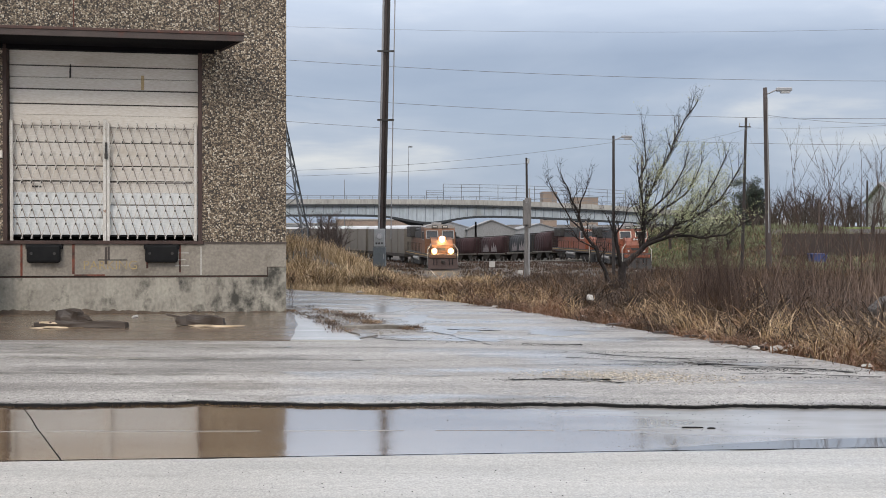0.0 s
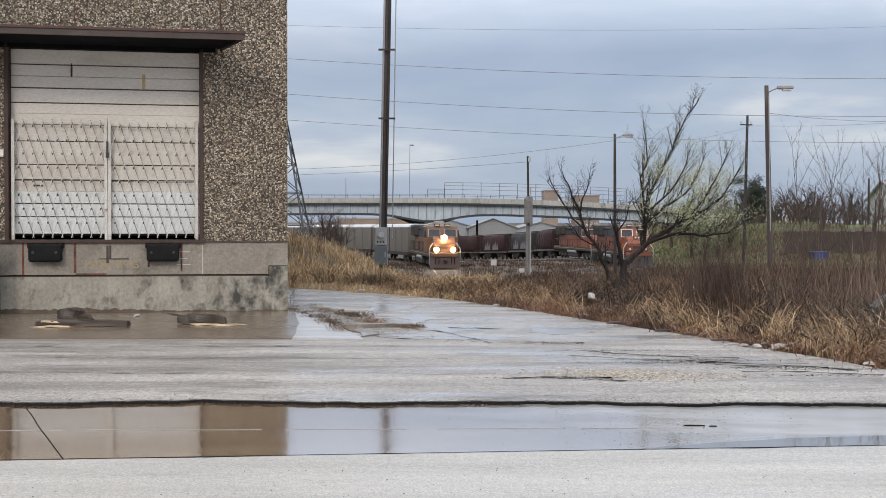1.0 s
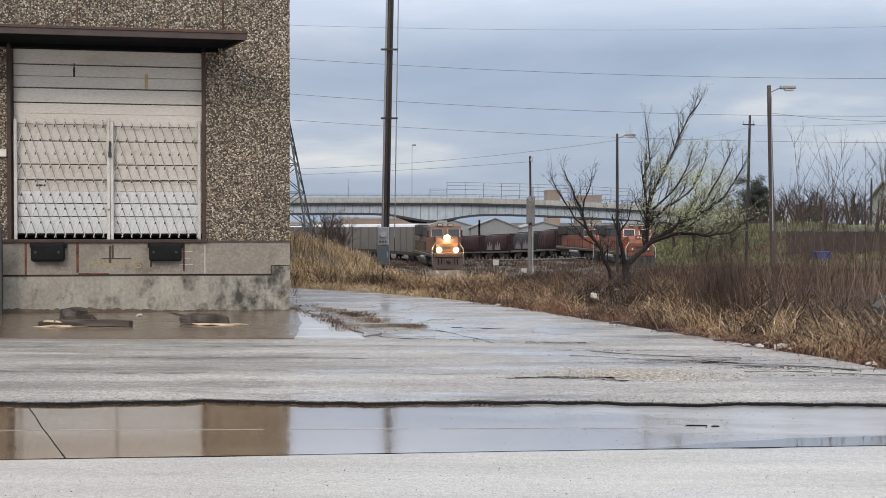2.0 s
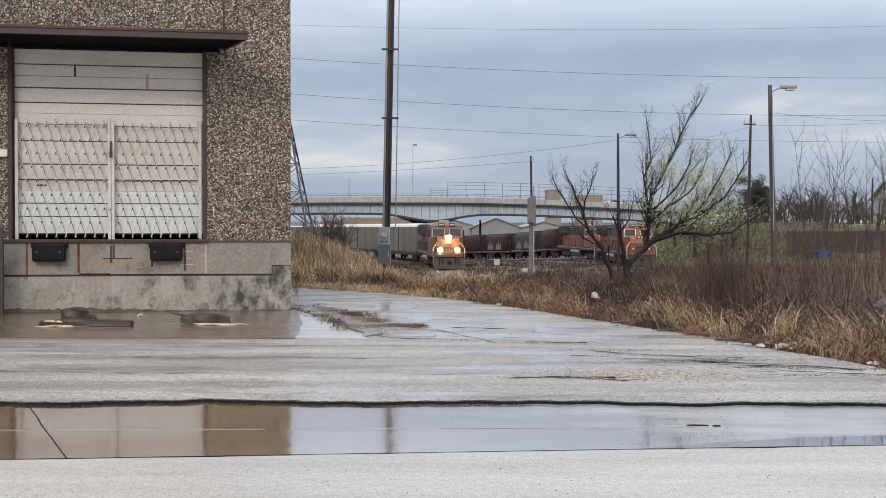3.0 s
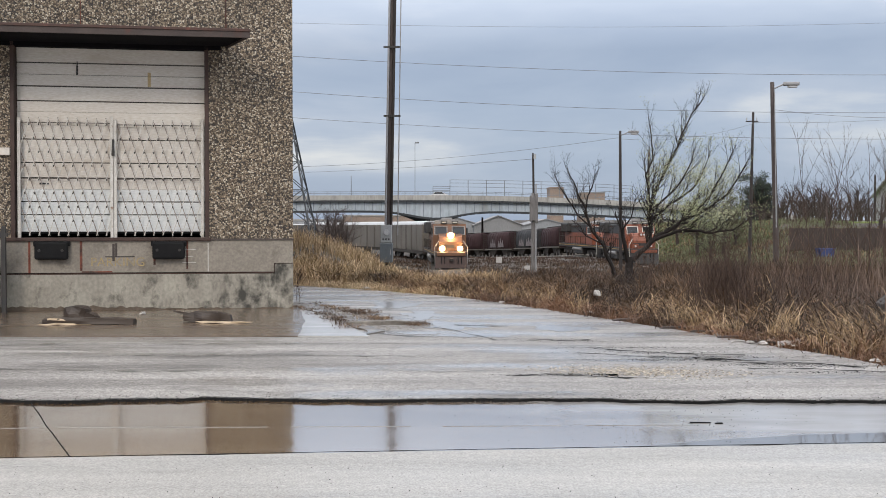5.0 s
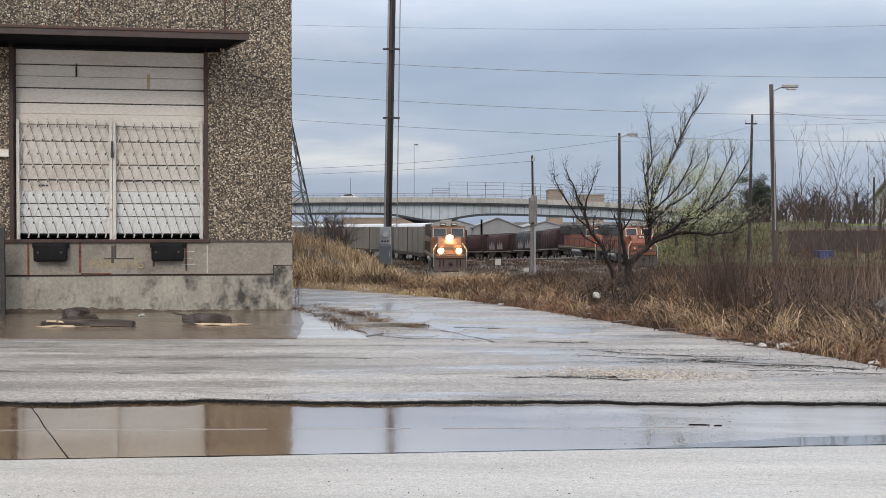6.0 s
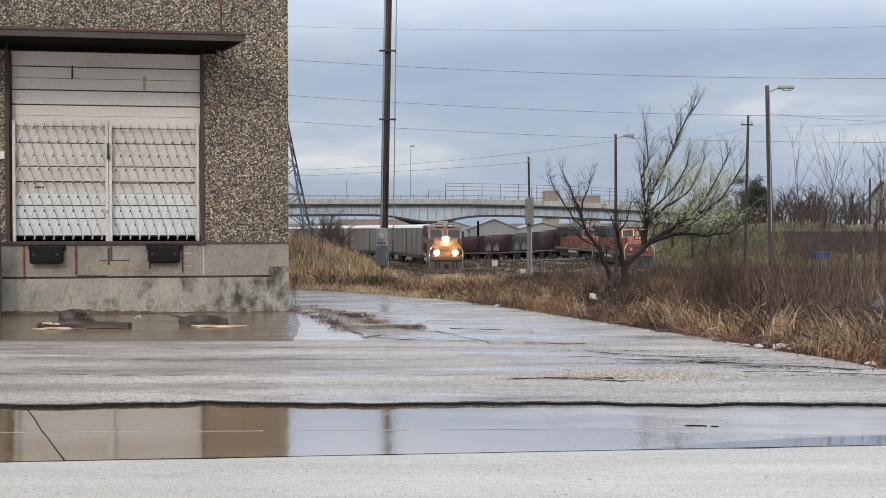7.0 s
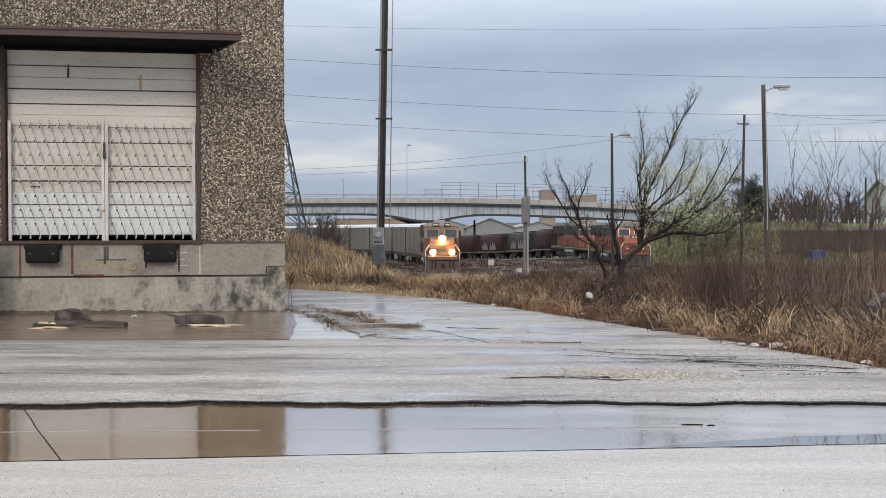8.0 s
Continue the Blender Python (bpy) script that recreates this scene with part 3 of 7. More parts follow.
def asphalt_y(x):
    return 7.66 + 0.13 * noise.noise(Vector((x * 0.9, 3.1, 0))) + 0.045 * noise.noise(Vector((x * 4.0, 7.7, 0))) + 0.025 * noise.noise(Vector((x * 14.0, 2.7, 0))) - 0.012 * x * x * (x > 0) * 0.5


# foreground slabs, with a joint between them
paving("pavement_front", [(-40, -40), (40, -40), (40, front_y(40)), (-40, front_y(-40))], 0.0, 0.2, M_FORE, "pale damp concrete yard slab in the foreground")
# gutter strip, two rows of slabs parted by joints
def gutter_mid(x):
    return 6.72 + 0.028 * x


def skew(x, y):
    return x - 0.62 * (y - 6.7)


xs_joint = [-30, -12, -7.4, -3.05, 40]
for i in range(len(xs_joint) - 1):
    a, b = xs_joint[i] + 0.006, xs_joint[i + 1] - 0.006
    for lo, hi in ((lambda x: front_y(x) + 0.012, lambda x: gutter_mid(x) - 0.004), (lambda x: gutter_mid(x) + 0.004, lambda x: 8.0)):
        pa = [(skew(a, lo(a)), lo(a)), (skew(b, lo(b)), lo(b)), (skew(b, hi(b)), hi(b)), (skew(a, hi(a)), hi(a))]
        paving("pavement_gutter", pa, -0.016, 0.15, M_DAMP, "damp pale concrete gutter slab")
paving("pavement_bed", [(-40, 5), (40, 8), (40, 9), (-40, 9)], -0.03, 0.1, M_CRACK, "dark grit in the slab joints")

ROAD_EDGE = [(14, 7.2), (6.2, 8.55), (3.95, 9.46), (3.25, 11.7), (2.35, 13.9), (1.5, 16.1), (0.2, 18.9), (-1.6, 21.0), (-3.2, 22.5), (-7, 24.2), (-16, 26)]
ROAD_BACK = [(-16, 22), (-7, 20.5), (-3.3, 18.6), (-2.3, 16.3), (-12, 14.8), (-30, 12.3)]


def rough_edge(pts, step=0.35, amp=0.09):
    out = []
    for (x0, y0), (x1, y1) in zip(pts, pts[1:]):
        k = max(1, int(math.hypot(x1 - x0, y1 - y0) / step))
        for i in range(k):
            x, y = x0 + (x1 - x0) * i / k, y0 + (y1 - y0) * i / k
            out.append((x + amp * noise.noise(Vector((x * 1.7, y * 1.7, 1))), y + amp * noise.noise(Vector((x * 1.7, y * 1.7, 9)))))
    return out + [pts[-1]]


near_edge = [(-30.0, 7.7)] + [(x, asphalt_y(x)) for x in np.arange(-14, 8, 0.035)]
paving("road", near_edge + rough_edge(ROAD_EDGE) + ROAD_BACK, 0.010, 0.15, M_ASPHALT, "wet grey worn asphalt drive with broken edge")
# dock apron slab
# edge of the warehouse's reflection; beyond it the mirrored sky is painted pale
mirror_edge = rough_edge([(-1.62, 11.96), (-1.8, 13.9), (-2.2, 16.25)], 0.1, 0.03)
paving("pavement_dock", [(-30, 12.0)] + mirror_edge + [(-30, 12.4)], 0.021, 0.2, M_SLAB, "wet brown concrete apron before the loading dock")
paving("pavement_dock", [(-0.82, 11.95), (-1.35, 13.9), (-2.19, 16.25)] + mirror_edge[::-1], 0.021, 0.2, M_SKYAPRON, "wet apron end, coloured pale for the mirrored sky")
# muddy wedge beside the apron
wedge = rough_edge([(-0.84, 12.15), (-0.72, 12.5), (-1.1, 13.6), (-1.45, 14.8), (-1.55, 15.6), (-1.95, 16.6), (-2.5, 17.6), (-3.4, 18.4), (-2.2, 16.3), (-1.37, 13.9), (-0.84, 12.15)], 0.12, 0.12)[:-1]
paving("verge", wedge, 0.026, 0.1, M_GRIT, "muddy gravel strip with dead grass beside apron")


# crumbling face of the asphalt edge, its shadow put in as near-black colour
edge_v, edge_f = [], []
xs_e = [float(v) for v in np.arange(-14, 8, 0.0175)]
for i, x in enumerate(xs_e):
    y = asphalt_y(x)
    j = 0.03 * abs(noise.noise(Vector((x * 9, 2, 5)))) + 0.02 * abs(noise.noise(Vector((x * 31, 2, 5))))
    edge_v += [(x, y - 0.004 - j * 0.8, -0.02), (x, y - 0.003 - j * 0.3, 0.004 + j * 0.15), (x, y + 0.003 + j * 0.35, 0.0125), (x, y + 0.008 + j * 0.6, 0.0115)]
    if i:
        o = 4 * (i - 1)
        edge_f += [(o + k, o + 4 + k, o + 5 + k, o + 1 + k) for k in range(3)]
tagged(mesh_of("road_edge", edge_v, edge_f, M_CRACK), "crumbling asphalt edge above the gutter, its shadow painted black", "paving", kind="structure")

# standing water on the gutter slabs
def wavy(x, k):
    return 0.16 * noise.noise(Vector((x * 1.1, k, 0))) + 0.06 * noise.noise(Vector((x * 4, k, 3)))


xs_w = [float(v) for v in np.arange(-12, 7, 0.1)]
sheet = [(x, front_y(x) + 0.03) for x in xs_w] + [(x, 7.85) for x in xs_w[::-1]]
paving("puddle", sheet, -0.0115, 0.003, M_GUTTER, "long still rain puddle mirroring sky and warehouse")
xs_w = [float(v) for v in np.arange(0.95, 5.0, 0.04)]
sheet = [(x, front_y(x) + 0.02) for x in xs_w] + [(x, front_y(x) + 0.02 + 0.34 * min(1, (x - 0.93) * 0.8) * min(1.0, (5.05 - x)) + 0.4 * wavy(x, 2) * min(1, (x - 0.95))) for x in xs_w[::-1]]
paving("puddle", sheet, -0.0105, 0.003, M_CLEAR, "narrow rain puddle along the slab edge")
# dark joint between the yard slab and the gutter
xs_j = [float(v) for v in np.arange(-9, 6, 0.05)]
paving("slab_joint", [(x, front_y(x) + 0.011 - 0.05 * max(0.0, noise.noise(Vector((x * 1.9, 1, 1))) + 0.12 - 0.25 * smoothstep(-1.2, 0.4, x)) - 0.012 * max(0.0, noise.noise(Vector((x * 11, 1, 1))))) for x in xs_j] + [(x, front_y(x) + 0.012) for x in xs_j[::-1]], 0.004, 0.003, M_CRACK, "dark gritty joint at the yard slab edge")
# slab joints showing through the water
for pts, w, m, lab in (([(-2.95, 7.62), (-2.02, 5.78)], 0.007, M_CRACK, "dark joint between the gutter slabs"), *(([(a, 6.72 + 0.024 * a), (b, 6.72 + 0.024 * b)], 0.0045, M_DAMP, "pale joint line along the gutter slabs") for a, b in ((-5.5, -3.1), (-2.9, -2.5), (-2.4, -1.1), (-0.95, -0.2), (0.0, 0.75), (0.9, 1.6)))):
    line = rough_edge(pts, 0.06, 0.012)
    paving("slab_joint", [(x - (w if m is M_CRACK else 0), y + w) for x, y in line] + [(x + (w if m is M_CRACK else 0), y - w) for x, y in line[::-1]], -0.0095, 0.003, m, lab)
# cracks and seams in the asphalt
def crack(pts, w, seed, material=None, label="dark broken crack in the asphalt"):
    line = rough_edge(pts, 0.05, 0.11)
    left, right = [], []
    for i, (x, y) in enumerate(line):
        y += random.gauss(0, 0.012)
        k = w * max(0.04, 0.15 + 1.9 * noise.noise(Vector((x * 4, y * 4, seed)))) * (0.15 if i in (0, len(line) - 1) else 1)
        left.append((x, y + k))
        right.append((x, y - k))
    paving("crack", left + right[::-1], 0.0185, 0.003, material or M_CRACK, label)


crack([(0.5, 8.82), (1.0, 8.8), (1.7, 8.74)], 0.018, 1)
crack([(-0.1, 13.1), (0.25, 12.3), (0.6, 11.55)], 0.03, 2)
crack([(0.95, 11.65), (1.2, 11.55), (1.6, 11.6)], 0.035, 4)
crack([(0.2, 13.35), (0.45, 13.25), (0.8, 13.2)], 0.03, 5)
crack([(1.5, 10.75), (2.1, 10.45), (2.9, 10.25)], 0.022, 6)
crack([(2.3, 10.1), (2.9, 9.75), (3.7, 9.35)], 0.02, 8)
crack([(2.7, 9.3), (3.2, 9.2), (3.8, 9.05)], 0.012, 9)
crack([(1.9, 10.05), (2.3, 9.95), (2.75, 9.8)], 0.035, 12)
crack([(2.6, 9.72), (3.0, 9.6), (3.5, 9.5)], 0.03, 13)
crack([(1.2, 10.35), (1.6, 10.2), (2.1, 10.12)], 0.02, 14)
crack([(0.9, 8.88), (1.2, 8.86), (1.45, 8.9)], 0.03, 16)
crack([(-0.75, 12.3), (-0.45, 12.1), (-0.1, 11.95)], 0.02, 18)

for pts, w, k in (([(-4.5, 9.2), (-2.0, 9.17), (0.5, 9.1)], 0.03, 5), ([(-4.8, 10.25), (-2.5, 10.2), (0.1, 10.15)], 0.03, 7), ([(-5.2, 11.25), (-3.0, 11.2), (-0.4, 11.25)], 0.035, 17)):
    crack(pts, w, k, M_DAMP, "pale worn seam along the asphalt")


def pool(x, y, rx, ry, seed):
    """Shallow water in a hollow of the drive, with a ragged outline."""
    out = []
    for k in range(64):
        a = k * math.tau / 64
        d = Vector((math.cos(a), math.sin(a), 0))
        r = 1 + 0.75 * noise.noise(d * 1.6 + Vector((seed, 0, 0))) + 0.4 * noise.noise(d * 5 + Vector((0, seed, 0)))
        out.append((x + rx * r * d.x, y + ry * r * d.y))
    paving("puddle", out, 0.0140, 0.003, M_PUDDLE, "shallow bright puddle in the worn asphalt")


for k, (x, y, rx, ry) in enumerate(((0.12, 13.35, 0.42, 0.5), (0.42, 12.15, 0.42, 0.24), (-0.25, 14.9, 0.3, 0.6), (-0.75, 16.9, 0.4, 0.8), (-0.25, 12.32, 0.22, 0.1), (1.5, 12.9, 0.35, 0.3), (3.3, 8.85, 0.22, 0.03), (0.9, 7.95, 0.1, 0.025), (3.0, 9.9, 0.35, 0.09))):
    pool(x, y, rx, ry, 3.7 * k + 1)


# ---- warehouse with loading dock ----
B = pose(-2.25, 16.05, 0, 0, 0, 8.6)
warehouse = thing("warehouse", B, "brown exposed-aggregate warehouse with concrete loading dock", "building")
DX0, DX1, DZ0, DZ1 = -4.03, -1.23, 1.08, 3.94
J = 0.008
for a, b, z0, z1 in ((-1.23, 0, 1.06, 8.4), (-3.05 + J, -1.232, 4.1, 8.4), (-5.4 + J, -3.05 - J, 4.1, 8.4), (-7.8, -5.4 - J, 4.1, 8.4),
                     (DX0, DX1, 3.94, 4.098), (-7.8, DX0, 1.06, 4.098), (-14, -7.82, 1.06, 8.4)):
    part("wall_panel", boxed(a, 0, z0, b, 0.26, z1), M_PEBBLE, warehouse)
for x in (-3.05, -5.4):
    part("joint_filler", boxed(x - 0.02, 0.012, 4.11, x + 0.02, 0.2, 8.38), M_RUST, warehouse)
part("side_wall", boxed(-0.26, 0.27, 0, 0, 24, 8.4), M_PEBBLE, warehouse)
part("back_wall", boxed(-14, 24.01, 0, 0, 24.3, 8.4), M_DOCK, warehouse)
part("end_wall", boxed(-14.3, 0, 0, -14.01, 24.3, 8.4), M_DOCK, warehouse)
part("roof", boxed(-14.4, -0.06, 8.41, 0.06, 24.4, 8.7), M_DOCK, warehouse)
part("floor_slab", boxed(-14, 0.3, 0.2, -0.3, 24, 1.05), M_INSIDE, warehouse)
part("partition", boxed(-13.9, 3.0, 1.06, -0.3, 3.2, 8.3), M_INSIDE, warehouse)
# dock face: upper painted course over a plinth, with a stepped joint at the end
part("dock_face", boxed(-14, -0.012, 0.572, -0.285, 0.28, 1.055), M_DOCK, warehouse)
part("dock_face", boxed(-0.285, -0.012, 0.70, 0.0, 0.28, 1.055), M_DOCK, warehouse)
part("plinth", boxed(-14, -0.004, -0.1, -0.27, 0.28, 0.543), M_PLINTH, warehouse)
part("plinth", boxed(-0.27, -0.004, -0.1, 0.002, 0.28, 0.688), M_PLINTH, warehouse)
# splashed dirt along the foot of the plinth
dv, df = [], []
for i in range(500):
    x = -10 + i * 10.0 / 499
    h = 0.035 + 0.04 * smoothstep(-1.2, -3.0, x) + 0.03 * noise.noise(Vector((x * 5, 9, 0))) + 0.04 * noise.noise(Vector((x * 2.1, 1, 0))) + 0.03 * noise.noise(Vector((x * 13, 4, 0))) 
    dv += [(x, -0.0075, -0.05), (x, -0.0075, h * 0.6), (x, -0.0075, h)]
    if i:
        o = 3 * (i - 1)
        df += [(o, o + 3, o + 4, o + 1), (o + 1, o + 4, o + 5, o + 2)]
mesh_of("dirt_band", dv, df, M_DIRT, warehouse)
part("joint_filler", boxed(-13.9, -0.006, 0.545, -0.284, 0.2, 0.562), M_RUSTJOINT, warehouse)
part("joint_filler", boxed(-0.29, 0.0, 0.56, -0.262, 0.2, 0.7), M_RUSTJOINT, warehouse)
part("joint_filler", boxed(-0.29, -0.003, 0.689, 0.0, 0.2, 0.699), M_RUSTJOINT, warehouse)
# ledge under the panels
part("ledge", boxed(-1.24, -0.03, 1.045, 0.01, -0.013, 1.068), M_JOINT, warehouse)
# door frame
for a, b in ((DX0, DX0 + 0.055), (DX1 - 0.06, DX1)):
    part("door_jamb", boxed(a, -0.02, 1.08, b, 0.25, 3.94, 0.004), M_RUSTFRAME, warehouse)
# the lintel's black paints the shade beneath the canopy
part("door_lintel", boxed(DX0, -0.015, 3.85, DX1, 0.25, 3.94, 0.004), M_SHADESOFFIT, warehouse)
part("door_sill", boxed(DX0 - 0.12, -0.05, 1.035, DX1 + 0.02, 0.26, 1.085, 0.006), M_RUSTFRAME, warehouse)

# sectional door, standing slightly open at its foot
door = part("dock_door", boxed(DX0 + 0.06, 0.16, 1.2, DX1 - 0.065, 0.19, 3.88), M_DOORSEAM, warehouse)
z = 1.17
# heights of the panel tops, and the gap above each
for top, gap in ((1.418, 0.007), (1.61, 0.008), (1.79, 0.0015), (1.957, 0.008), (2.18, 0.008), (2.52, 0.008), (2.92, 0.0015), (3.078, 0.009), (3.293, 0.010), (3.464, 0.003), (3.634, 0.009), (3.87, 0.004)):
    bm = boxed(DX0 + 0.062, 0.13, z, DX1 - 0.067, 0.158, top - gap, 0.002)
    part("door_panel", bm, M_DOORLOW if top < 1.8 else M_DOOR, door, "paler lower door panel" if top < 1.8 else "")
    z = top + gap
part("bottom_seal", boxed(DX0 + 0.07, 0.128, 1.145, DX1 - 0.075, 0.17, 1.172), M_BLACK, door)
part("lift_rope", rodded((-3.12, 0.12, 3.5), (-3.12, 0.12, 3.66), 0.006), M_BLACK, door)
part("lift_handle", boxed(-3.132, 0.105, 3.46, -3.108, 0.126, 3.60, 0.004), M_DARKIRON, door)
part("letter_slot", boxed(-3.66, 0.118, 1.86, -3.53, 0.129, 1.885), M_DARKIRON, door)
part("rust_mark", boxed(-2.12, 0.126, 3.31, -2.075, 0.1295, 3.52), mat("ochre_rust", (0.42, 0.28, 0.12), (0.48, 0.38, 0.22), 0.8), door)

# folding lattice gate
gate_group = "folding gate leaves"
def gate_leaf(x0, x1, z0, z1, label, mirror):
    leaf = thing("folding_gate", B @ Matrix.Translation((x0, 0.06, z0)), label, "gate", gate_group)
    w, h = x1 - x0, z1 - z0
    for x in ((0.0, w) if not mirror else (w,)):
        part("gate_post", boxed(x - 0.022, -0.02, -0.06, x + 0.022, 0.02, h + (0.06 if x == w else 0.03), 0.004), M_GATE, leaf)
    pitch, cell = 0.135, 0.40
    run = pitch * h / cell
    k = -int(run / pitch) - 1
    while k * pitch < w:
        for sgn, yy in ((1, -0.012), (-1, 0.012)):
            xa = k * pitch if sgn > 0 else k * pitch + run
            xb = xa + sgn * run
            t0, t1 = 0.0, 1.0
            lo, hi = (0.0 - xa) / (xb - xa), (w - xa) / (xb - xa)
            t0, t1 = max(t0, min(lo, hi)), min(t1, max(lo, hi))
            if t1 - t0 > 0.04:
                p = Vector((xa + (xb - xa) * t0, yy, h * t0 - (0.03 if t0 == 0 else 0)))
                q = Vector((xa + (xb - xa) * t1, yy, h * t1 + (0.035 if t1 == 1 else 0)))
                bm = bmesh.new()
                d = q - p
                box(bm, -0.0055, -0.003, -d.length / 2, 0.0055, 0.003, d.length / 2)
                ang = math.atan2(d.x, d.z)
                bmesh.ops.transform(bm, matrix=Matrix.Translation((p + q) / 2) @ Matrix.Rotation(ang, 4, "Y"), verts=bm.verts[:])
                # back bars get the darker paint, as shade behind the front ones
                part("lattice_bar", bm, M_GATE if sgn > 0 else M_GATESHADE, leaf)
        k += 1
    for f in (0.975, 0.485):
        part("gate_rail", boxed(0.0, 0.017, h * f - 0.006, w, 0.023, h * f + 0.006), M_DOORSEAM, leaf)
    # rivets where the bars cross, dark to stand for the pivots' shadows
    rivet = None
    nrow = int(2 * h / cell)
    for j in range(1, nrow + 1):
        for i in range(int(w / pitch) + 2):
            x = (i + 0.5 * (j % 2)) * pitch + run % pitch * 0.5
            if not 0.03 < x < w - 0.03:
                continue
            if rivet is None:
                rivet = boxed(-0.008, -0.006, -0.016, 0.008, 0.004, 0.016, 0.003)
                first = part("rivet", rivet, M_DARKIRON, leaf)
                ob = first
            else:
                ob = new("rivet", first.data)
                ob.parent = leaf
            ob.matrix_basis = pose(x, -0.016, j * cell / 2 - 0.01, 0, 20 * math.sin(i * 7.3 + j * 3.1), 0)
    return leaf


gate_leaf(-3.93, -2.63, 1.14, 2.80, "white folding lattice gate leaf with chipped paint", False)
gate_leaf(-2.58, -1.33, 1.14, 2.78, "white folding lattice gate leaf, bent at foot", False)
latch = thing("gate_latch", B @ Matrix.Translation((-2.605, 0.0, 2.38)), "dark rusted chain and padlock on gate", "lock")
part("padlock", boxed(-0.02, 0.0, -0.1, 0.02, 0.03, -0.02, 0.005), M_DARKIRON, latch)
part("chain", boxed(-0.014, 0.0, -0.02, 0.014, 0.02, 0.14, 0.005), M_DARKIRON, latch)

# canopy over the door
canopy = thing("door_canopy", B, "rusty steel canopy over the dock door", "canopy")
# underside and header carry the canopy's shade as a near-black colour
part("slab", prismed([(-7.0, 0.0), (-0.98, 0.0), (-0.62, -1.0), (-7.0, -1.0)], "z", 3.91, 3.97), M_SHADESOFFIT, canopy)
part("fascia", boxed(-7.0, -1.025, 3.87, -0.6, -1.002, 3.975, 0.004), M_CANOPY, canopy)
part("flashing", boxed(-7.0, -1.04, 3.955, -0.585, -0.995, 3.995, 0.006), M_FLASH, canopy)
part("end_plate", prismed([(-0.975, 0.0), (-0.96, 0.0), (-0.6, -1.0), (-0.62, -1.0)], "z", 3.88, 3.97), M_CANOPY, canopy)
part("header", boxed(-4.5, -0.02, 3.85, -1.05, -0.002, 3.97), M_SHADESOFFIT, canopy)

# dock bumpers
for x in (-3.46, -1.81):
    bumper = thing("dock_bumper", B @ Matrix.Translation((x, -0.012, 0.90)), "black moulded rubber dock bumper bolted to dock", "bumper", "dock bumpers")
    part("block", boxed(-0.23, -0.13, -0.135, 0.23, 0.0, 0.125, 0.035), M_BLACK, bumper)
    part("lip", boxed(-0.255, -0.06, 0.06, 0.255, 0.0, 0.13, 0.012), M_BLACK, bumper)
    for s in (-0.16, 0.16):
        part("bolt", rodded((s, -0.142, 0.0), (s, -0.128, 0.0), 0.02, n=8), M_DARKIRON, bumper)

# rust runs and painted marks on the dock face
def mark(name, x0, z0, x1, z1, m):
    part(name, boxed(x0, -0.0155, z0, x1, -0.0125, z1), m, warehouse)


for x, z0, w in ((-3.78, 0.50, 0.03), (-3.06, 0.60, 0.036), (-1.55, 0.62, 0.026), (-2.02, 0.68, 0.03)):
    mark("rust_run", x - w / 2, max(z0, 0.57), x + w / 2, 1.03, M_RUST)
mark("rust_run", -3.05, 0.575, -2.62, 0.592, M_RUST)
mark("paint_bar", -2.72, 0.795, -2.3, 0.81, M_DARKIRON)
mark("paint_bar", -2.58, 0.80, -2.55, 1.0, M_JOINT)
mark("paint_bar", -2.62, 0.74, -2.585, 0.99, M_JOINT)
part("rust_run", boxed(-0.99, -0.004, 4.05, -0.965, -0.0005, 4.9), M_RUST, warehouse)
mark("paint_bar", -1.62, 0.90, -1.42, 0.912, M_WHITEMARK)
mark("paint_bar", -1.62, 0.80, -1.46, 0.812, M_WHITEMARK)
mark("paint_bar", -1.62, 0.71, -1.42, 0.722, M_WHITEMARK)
mark("paint_bar", -1.255, 0.58, -1.238, 1.0, M_WHITEMARK)


def lettering(text, size, m, material, parent, name="lettering"):
    cu = bpy.data.curves.new(name, "FONT")
    cu.body, cu.size, cu.extrude = text, size, 0.001
    tmp = bpy.data.objects.new(name, cu)
    scene.collection.objects.link(tmp)
    dg = bpy.context.evaluated_depsgraph_get()
    me = bpy.data.meshes.new_from_object(tmp.evaluated_get(dg))
    bpy.data.objects.remove(tmp)
    me.materials.clear()
    me.materials.append(material)
    ob = new(name, me)
    ob.parent, ob.matrix_basis = parent, m
    return ob


lettering("PARKING", 0.185, pose(-2.93, -0.0135, 0.665, 90), M_YELLOW, warehouse)

# railing at the dock steps
rail = thing("hand_railing", B @ Matrix.Translation((-4.05, -0.35, 0)), "dark iron handrail beside the loading dock", "railing")
part("post", boxed(-0.03, -0.03, 0.0, 0.03, 0.03, 1.25, 0.004), M_DARKIRON, rail)
part("top_rail", boxed(-1.6, -0.025, 1.10, 0.06, 0.025, 1.16, 0.004), M_DARKIRON, rail)
part("infill_panel", boxed(-1.6, -0.012, 0.12, -0.06, 0.012, 1.04, 0.004), M_BOXDARK, rail)
bell = thing("wall_box", B @ Matrix.Translation((-4.13, 0, 2.32)), "small cream metal box screwed to aggregate wall", "electrical box")
part("cover", boxed(-0.09, -0.06, -0.05, 0.1, 0.0, 0.06, 0.01), M_DOOR, bell)

# ---- railway ----
RAIL_Z = -2.9
CURVE_R, CURVE_X, CURVE_Y, CURVE_A = 125.0, 0.28, 110.0, radians(2.0)


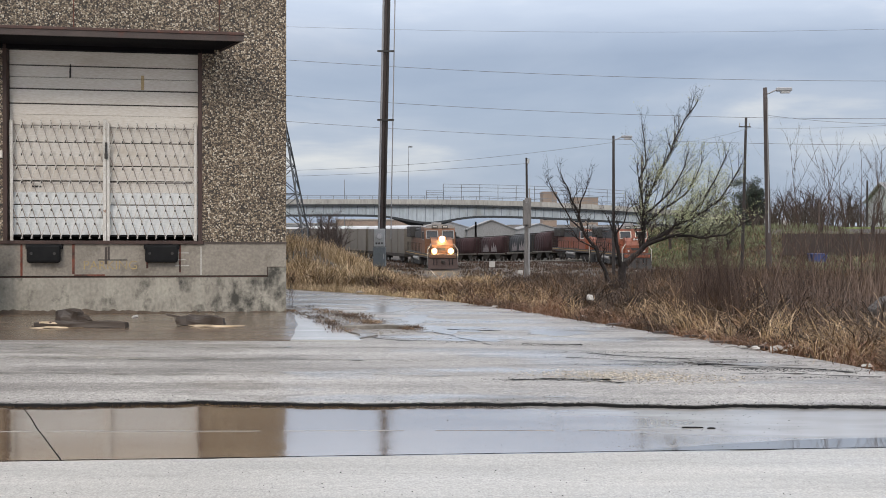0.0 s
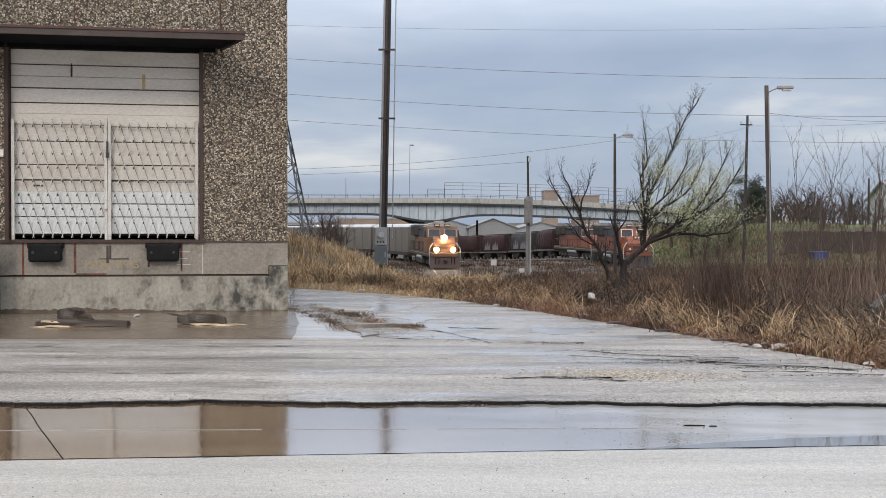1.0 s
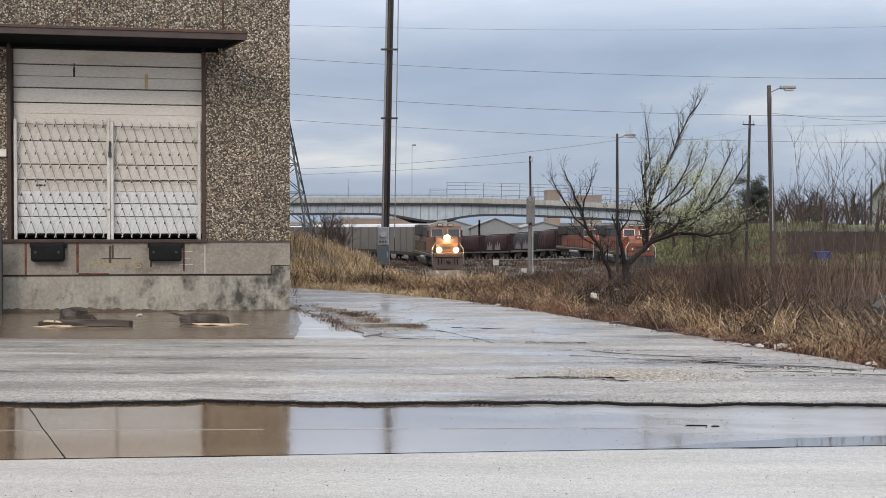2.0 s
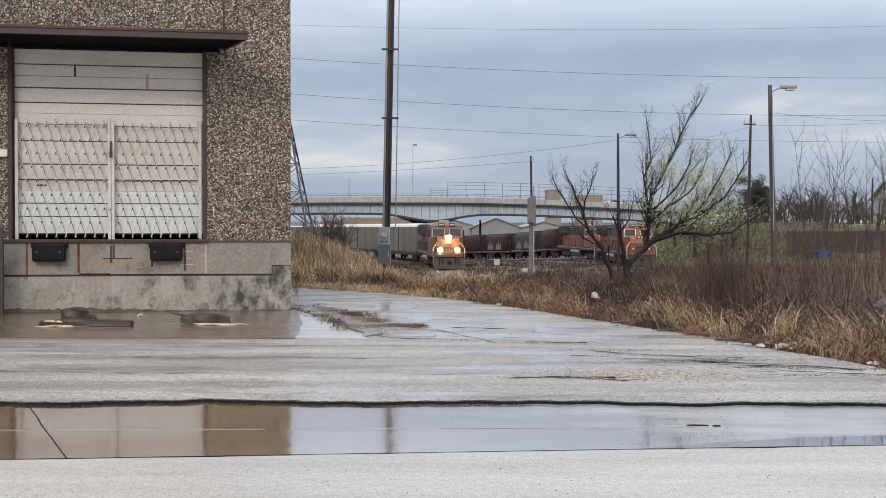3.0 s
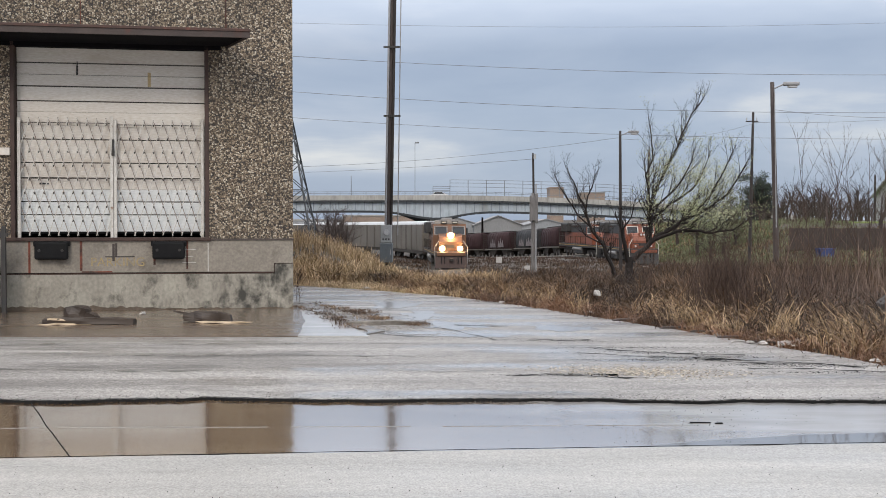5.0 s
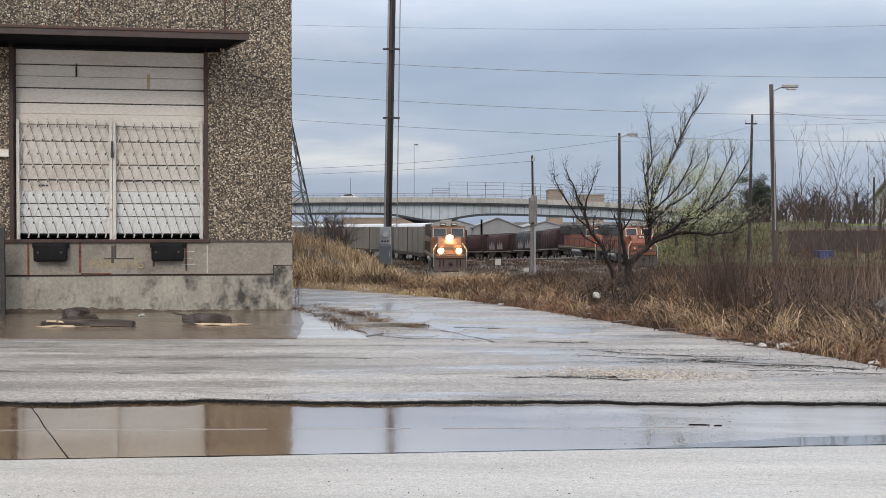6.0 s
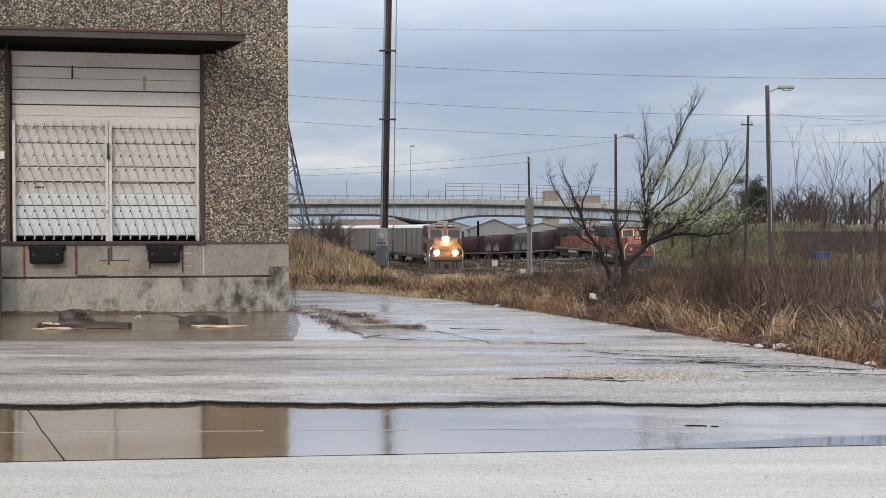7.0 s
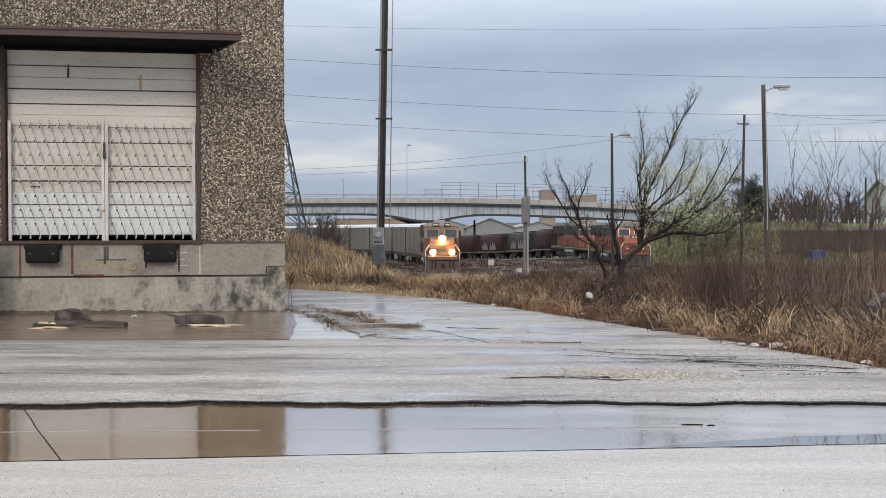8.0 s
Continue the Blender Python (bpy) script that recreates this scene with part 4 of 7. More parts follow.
def main_track(s):
    """Place and heading on the track, s metres back from the end of its straight."""
    if s < 0:
        return CURVE_X - s * math.sin(CURVE_A), CURVE_Y + s * math.cos(CURVE_A), CURVE_A
    a = CURVE_A + s / CURVE_R
    return CURVE_X + CURVE_R * (math.cos(a) - math.cos(CURVE_A)), CURVE_Y + CURVE_R * (math.sin(a) - math.sin(CURVE_A)), a


def main_pose(s):
    x, y, a = main_track(s)
    return pose(x, y, RAIL_Z, 0, 0, math.degrees(a) - 90)


YARD_X, YARD_Y = 21.75, 106.5


def yard_heading(s):
    """The yard track comes nearly straight at the drive, then bends away."""
    return radians(0.6 + 6.0 * smoothstep(20, 44, s) + 13.0 * smoothstep(54, 88, s))


def yard_track(s):
    """The bending yard track, which falls gently beyond the locomotives."""
    x, y, n = YARD_X, YARD_Y, 60
    for i in range(n):
        a = yard_heading(s * (i + 0.5) / n)
        x -= math.sin(a) * s / n
        y += math.cos(a) * s / n
    return x, y, yard_heading(s), -0.034 * min(50.0, max(0.0, s - 48))


def yard_pose(s):
    x, y, a, dz = yard_track(s)
    return pose(x, y, RAIL_Z + dz, 0, -1.5 if s > 56 else 0, math.degrees(a) - 90)


def lay_track(name, way, s0, s1, label):
    track = thing(name, Matrix.Identity(4), label, "railway track", kind="structure")
    n = int((s1 - s0) / 4)
    pts = [way(s0 + (s1 - s0) * i / n) for i in range(n + 1)]

    def sweep(pname, section, material):
        verts, faces = [], []
        for x, y, a, *dz in pts:
            nx, ny = math.cos(a), math.sin(a)
            verts += [(x + nx * o, y + ny * o, RAIL_Z + z + sum(dz)) for o, z in section]
        k = len(section)
        for i in range(n):
            for j in range(k - 1):
                faces.append((i * k + j, i * k + j + 1, (i + 1) * k + j + 1, (i + 1) * k + j))
        mesh_of(pname, verts, faces, material, track)
    sweep("ballast", [(-3.2, -0.75), (-1.9, -0.2), (1.9, -0.2), (3.2, -0.75)], M_GRAVEL)
    for o in (-0.75, 0.75):
        sweep("rail", [(o - 0.07, -0.17), (o - 0.02, -0.14), (o - 0.036, 0.0), (o + 0.036, 0.0), (o + 0.02, -0.14), (o + 0.07, -0.17)], M_RAIL)
    verts, faces = [], []
    s = s0
    while s < min(s1, s0 + 120):
        x, y, a, *dz = way(s)
        nx, ny = math.cos(a), math.sin(a)
        b = len(verts)
        for du in (-0.11, 0.11):
            for o in (-1.3, 1.3):
                for zz in (-0.25, -0.165):
                    verts.append((x + nx * o - ny * du, y + ny * o + nx * du, RAIL_Z + zz + sum(dz)))
        faces += [(b, b + 1, b + 3, b + 2), (b + 4, b + 6, b + 7, b + 5), (b + 1, b + 5, b + 7, b + 3), (b, b + 4, b + 5, b + 1), (b + 2, b + 3, b + 7, b + 6)]
        s += 0.6
    mesh_of("sleepers", verts, faces, M_SLEEPER, track, "stuff")
    return track


lay_track("track_main", main_track, -105, 190, "curving railway track on grey ballast")
lay_track("track_yard", yard_track, -60, 150, "yard railway track on grey ballast")
lay_track("track_cross", lambda s: (14 + s * 0.93, 92 + s * 0.28, -math.pi / 2 + 0.29), -20, 80, "siding track on grey ballast")


def wheelset(car, x, r=0.5):
    for sgn in (-1, 1):
        part("wheel", rodded((x, sgn * 0.69, r), (x, sgn * 0.81, r), r, n=18), M_STEELGREY, car)


def truck(car, x, axles, r):
    for sgn in (-1, 1):
        bm = bmesh.new()
        a, b = x - axles[-1] - 0.5, x + axles[-1] + 0.5
        prism(bm, [(a, r + 0.1), (a + 0.4, r - 0.1), (b - 0.4, r - 0.1), (b, r + 0.1), (b, r + 0.35), (x + 0.5, r + 0.5), (x - 0.5, r + 0.5), (a, r + 0.35)], "y", sgn * 0.86, sgn * 1.06)
        part("side_frame", bm, M_STEELGREY, car)
        for o in axles:
            part("journal_box", boxed(x + o - 0.2, sgn * 1.06, r - 0.15, x + o + 0.2, sgn * 1.13, r + 0.2, 0.03), M_JOURNAL, car)
    for o in axles:
        wheelset(car, x + o, r)


def bulb(x, y, z, r):
    """A bulging round lamp glass."""
    bm = bmesh.new()
    bmesh.ops.create_uvsphere(bm, u_segments=16, v_segments=10, radius=r, matrix=Matrix.Translation((x, y, z)))
    return bm


def locomotive(name, m, label, lit):
    """Six-axle wide-nose freight locomotive facing +x, centred on its origin, rail top at z = 0."""
    car = thing(name, m, label, "locomotive", "" if lit else "parked locomotives")
    paint, trim = (M_LEADPAINT, M_LOCOROOF) if lit else (M_ORANGE, M_DOOR)
    part("deck", boxed(-10.9, -1.5, 1.25, 10.7, 1.5, 1.72, 0.03), M_LOCOBLACK, car)
    part("side_sill_stripe", boxed(-10.7, -1.515, 1.5, 10.5, 1.515, 1.58), M_LOCOYELLOW, car)
    part("fuel_tank", boxed(-2.6, -1.4, 0.35, 2.8, 1.4, 1.24, 0.12), M_LOCOBLACK, car)
    hood = part("engine_hood", boxed(-9.6, -1.0, 1.72, 5.4, 1.0, 4.05, 0.08), paint, car)
    part("hood_roof", boxed(-9.5, -0.95, 4.06, 5.4, 0.95, 4.4, 0.12), M_LOCOBLACK, car)
    part("radiator", boxed(-9.7, -1.52, 3.35, -5.6, 1.52, 4.62, 0.1), M_LOCOBLACK, car)
    part("dynamic_brake_box", boxed(1.2, -1.35, 3.3, 4.6, 1.35, 4.45, 0.08), M_LOCOBLACK, car)
    for k in range(9):
        x = -5.2 + k * 1.05
        for sgn in (-1, 1):
            part("hood_door", boxed(x, sgn * 1.0, 1.95, x + 0.92, sgn * 1.025, 3.15, 0.006), paint, hood)
    for sgn in (-1, 1):
        part("hood_band", boxed(-9.5, sgn * 1.0, 3.3, 5.3, sgn * 1.03, 4.04, 0.006), M_LOCOBLACK, hood)
    part("exhaust_stack", boxed(-2.2, -0.5, 4.4, -0.6, 0.5, 4.62, 0.04), M_LOCOBLACK, car)
    # cab
    cab = part("cab", prismed([(5.5, 1.72), (8.75, 1.72), (8.75, 3.25), (8.35, 4.32), (8.1, 4.52), (5.5, 4.52)], "y", -1.52, 1.52), paint, car)
    part("cab_roof", prismed([(-1.56, 4.38), (-1.3, 4.66), (-0.7, 4.82), (0.7, 4.82), (1.3, 4.66), (1.56, 4.38), (1.56, 4.52), (1.5, 4.54), (-1.5, 4.54), (-1.56, 4.52)][:6], "x", 5.45, 8.3), M_LOCOROOF, cab)
    for sgn in (-1, 1):
        bm = prismed([(8.72, 3.38), (8.74, 3.38), (8.50, 4.05), (8.48, 4.05)], "y", sgn * 0.28, sgn * 1.32)
        bmesh.ops.translate(bm, vec=(0.03, 0, 0), verts=bm.verts[:])
        part("windshield", bm, M_WINDOW, cab)
        part("side_window", boxed(6.2, sgn * 1.52, 3.2, 7.8, sgn * 1.54, 4.0, 0.01), M_WINDOW, cab)
        part("number_board", boxed(8.2, sgn * 0.22, 4.42, 8.48, sgn * 0.80, 4.68, 0.02), M_LOCOBLACK, cab)
        part("number_bar", boxed(8.481, sgn * 0.3, 4.48, 8.486, sgn * 0.72, 4.6), M_WHITEMARK, cab)
        part("mirror", boxed(8.0, sgn * 1.56, 3.3, 8.06, sgn * 1.72, 4.0, 0.01), M_LOCOBLACK, cab)
    for sgn in (-1, 1):
        for y0, y1 in ((0.2, 0.27), (1.33, 1.4)):
            bm = prismed([(8.76, 3.30), (8.80, 3.30), (8.53, 4.12), (8.49, 4.12)], "y", sgn * y0, sgn * y1)
            part("window_trim", bm, trim, cab)
        part("window_trim", boxed(8.775, sgn * 0.2, 3.28, 8.815, sgn * 1.4, 3.345), trim, cab)
        part("window_trim", boxed(8.46, sgn * 0.2, 4.09, 8.52, sgn * 1.4, 4.15), trim, cab)
        part("cab_band", boxed(5.55, sgn * 1.522, 4.06, 8.2, sgn * 1.535, 4.36), paint if lit else M_LOCOBLACK, cab)
        part("window_frame", boxed(6.1, sgn * 1.522, 3.1, 7.9, sgn * 1.532, 4.08), trim, cab)
        part("sand_box", boxed(8.9, sgn * 1.06, 1.74, 10.1, sgn * 1.3, 2.5, 0.05), paint, car)
        part("air_tank", rodded((-2.2, sgn * 1.38, 1.05), (2.4, sgn * 1.38, 1.05), 0.2, n=12), M_LOCOROOF, car)
        for k in range(4):
            part("radiator_grille", boxed(-9.4 + k * 0.95, sgn * 1.525, 3.5, -8.6 + k * 0.95, sgn * 1.545, 4.35, 0.01), M_STEELGREY, car)
    # nose
    nose = part("nose", prismed([(8.76, 1.72), (10.3, 1.72), (10.34, 2.6), (10.05, 3.12), (9.7, 3.32), (8.76, 3.42)], "y", -1.05, 1.05), paint, car)
    part("nose_door", boxed(10.33, 0.35, 1.85, 10.36, 0.9, 2.55, 0.01), paint, nose)
    part("nose_stripe", boxed(10.335, -1.05, 2.05, 10.352, 0.3, 2.32), M_LOCOBLACK, nose)
    part("headlight_housing", boxed(9.8, -0.42, 2.98, 10.12, 0.42, 3.52, 0.08), paint, nose)
    lamp_m = M_LAMP if lit else M_GLASS
    if lit:
        part("headlight", bulb(10.30, 0, 3.25, 0.27), lamp_m, nose, "bright lit headlight")
    else:
        for y in (-0.15, 0.15):
            part("headlight", rodded((10.1, y, 3.25), (10.15, y, 3.25), 0.11, n=16), lamp_m, nose)
    for sgn in (-1, 1):
        part("ditch_light_box", boxed(10.3, sgn * 0.5, 1.75, 10.52, sgn * 1.12, 2.25, 0.04), paint, car)
        if lit:
            part("ditch_light", bulb(10.74, sgn * 0.80, 2.0, 0.24), lamp_m, car, "bright lit ditch light")
        else:
            part("ditch_light", rodded((10.52, sgn * 0.8, 2.0), (10.56, sgn * 0.8, 2.0), 0.1, n=16), lamp_m, car)
        bm = bmesh.new()
        rod(bm, (10.75, sgn * 1.45, 0.5), (10.75, sgn * 1.5, 2.1), 0.035)
        rod(bm, (10.75, sgn * 1.5, 2.1), (10.4, sgn * 1.1, 2.75), 0.04)
        part("grab_rail", bm, M_LOCOROOF if lit else M_WHITEMARK, car)
        bm = bmesh.new()
        for k in range(4):
            box(bm, 10.3, sgn * 1.15, 0.35 + k * 0.3, 10.75, sgn * 1.5, 0.41 + k * 0.3)
        box(bm, 10.3, sgn * 1.12, 0.3, 10.72, sgn * 1.15, 1.5)
        part("step", bm, M_LOCOBLACK, car)
        bm = bmesh.new()
        for k in range(11):
            rod(bm, (-9.6 + k * 1.45, sgn * 1.46, 1.7), (-9.6 + k * 1.45, sgn * 1.46, 2.75), 0.025, n=4)
        rod(bm, (-9.6, sgn * 1.46, 2.75), (4.9, sgn * 1.46, 2.75), 0.025, n=4)
        part("handrail", bm, M_STEELGREY, car)
    bm = prismed([(10.6, 1.25), (10.85, 1.25), (11.1, 0.12), (10.75, 0.12)], "y", -1.45, 1.45)
    part("plow", bm, M_RUSTFRAME if lit else M_LOCOBLACK, car)
    part("anticlimber", boxed(10.5, -1.3, 1.28, 11.0, 1.3, 1.62, 0.04), paint, car)
    part("coupler", boxed(10.9, -0.16, 0.75, 11.4, 0.16, 1.05, 0.05), M_STEELGREY, car)
    for y in (-0.9, -0.6, 0.6, 0.9):
        part("brake_hose", rodded((11.02, y, 1.2), (11.08, y * 1.02, 0.55), 0.04), M_BLACK, car)
    part("horn", rodded((6.0, 0.3, 4.9), (6.6, 0.3, 4.92), 0.06, 0.1, 8), M_LOCOROOF, car)
    part("air_conditioner", boxed(6.2, -0.6, 4.8, 7.4, 0.2, 5.0, 0.05), M_LOCOROOF, car)
    for x in (-7.0, 6.6):
        truck(car, x, (-2.0, 0.0, 2.0), 0.52)
    # full loading-gauge width
    for ch in car.children_recursive:
        ch.data.transform(Matrix.Diagonal((1.0, 1.07, 1.0, 1.0)))
    return car


def rack_car(name, m, label, length=19.0, group="moving rail cars"):
    """Silver panelled box car on two trucks."""
    car = thing(name, m, label, "rail car", group)
    h = length / 2
    part("body", boxed(-h, -1.45, 1.1, h, 1.45, 4.35, 0.05), M_RACK, car)
    part("roof", prismed([(-1.5, 4.36), (1.5, 4.36), (1.25, 4.62), (0.6, 4.78), (-0.6, 4.78), (-1.25, 4.62)], "x", -h - 0.05, h + 0.05), M_RACKROOF, car)
    part("side_sill", boxed(-h, -1.5, 0.85, h, 1.5, 1.25, 0.02), M_STEELGREY, car)
    n = 6
    for k in range(n):
        x0, x1 = -h + length * k / n + 0.06, -h + length * (k + 1) / n - 0.06
        for sgn in (-1, 1):
            for z0, z1 in ((1.35, 4.25),):
                part("side_panel", boxed(x0, sgn * 1.45, z0, x1, sgn * 1.49, z1, 0.012), M_RACK, car)
            part("side_post", boxed(x1 - 0.02, sgn * 1.45, 1.25, x1 + 0.14, sgn * 1.56, 4.36, 0.01), M_STEELGREY if k == 2 else M_RACK, car)
    for sgn in (-1, 1):
        part("end_door", boxed(sgn * h, -1.3, 1.2, sgn * (h + 0.05), 1.3, 4.2, 0.02), M_RACK, car)
        part("coupler", boxed(sgn * h, -0.15, 0.75, sgn * (h + 0.6), 0.15, 1.05), M_STEELGREY, car)
        truck(car, sgn * (h - 2.6), (-0.9, 0.9), 0.46)
    return car


def hopper_car(name, m, label, material, length=12.4):
    """Covered grain hopper: curved sides, roof walk, sloped chutes, end platforms."""
    car = thing(name, m, label, "hopper car", "parked hopper cars")
    h = length / 2
    sec = [(-1.42, 1.35), (-1.55, 2.1), (-1.58, 2.9), (-1.48, 3.7), (-1.15, 4.25), (-0.5, 4.45), (0.5, 4.45), (1.15, 4.25), (1.48, 3.7), (1.58, 2.9), (1.55, 2.1), (1.42, 1.35)]
    part("body", prismed(sec, "x", -h + 1.3, h - 1.3), material, car, smooth=True)
    for sgn in (-1, 1):
        part("end_slope", prismed([(sgn * (h - 1.3), 1.3), (sgn * (h - 1.3), 4.2), (sgn * (h - 0.7), 4.2), (sgn * (h - 0.75), 3.7)], "y", -1.3, 1.3), material, car)
        part("end_platform", boxed(sgn * (h - 1.3), -1.45, 1.1, sgn * h, 1.45, 1.3), M_STEELGREY, car)
        bm = bmesh.new()
        for y in (-1.3, -0.8):
            rod(bm, (sgn * (h - 0.15), y, 1.2), (sgn * (h - 0.15), y, 4.3), 0.035, n=4)
        for k in range(8):
            rod(bm, (sgn * (h - 0.15), -1.3, 1.5 + k * 0.38), (sgn * (h - 0.15), -0.8, 1.5 + k * 0.38), 0.025, n=4)
        part("ladder", bm, M_STEELGREY, car)
        part("coupler", boxed(sgn * h, -0.15, 0.75, sgn * (h + 0.6), 0.15, 1.05), M_STEELGREY, car)
        part("sill", boxed(-h, sgn * 1.40, 1.22, h, sgn * 1.52, 1.42), M_RACK, car)
        truck(car, sgn * (h - 2.1), (-0.9, 0.9), 0.46)
    for k in (-0.7, 0.7):
        bm = prismed([(k * 3.6 - 1.7, 1.34), (k * 3.6 + 1.7, 1.34), (k * 3.6 + 0.45, 0.35), (k * 3.6 - 0.45, 0.35)], "y", -1.2, 1.2)
        part("chute", bm, M_STEELGREY, car)
    for k in range(9):
        x = -h + 1.5 + (length - 3.0) * k / 8
        for sgn in (-1, 1):
            bm = bmesh.new()
            for (y0, z0), (y1, z1) in zip(sec[:4], sec[1:5]):
                rod(bm, (x, sgn * y0, z0), (x, sgn * y1, z1), 0.05, n=4)
            part("side_post", bm, material, car)
    part("roof_walk", boxed(-h + 0.6, -0.45, 4.5, h - 0.6, 0.45, 4.56), M_STEELGREY, car)
    return car


# the arriving train
TRAIN = []
TRAIN.append((locomotive("locomotive", main_pose(12), "dirty tan-orange freight locomotive with headlights lit, arriving", True), 11.1))
off = 22.2 + 0.9
for k in range(6):
    TRAIN.append((rack_car("rail_car", main_pose(12 + off), "silver-grey panelled rail car with pale roof"), off + 9.5))
    off += 20.2

# the parked train in the yard
PARK = locomotive("parked_locomotive", yard_pose(19.5), "parked orange locomotive with black roof and yellow stripe", False)
copy_thing(PARK, yard_pose(42.6))
off = 54.6
for k in range(9):
    hop = hopper_car("hopper_car", yard_pose(off + 6.4), "oxide-red covered hopper car" if k in (0, 2, 3) else "dark grey covered hopper car with pale sill", M_HOPPERRED if k in (0, 2, 3) else M_HOPPER)
    off += 13.4
    if k in (1, 2):
        for x0 in (-3.5, 0.2):
            pts = [(x0, 1.7), (x0 + 0.5, 2.9), (x0 + 0.9, 2.2), (x0 + 1.4, 3.3), (x0 + 1.9, 2.3), (x0 + 2.4, 3.0), (x0 + 2.8, 1.7)]
            part("graffiti_patch", prismed(pts, "y", -1.60, -1.585), M_CHALK, hop)

# ---- overpass ----
BR_Y = 215.0
bridge = thing("overpass", Matrix.Translation((0, BR_Y, 0)), "pale steel-girder road overpass with concrete parapet and railings", "bridge")


def deck_z(x):
    return 7.45 - 0.00075 * max(0.0, x + 3) ** 2 - 0.0002 * max(0.0, -x - 10) ** 2


def belly_z(x):
    """Underside of the haunched girder: low over the pier, high at mid span."""
    near = min(abs(x + 1.6), 40)
    k = math.exp(-(near / 6.5) ** 2)
    return deck_z(x) - 3.1 - 0.03 * min(30, abs(x)) * 0.0 - 1.45 * k


def ribbon(name, x0, x1, lo, hi, y0, y1, material, step=1.2, parent=bridge):
    n = max(2, int((x1 - x0) / step))
    verts, faces = [], []
    for i in range(n + 1):
        x = x0 + (x1 - x0) * i / n
        a, b = lo(x), hi(x)
        verts += [(x, y0, a), (x, y0, b), (x, y1, b), (x, y1, a)]
        if i:
            o = 4 * (i - 1)
            for j in range(4):
                faces.append((o + j, o + (j + 1) % 4, o + 4 + (j + 1) % 4, o + 4 + j))
    faces += [(0, 3, 2, 1), (4 * n, 4 * n + 1, 4 * n + 2, 4 * n + 3)]
    return mesh_of(name, verts, faces, material, parent)


XA, XB = -150.0, 104.0
ribbon("deck", XA, XB, lambda x: deck_z(x) - 1.25, lambda x: deck_z(x) - 0.67, -0.6, 14, M_PARAPET)
ribbon("parapet", XA, XB, lambda x: deck_z(x) - 1.0, deck_z, -0.9, -0.61, M_PARAPET)
# dark strip added as the shadow line below the parapet
ribbon("drip_edge", XA, XB, lambda x: deck_z(x) - 1.3, lambda x: deck_z(x) - 1.01, -0.85, -0.3, M_BRIDGESHADE)
ribbon("parapet", XA, XB, lambda x: deck_z(x) - 1.0, deck_z, 14.01, 14.3, M_PARAPET)
girder = ribbon("girder", XA, XB, lambda x: belly_z(x) + 0.08, lambda x: deck_z(x) - 1.26, 0.0, 0.25, M_BRIDGE)
# flange and inner girders are coloured as shaded, the front girder as lit
ribbon("flange", XA, XB, lambda x: belly_z(x) - 0.36, lambda x: belly_z(x) + 0.07, -0.25, 0.5, M_BRIDGESHADE)
for y in (4.4, 8.8, 13.0):
    ribbon("girder", XA, XB, lambda x: belly_z(x) - 0.1 - 1.25 * math.exp(-((x + 3.0) / 5.0) ** 2), lambda x: deck_z(x) - 1.26, y, y + 0.25, M_BRIDGESHADE)
k = 0
x = -60.0
while x < 62:
    # stiffeners take a darker tone in place of their thin shadows
    part("stiffener", boxed(x - 0.07, -0.16, belly_z(x) + 0.1, x + 0.07, -0.002, deck_z(x) - 1.32), M_STIFFSHADE, girder)
    x += 1.7
for px in (-1.6, 44.0, -48.0):
    pier = part("pier", boxed(px - 1.0, 0.2, -4, px + 1.0, 13.3, belly_z(px) - 0.02, 0.06), M_PARAPET, bridge)
ribbon("abutment", 52, 104, lambda x: -2, lambda x: belly_z(x) - 0.03, 0.0, 13.5, M_PARAPET)
x = -70.0
while x < 60:
    z = deck_z(x)
    part("railing_post", boxed(x - 0.05, -0.78, z, x + 0.05, -0.7, z + 0.75), M_RAILSTEEL, bridge)
    x += 2.6
for o in (0.42, 0.72):
    ribbon("railing_bar", -80, 62, lambda x: deck_z(x) + o - 0.04, lambda x: deck_z(x) + o + 0.04, -0.78, -0.72, M_RAILSTEEL)
for x0, x1, hgt in ((-2.0, 1.4, 1.75), (1.4, 38, 3.1)):
    x = x0
    while x <= x1 + 0.01:
        part("fence_post", boxed(x - 0.06, -0.68, deck_z(x), x + 0.06, -0.62, deck_z(x) + hgt), M_RAILSTEEL, bridge)
        x += 3.65 if hgt > 2 else 3.4
    for o in (hgt, hgt * 0.55, hgt * 0.8):
        ribbon("fence_rail", x0, x1, lambda x: deck_z(x) + o - 0.04, lambda x: deck_z(x) + o + 0.04, -0.68, -0.63, M_RAILSTEEL)

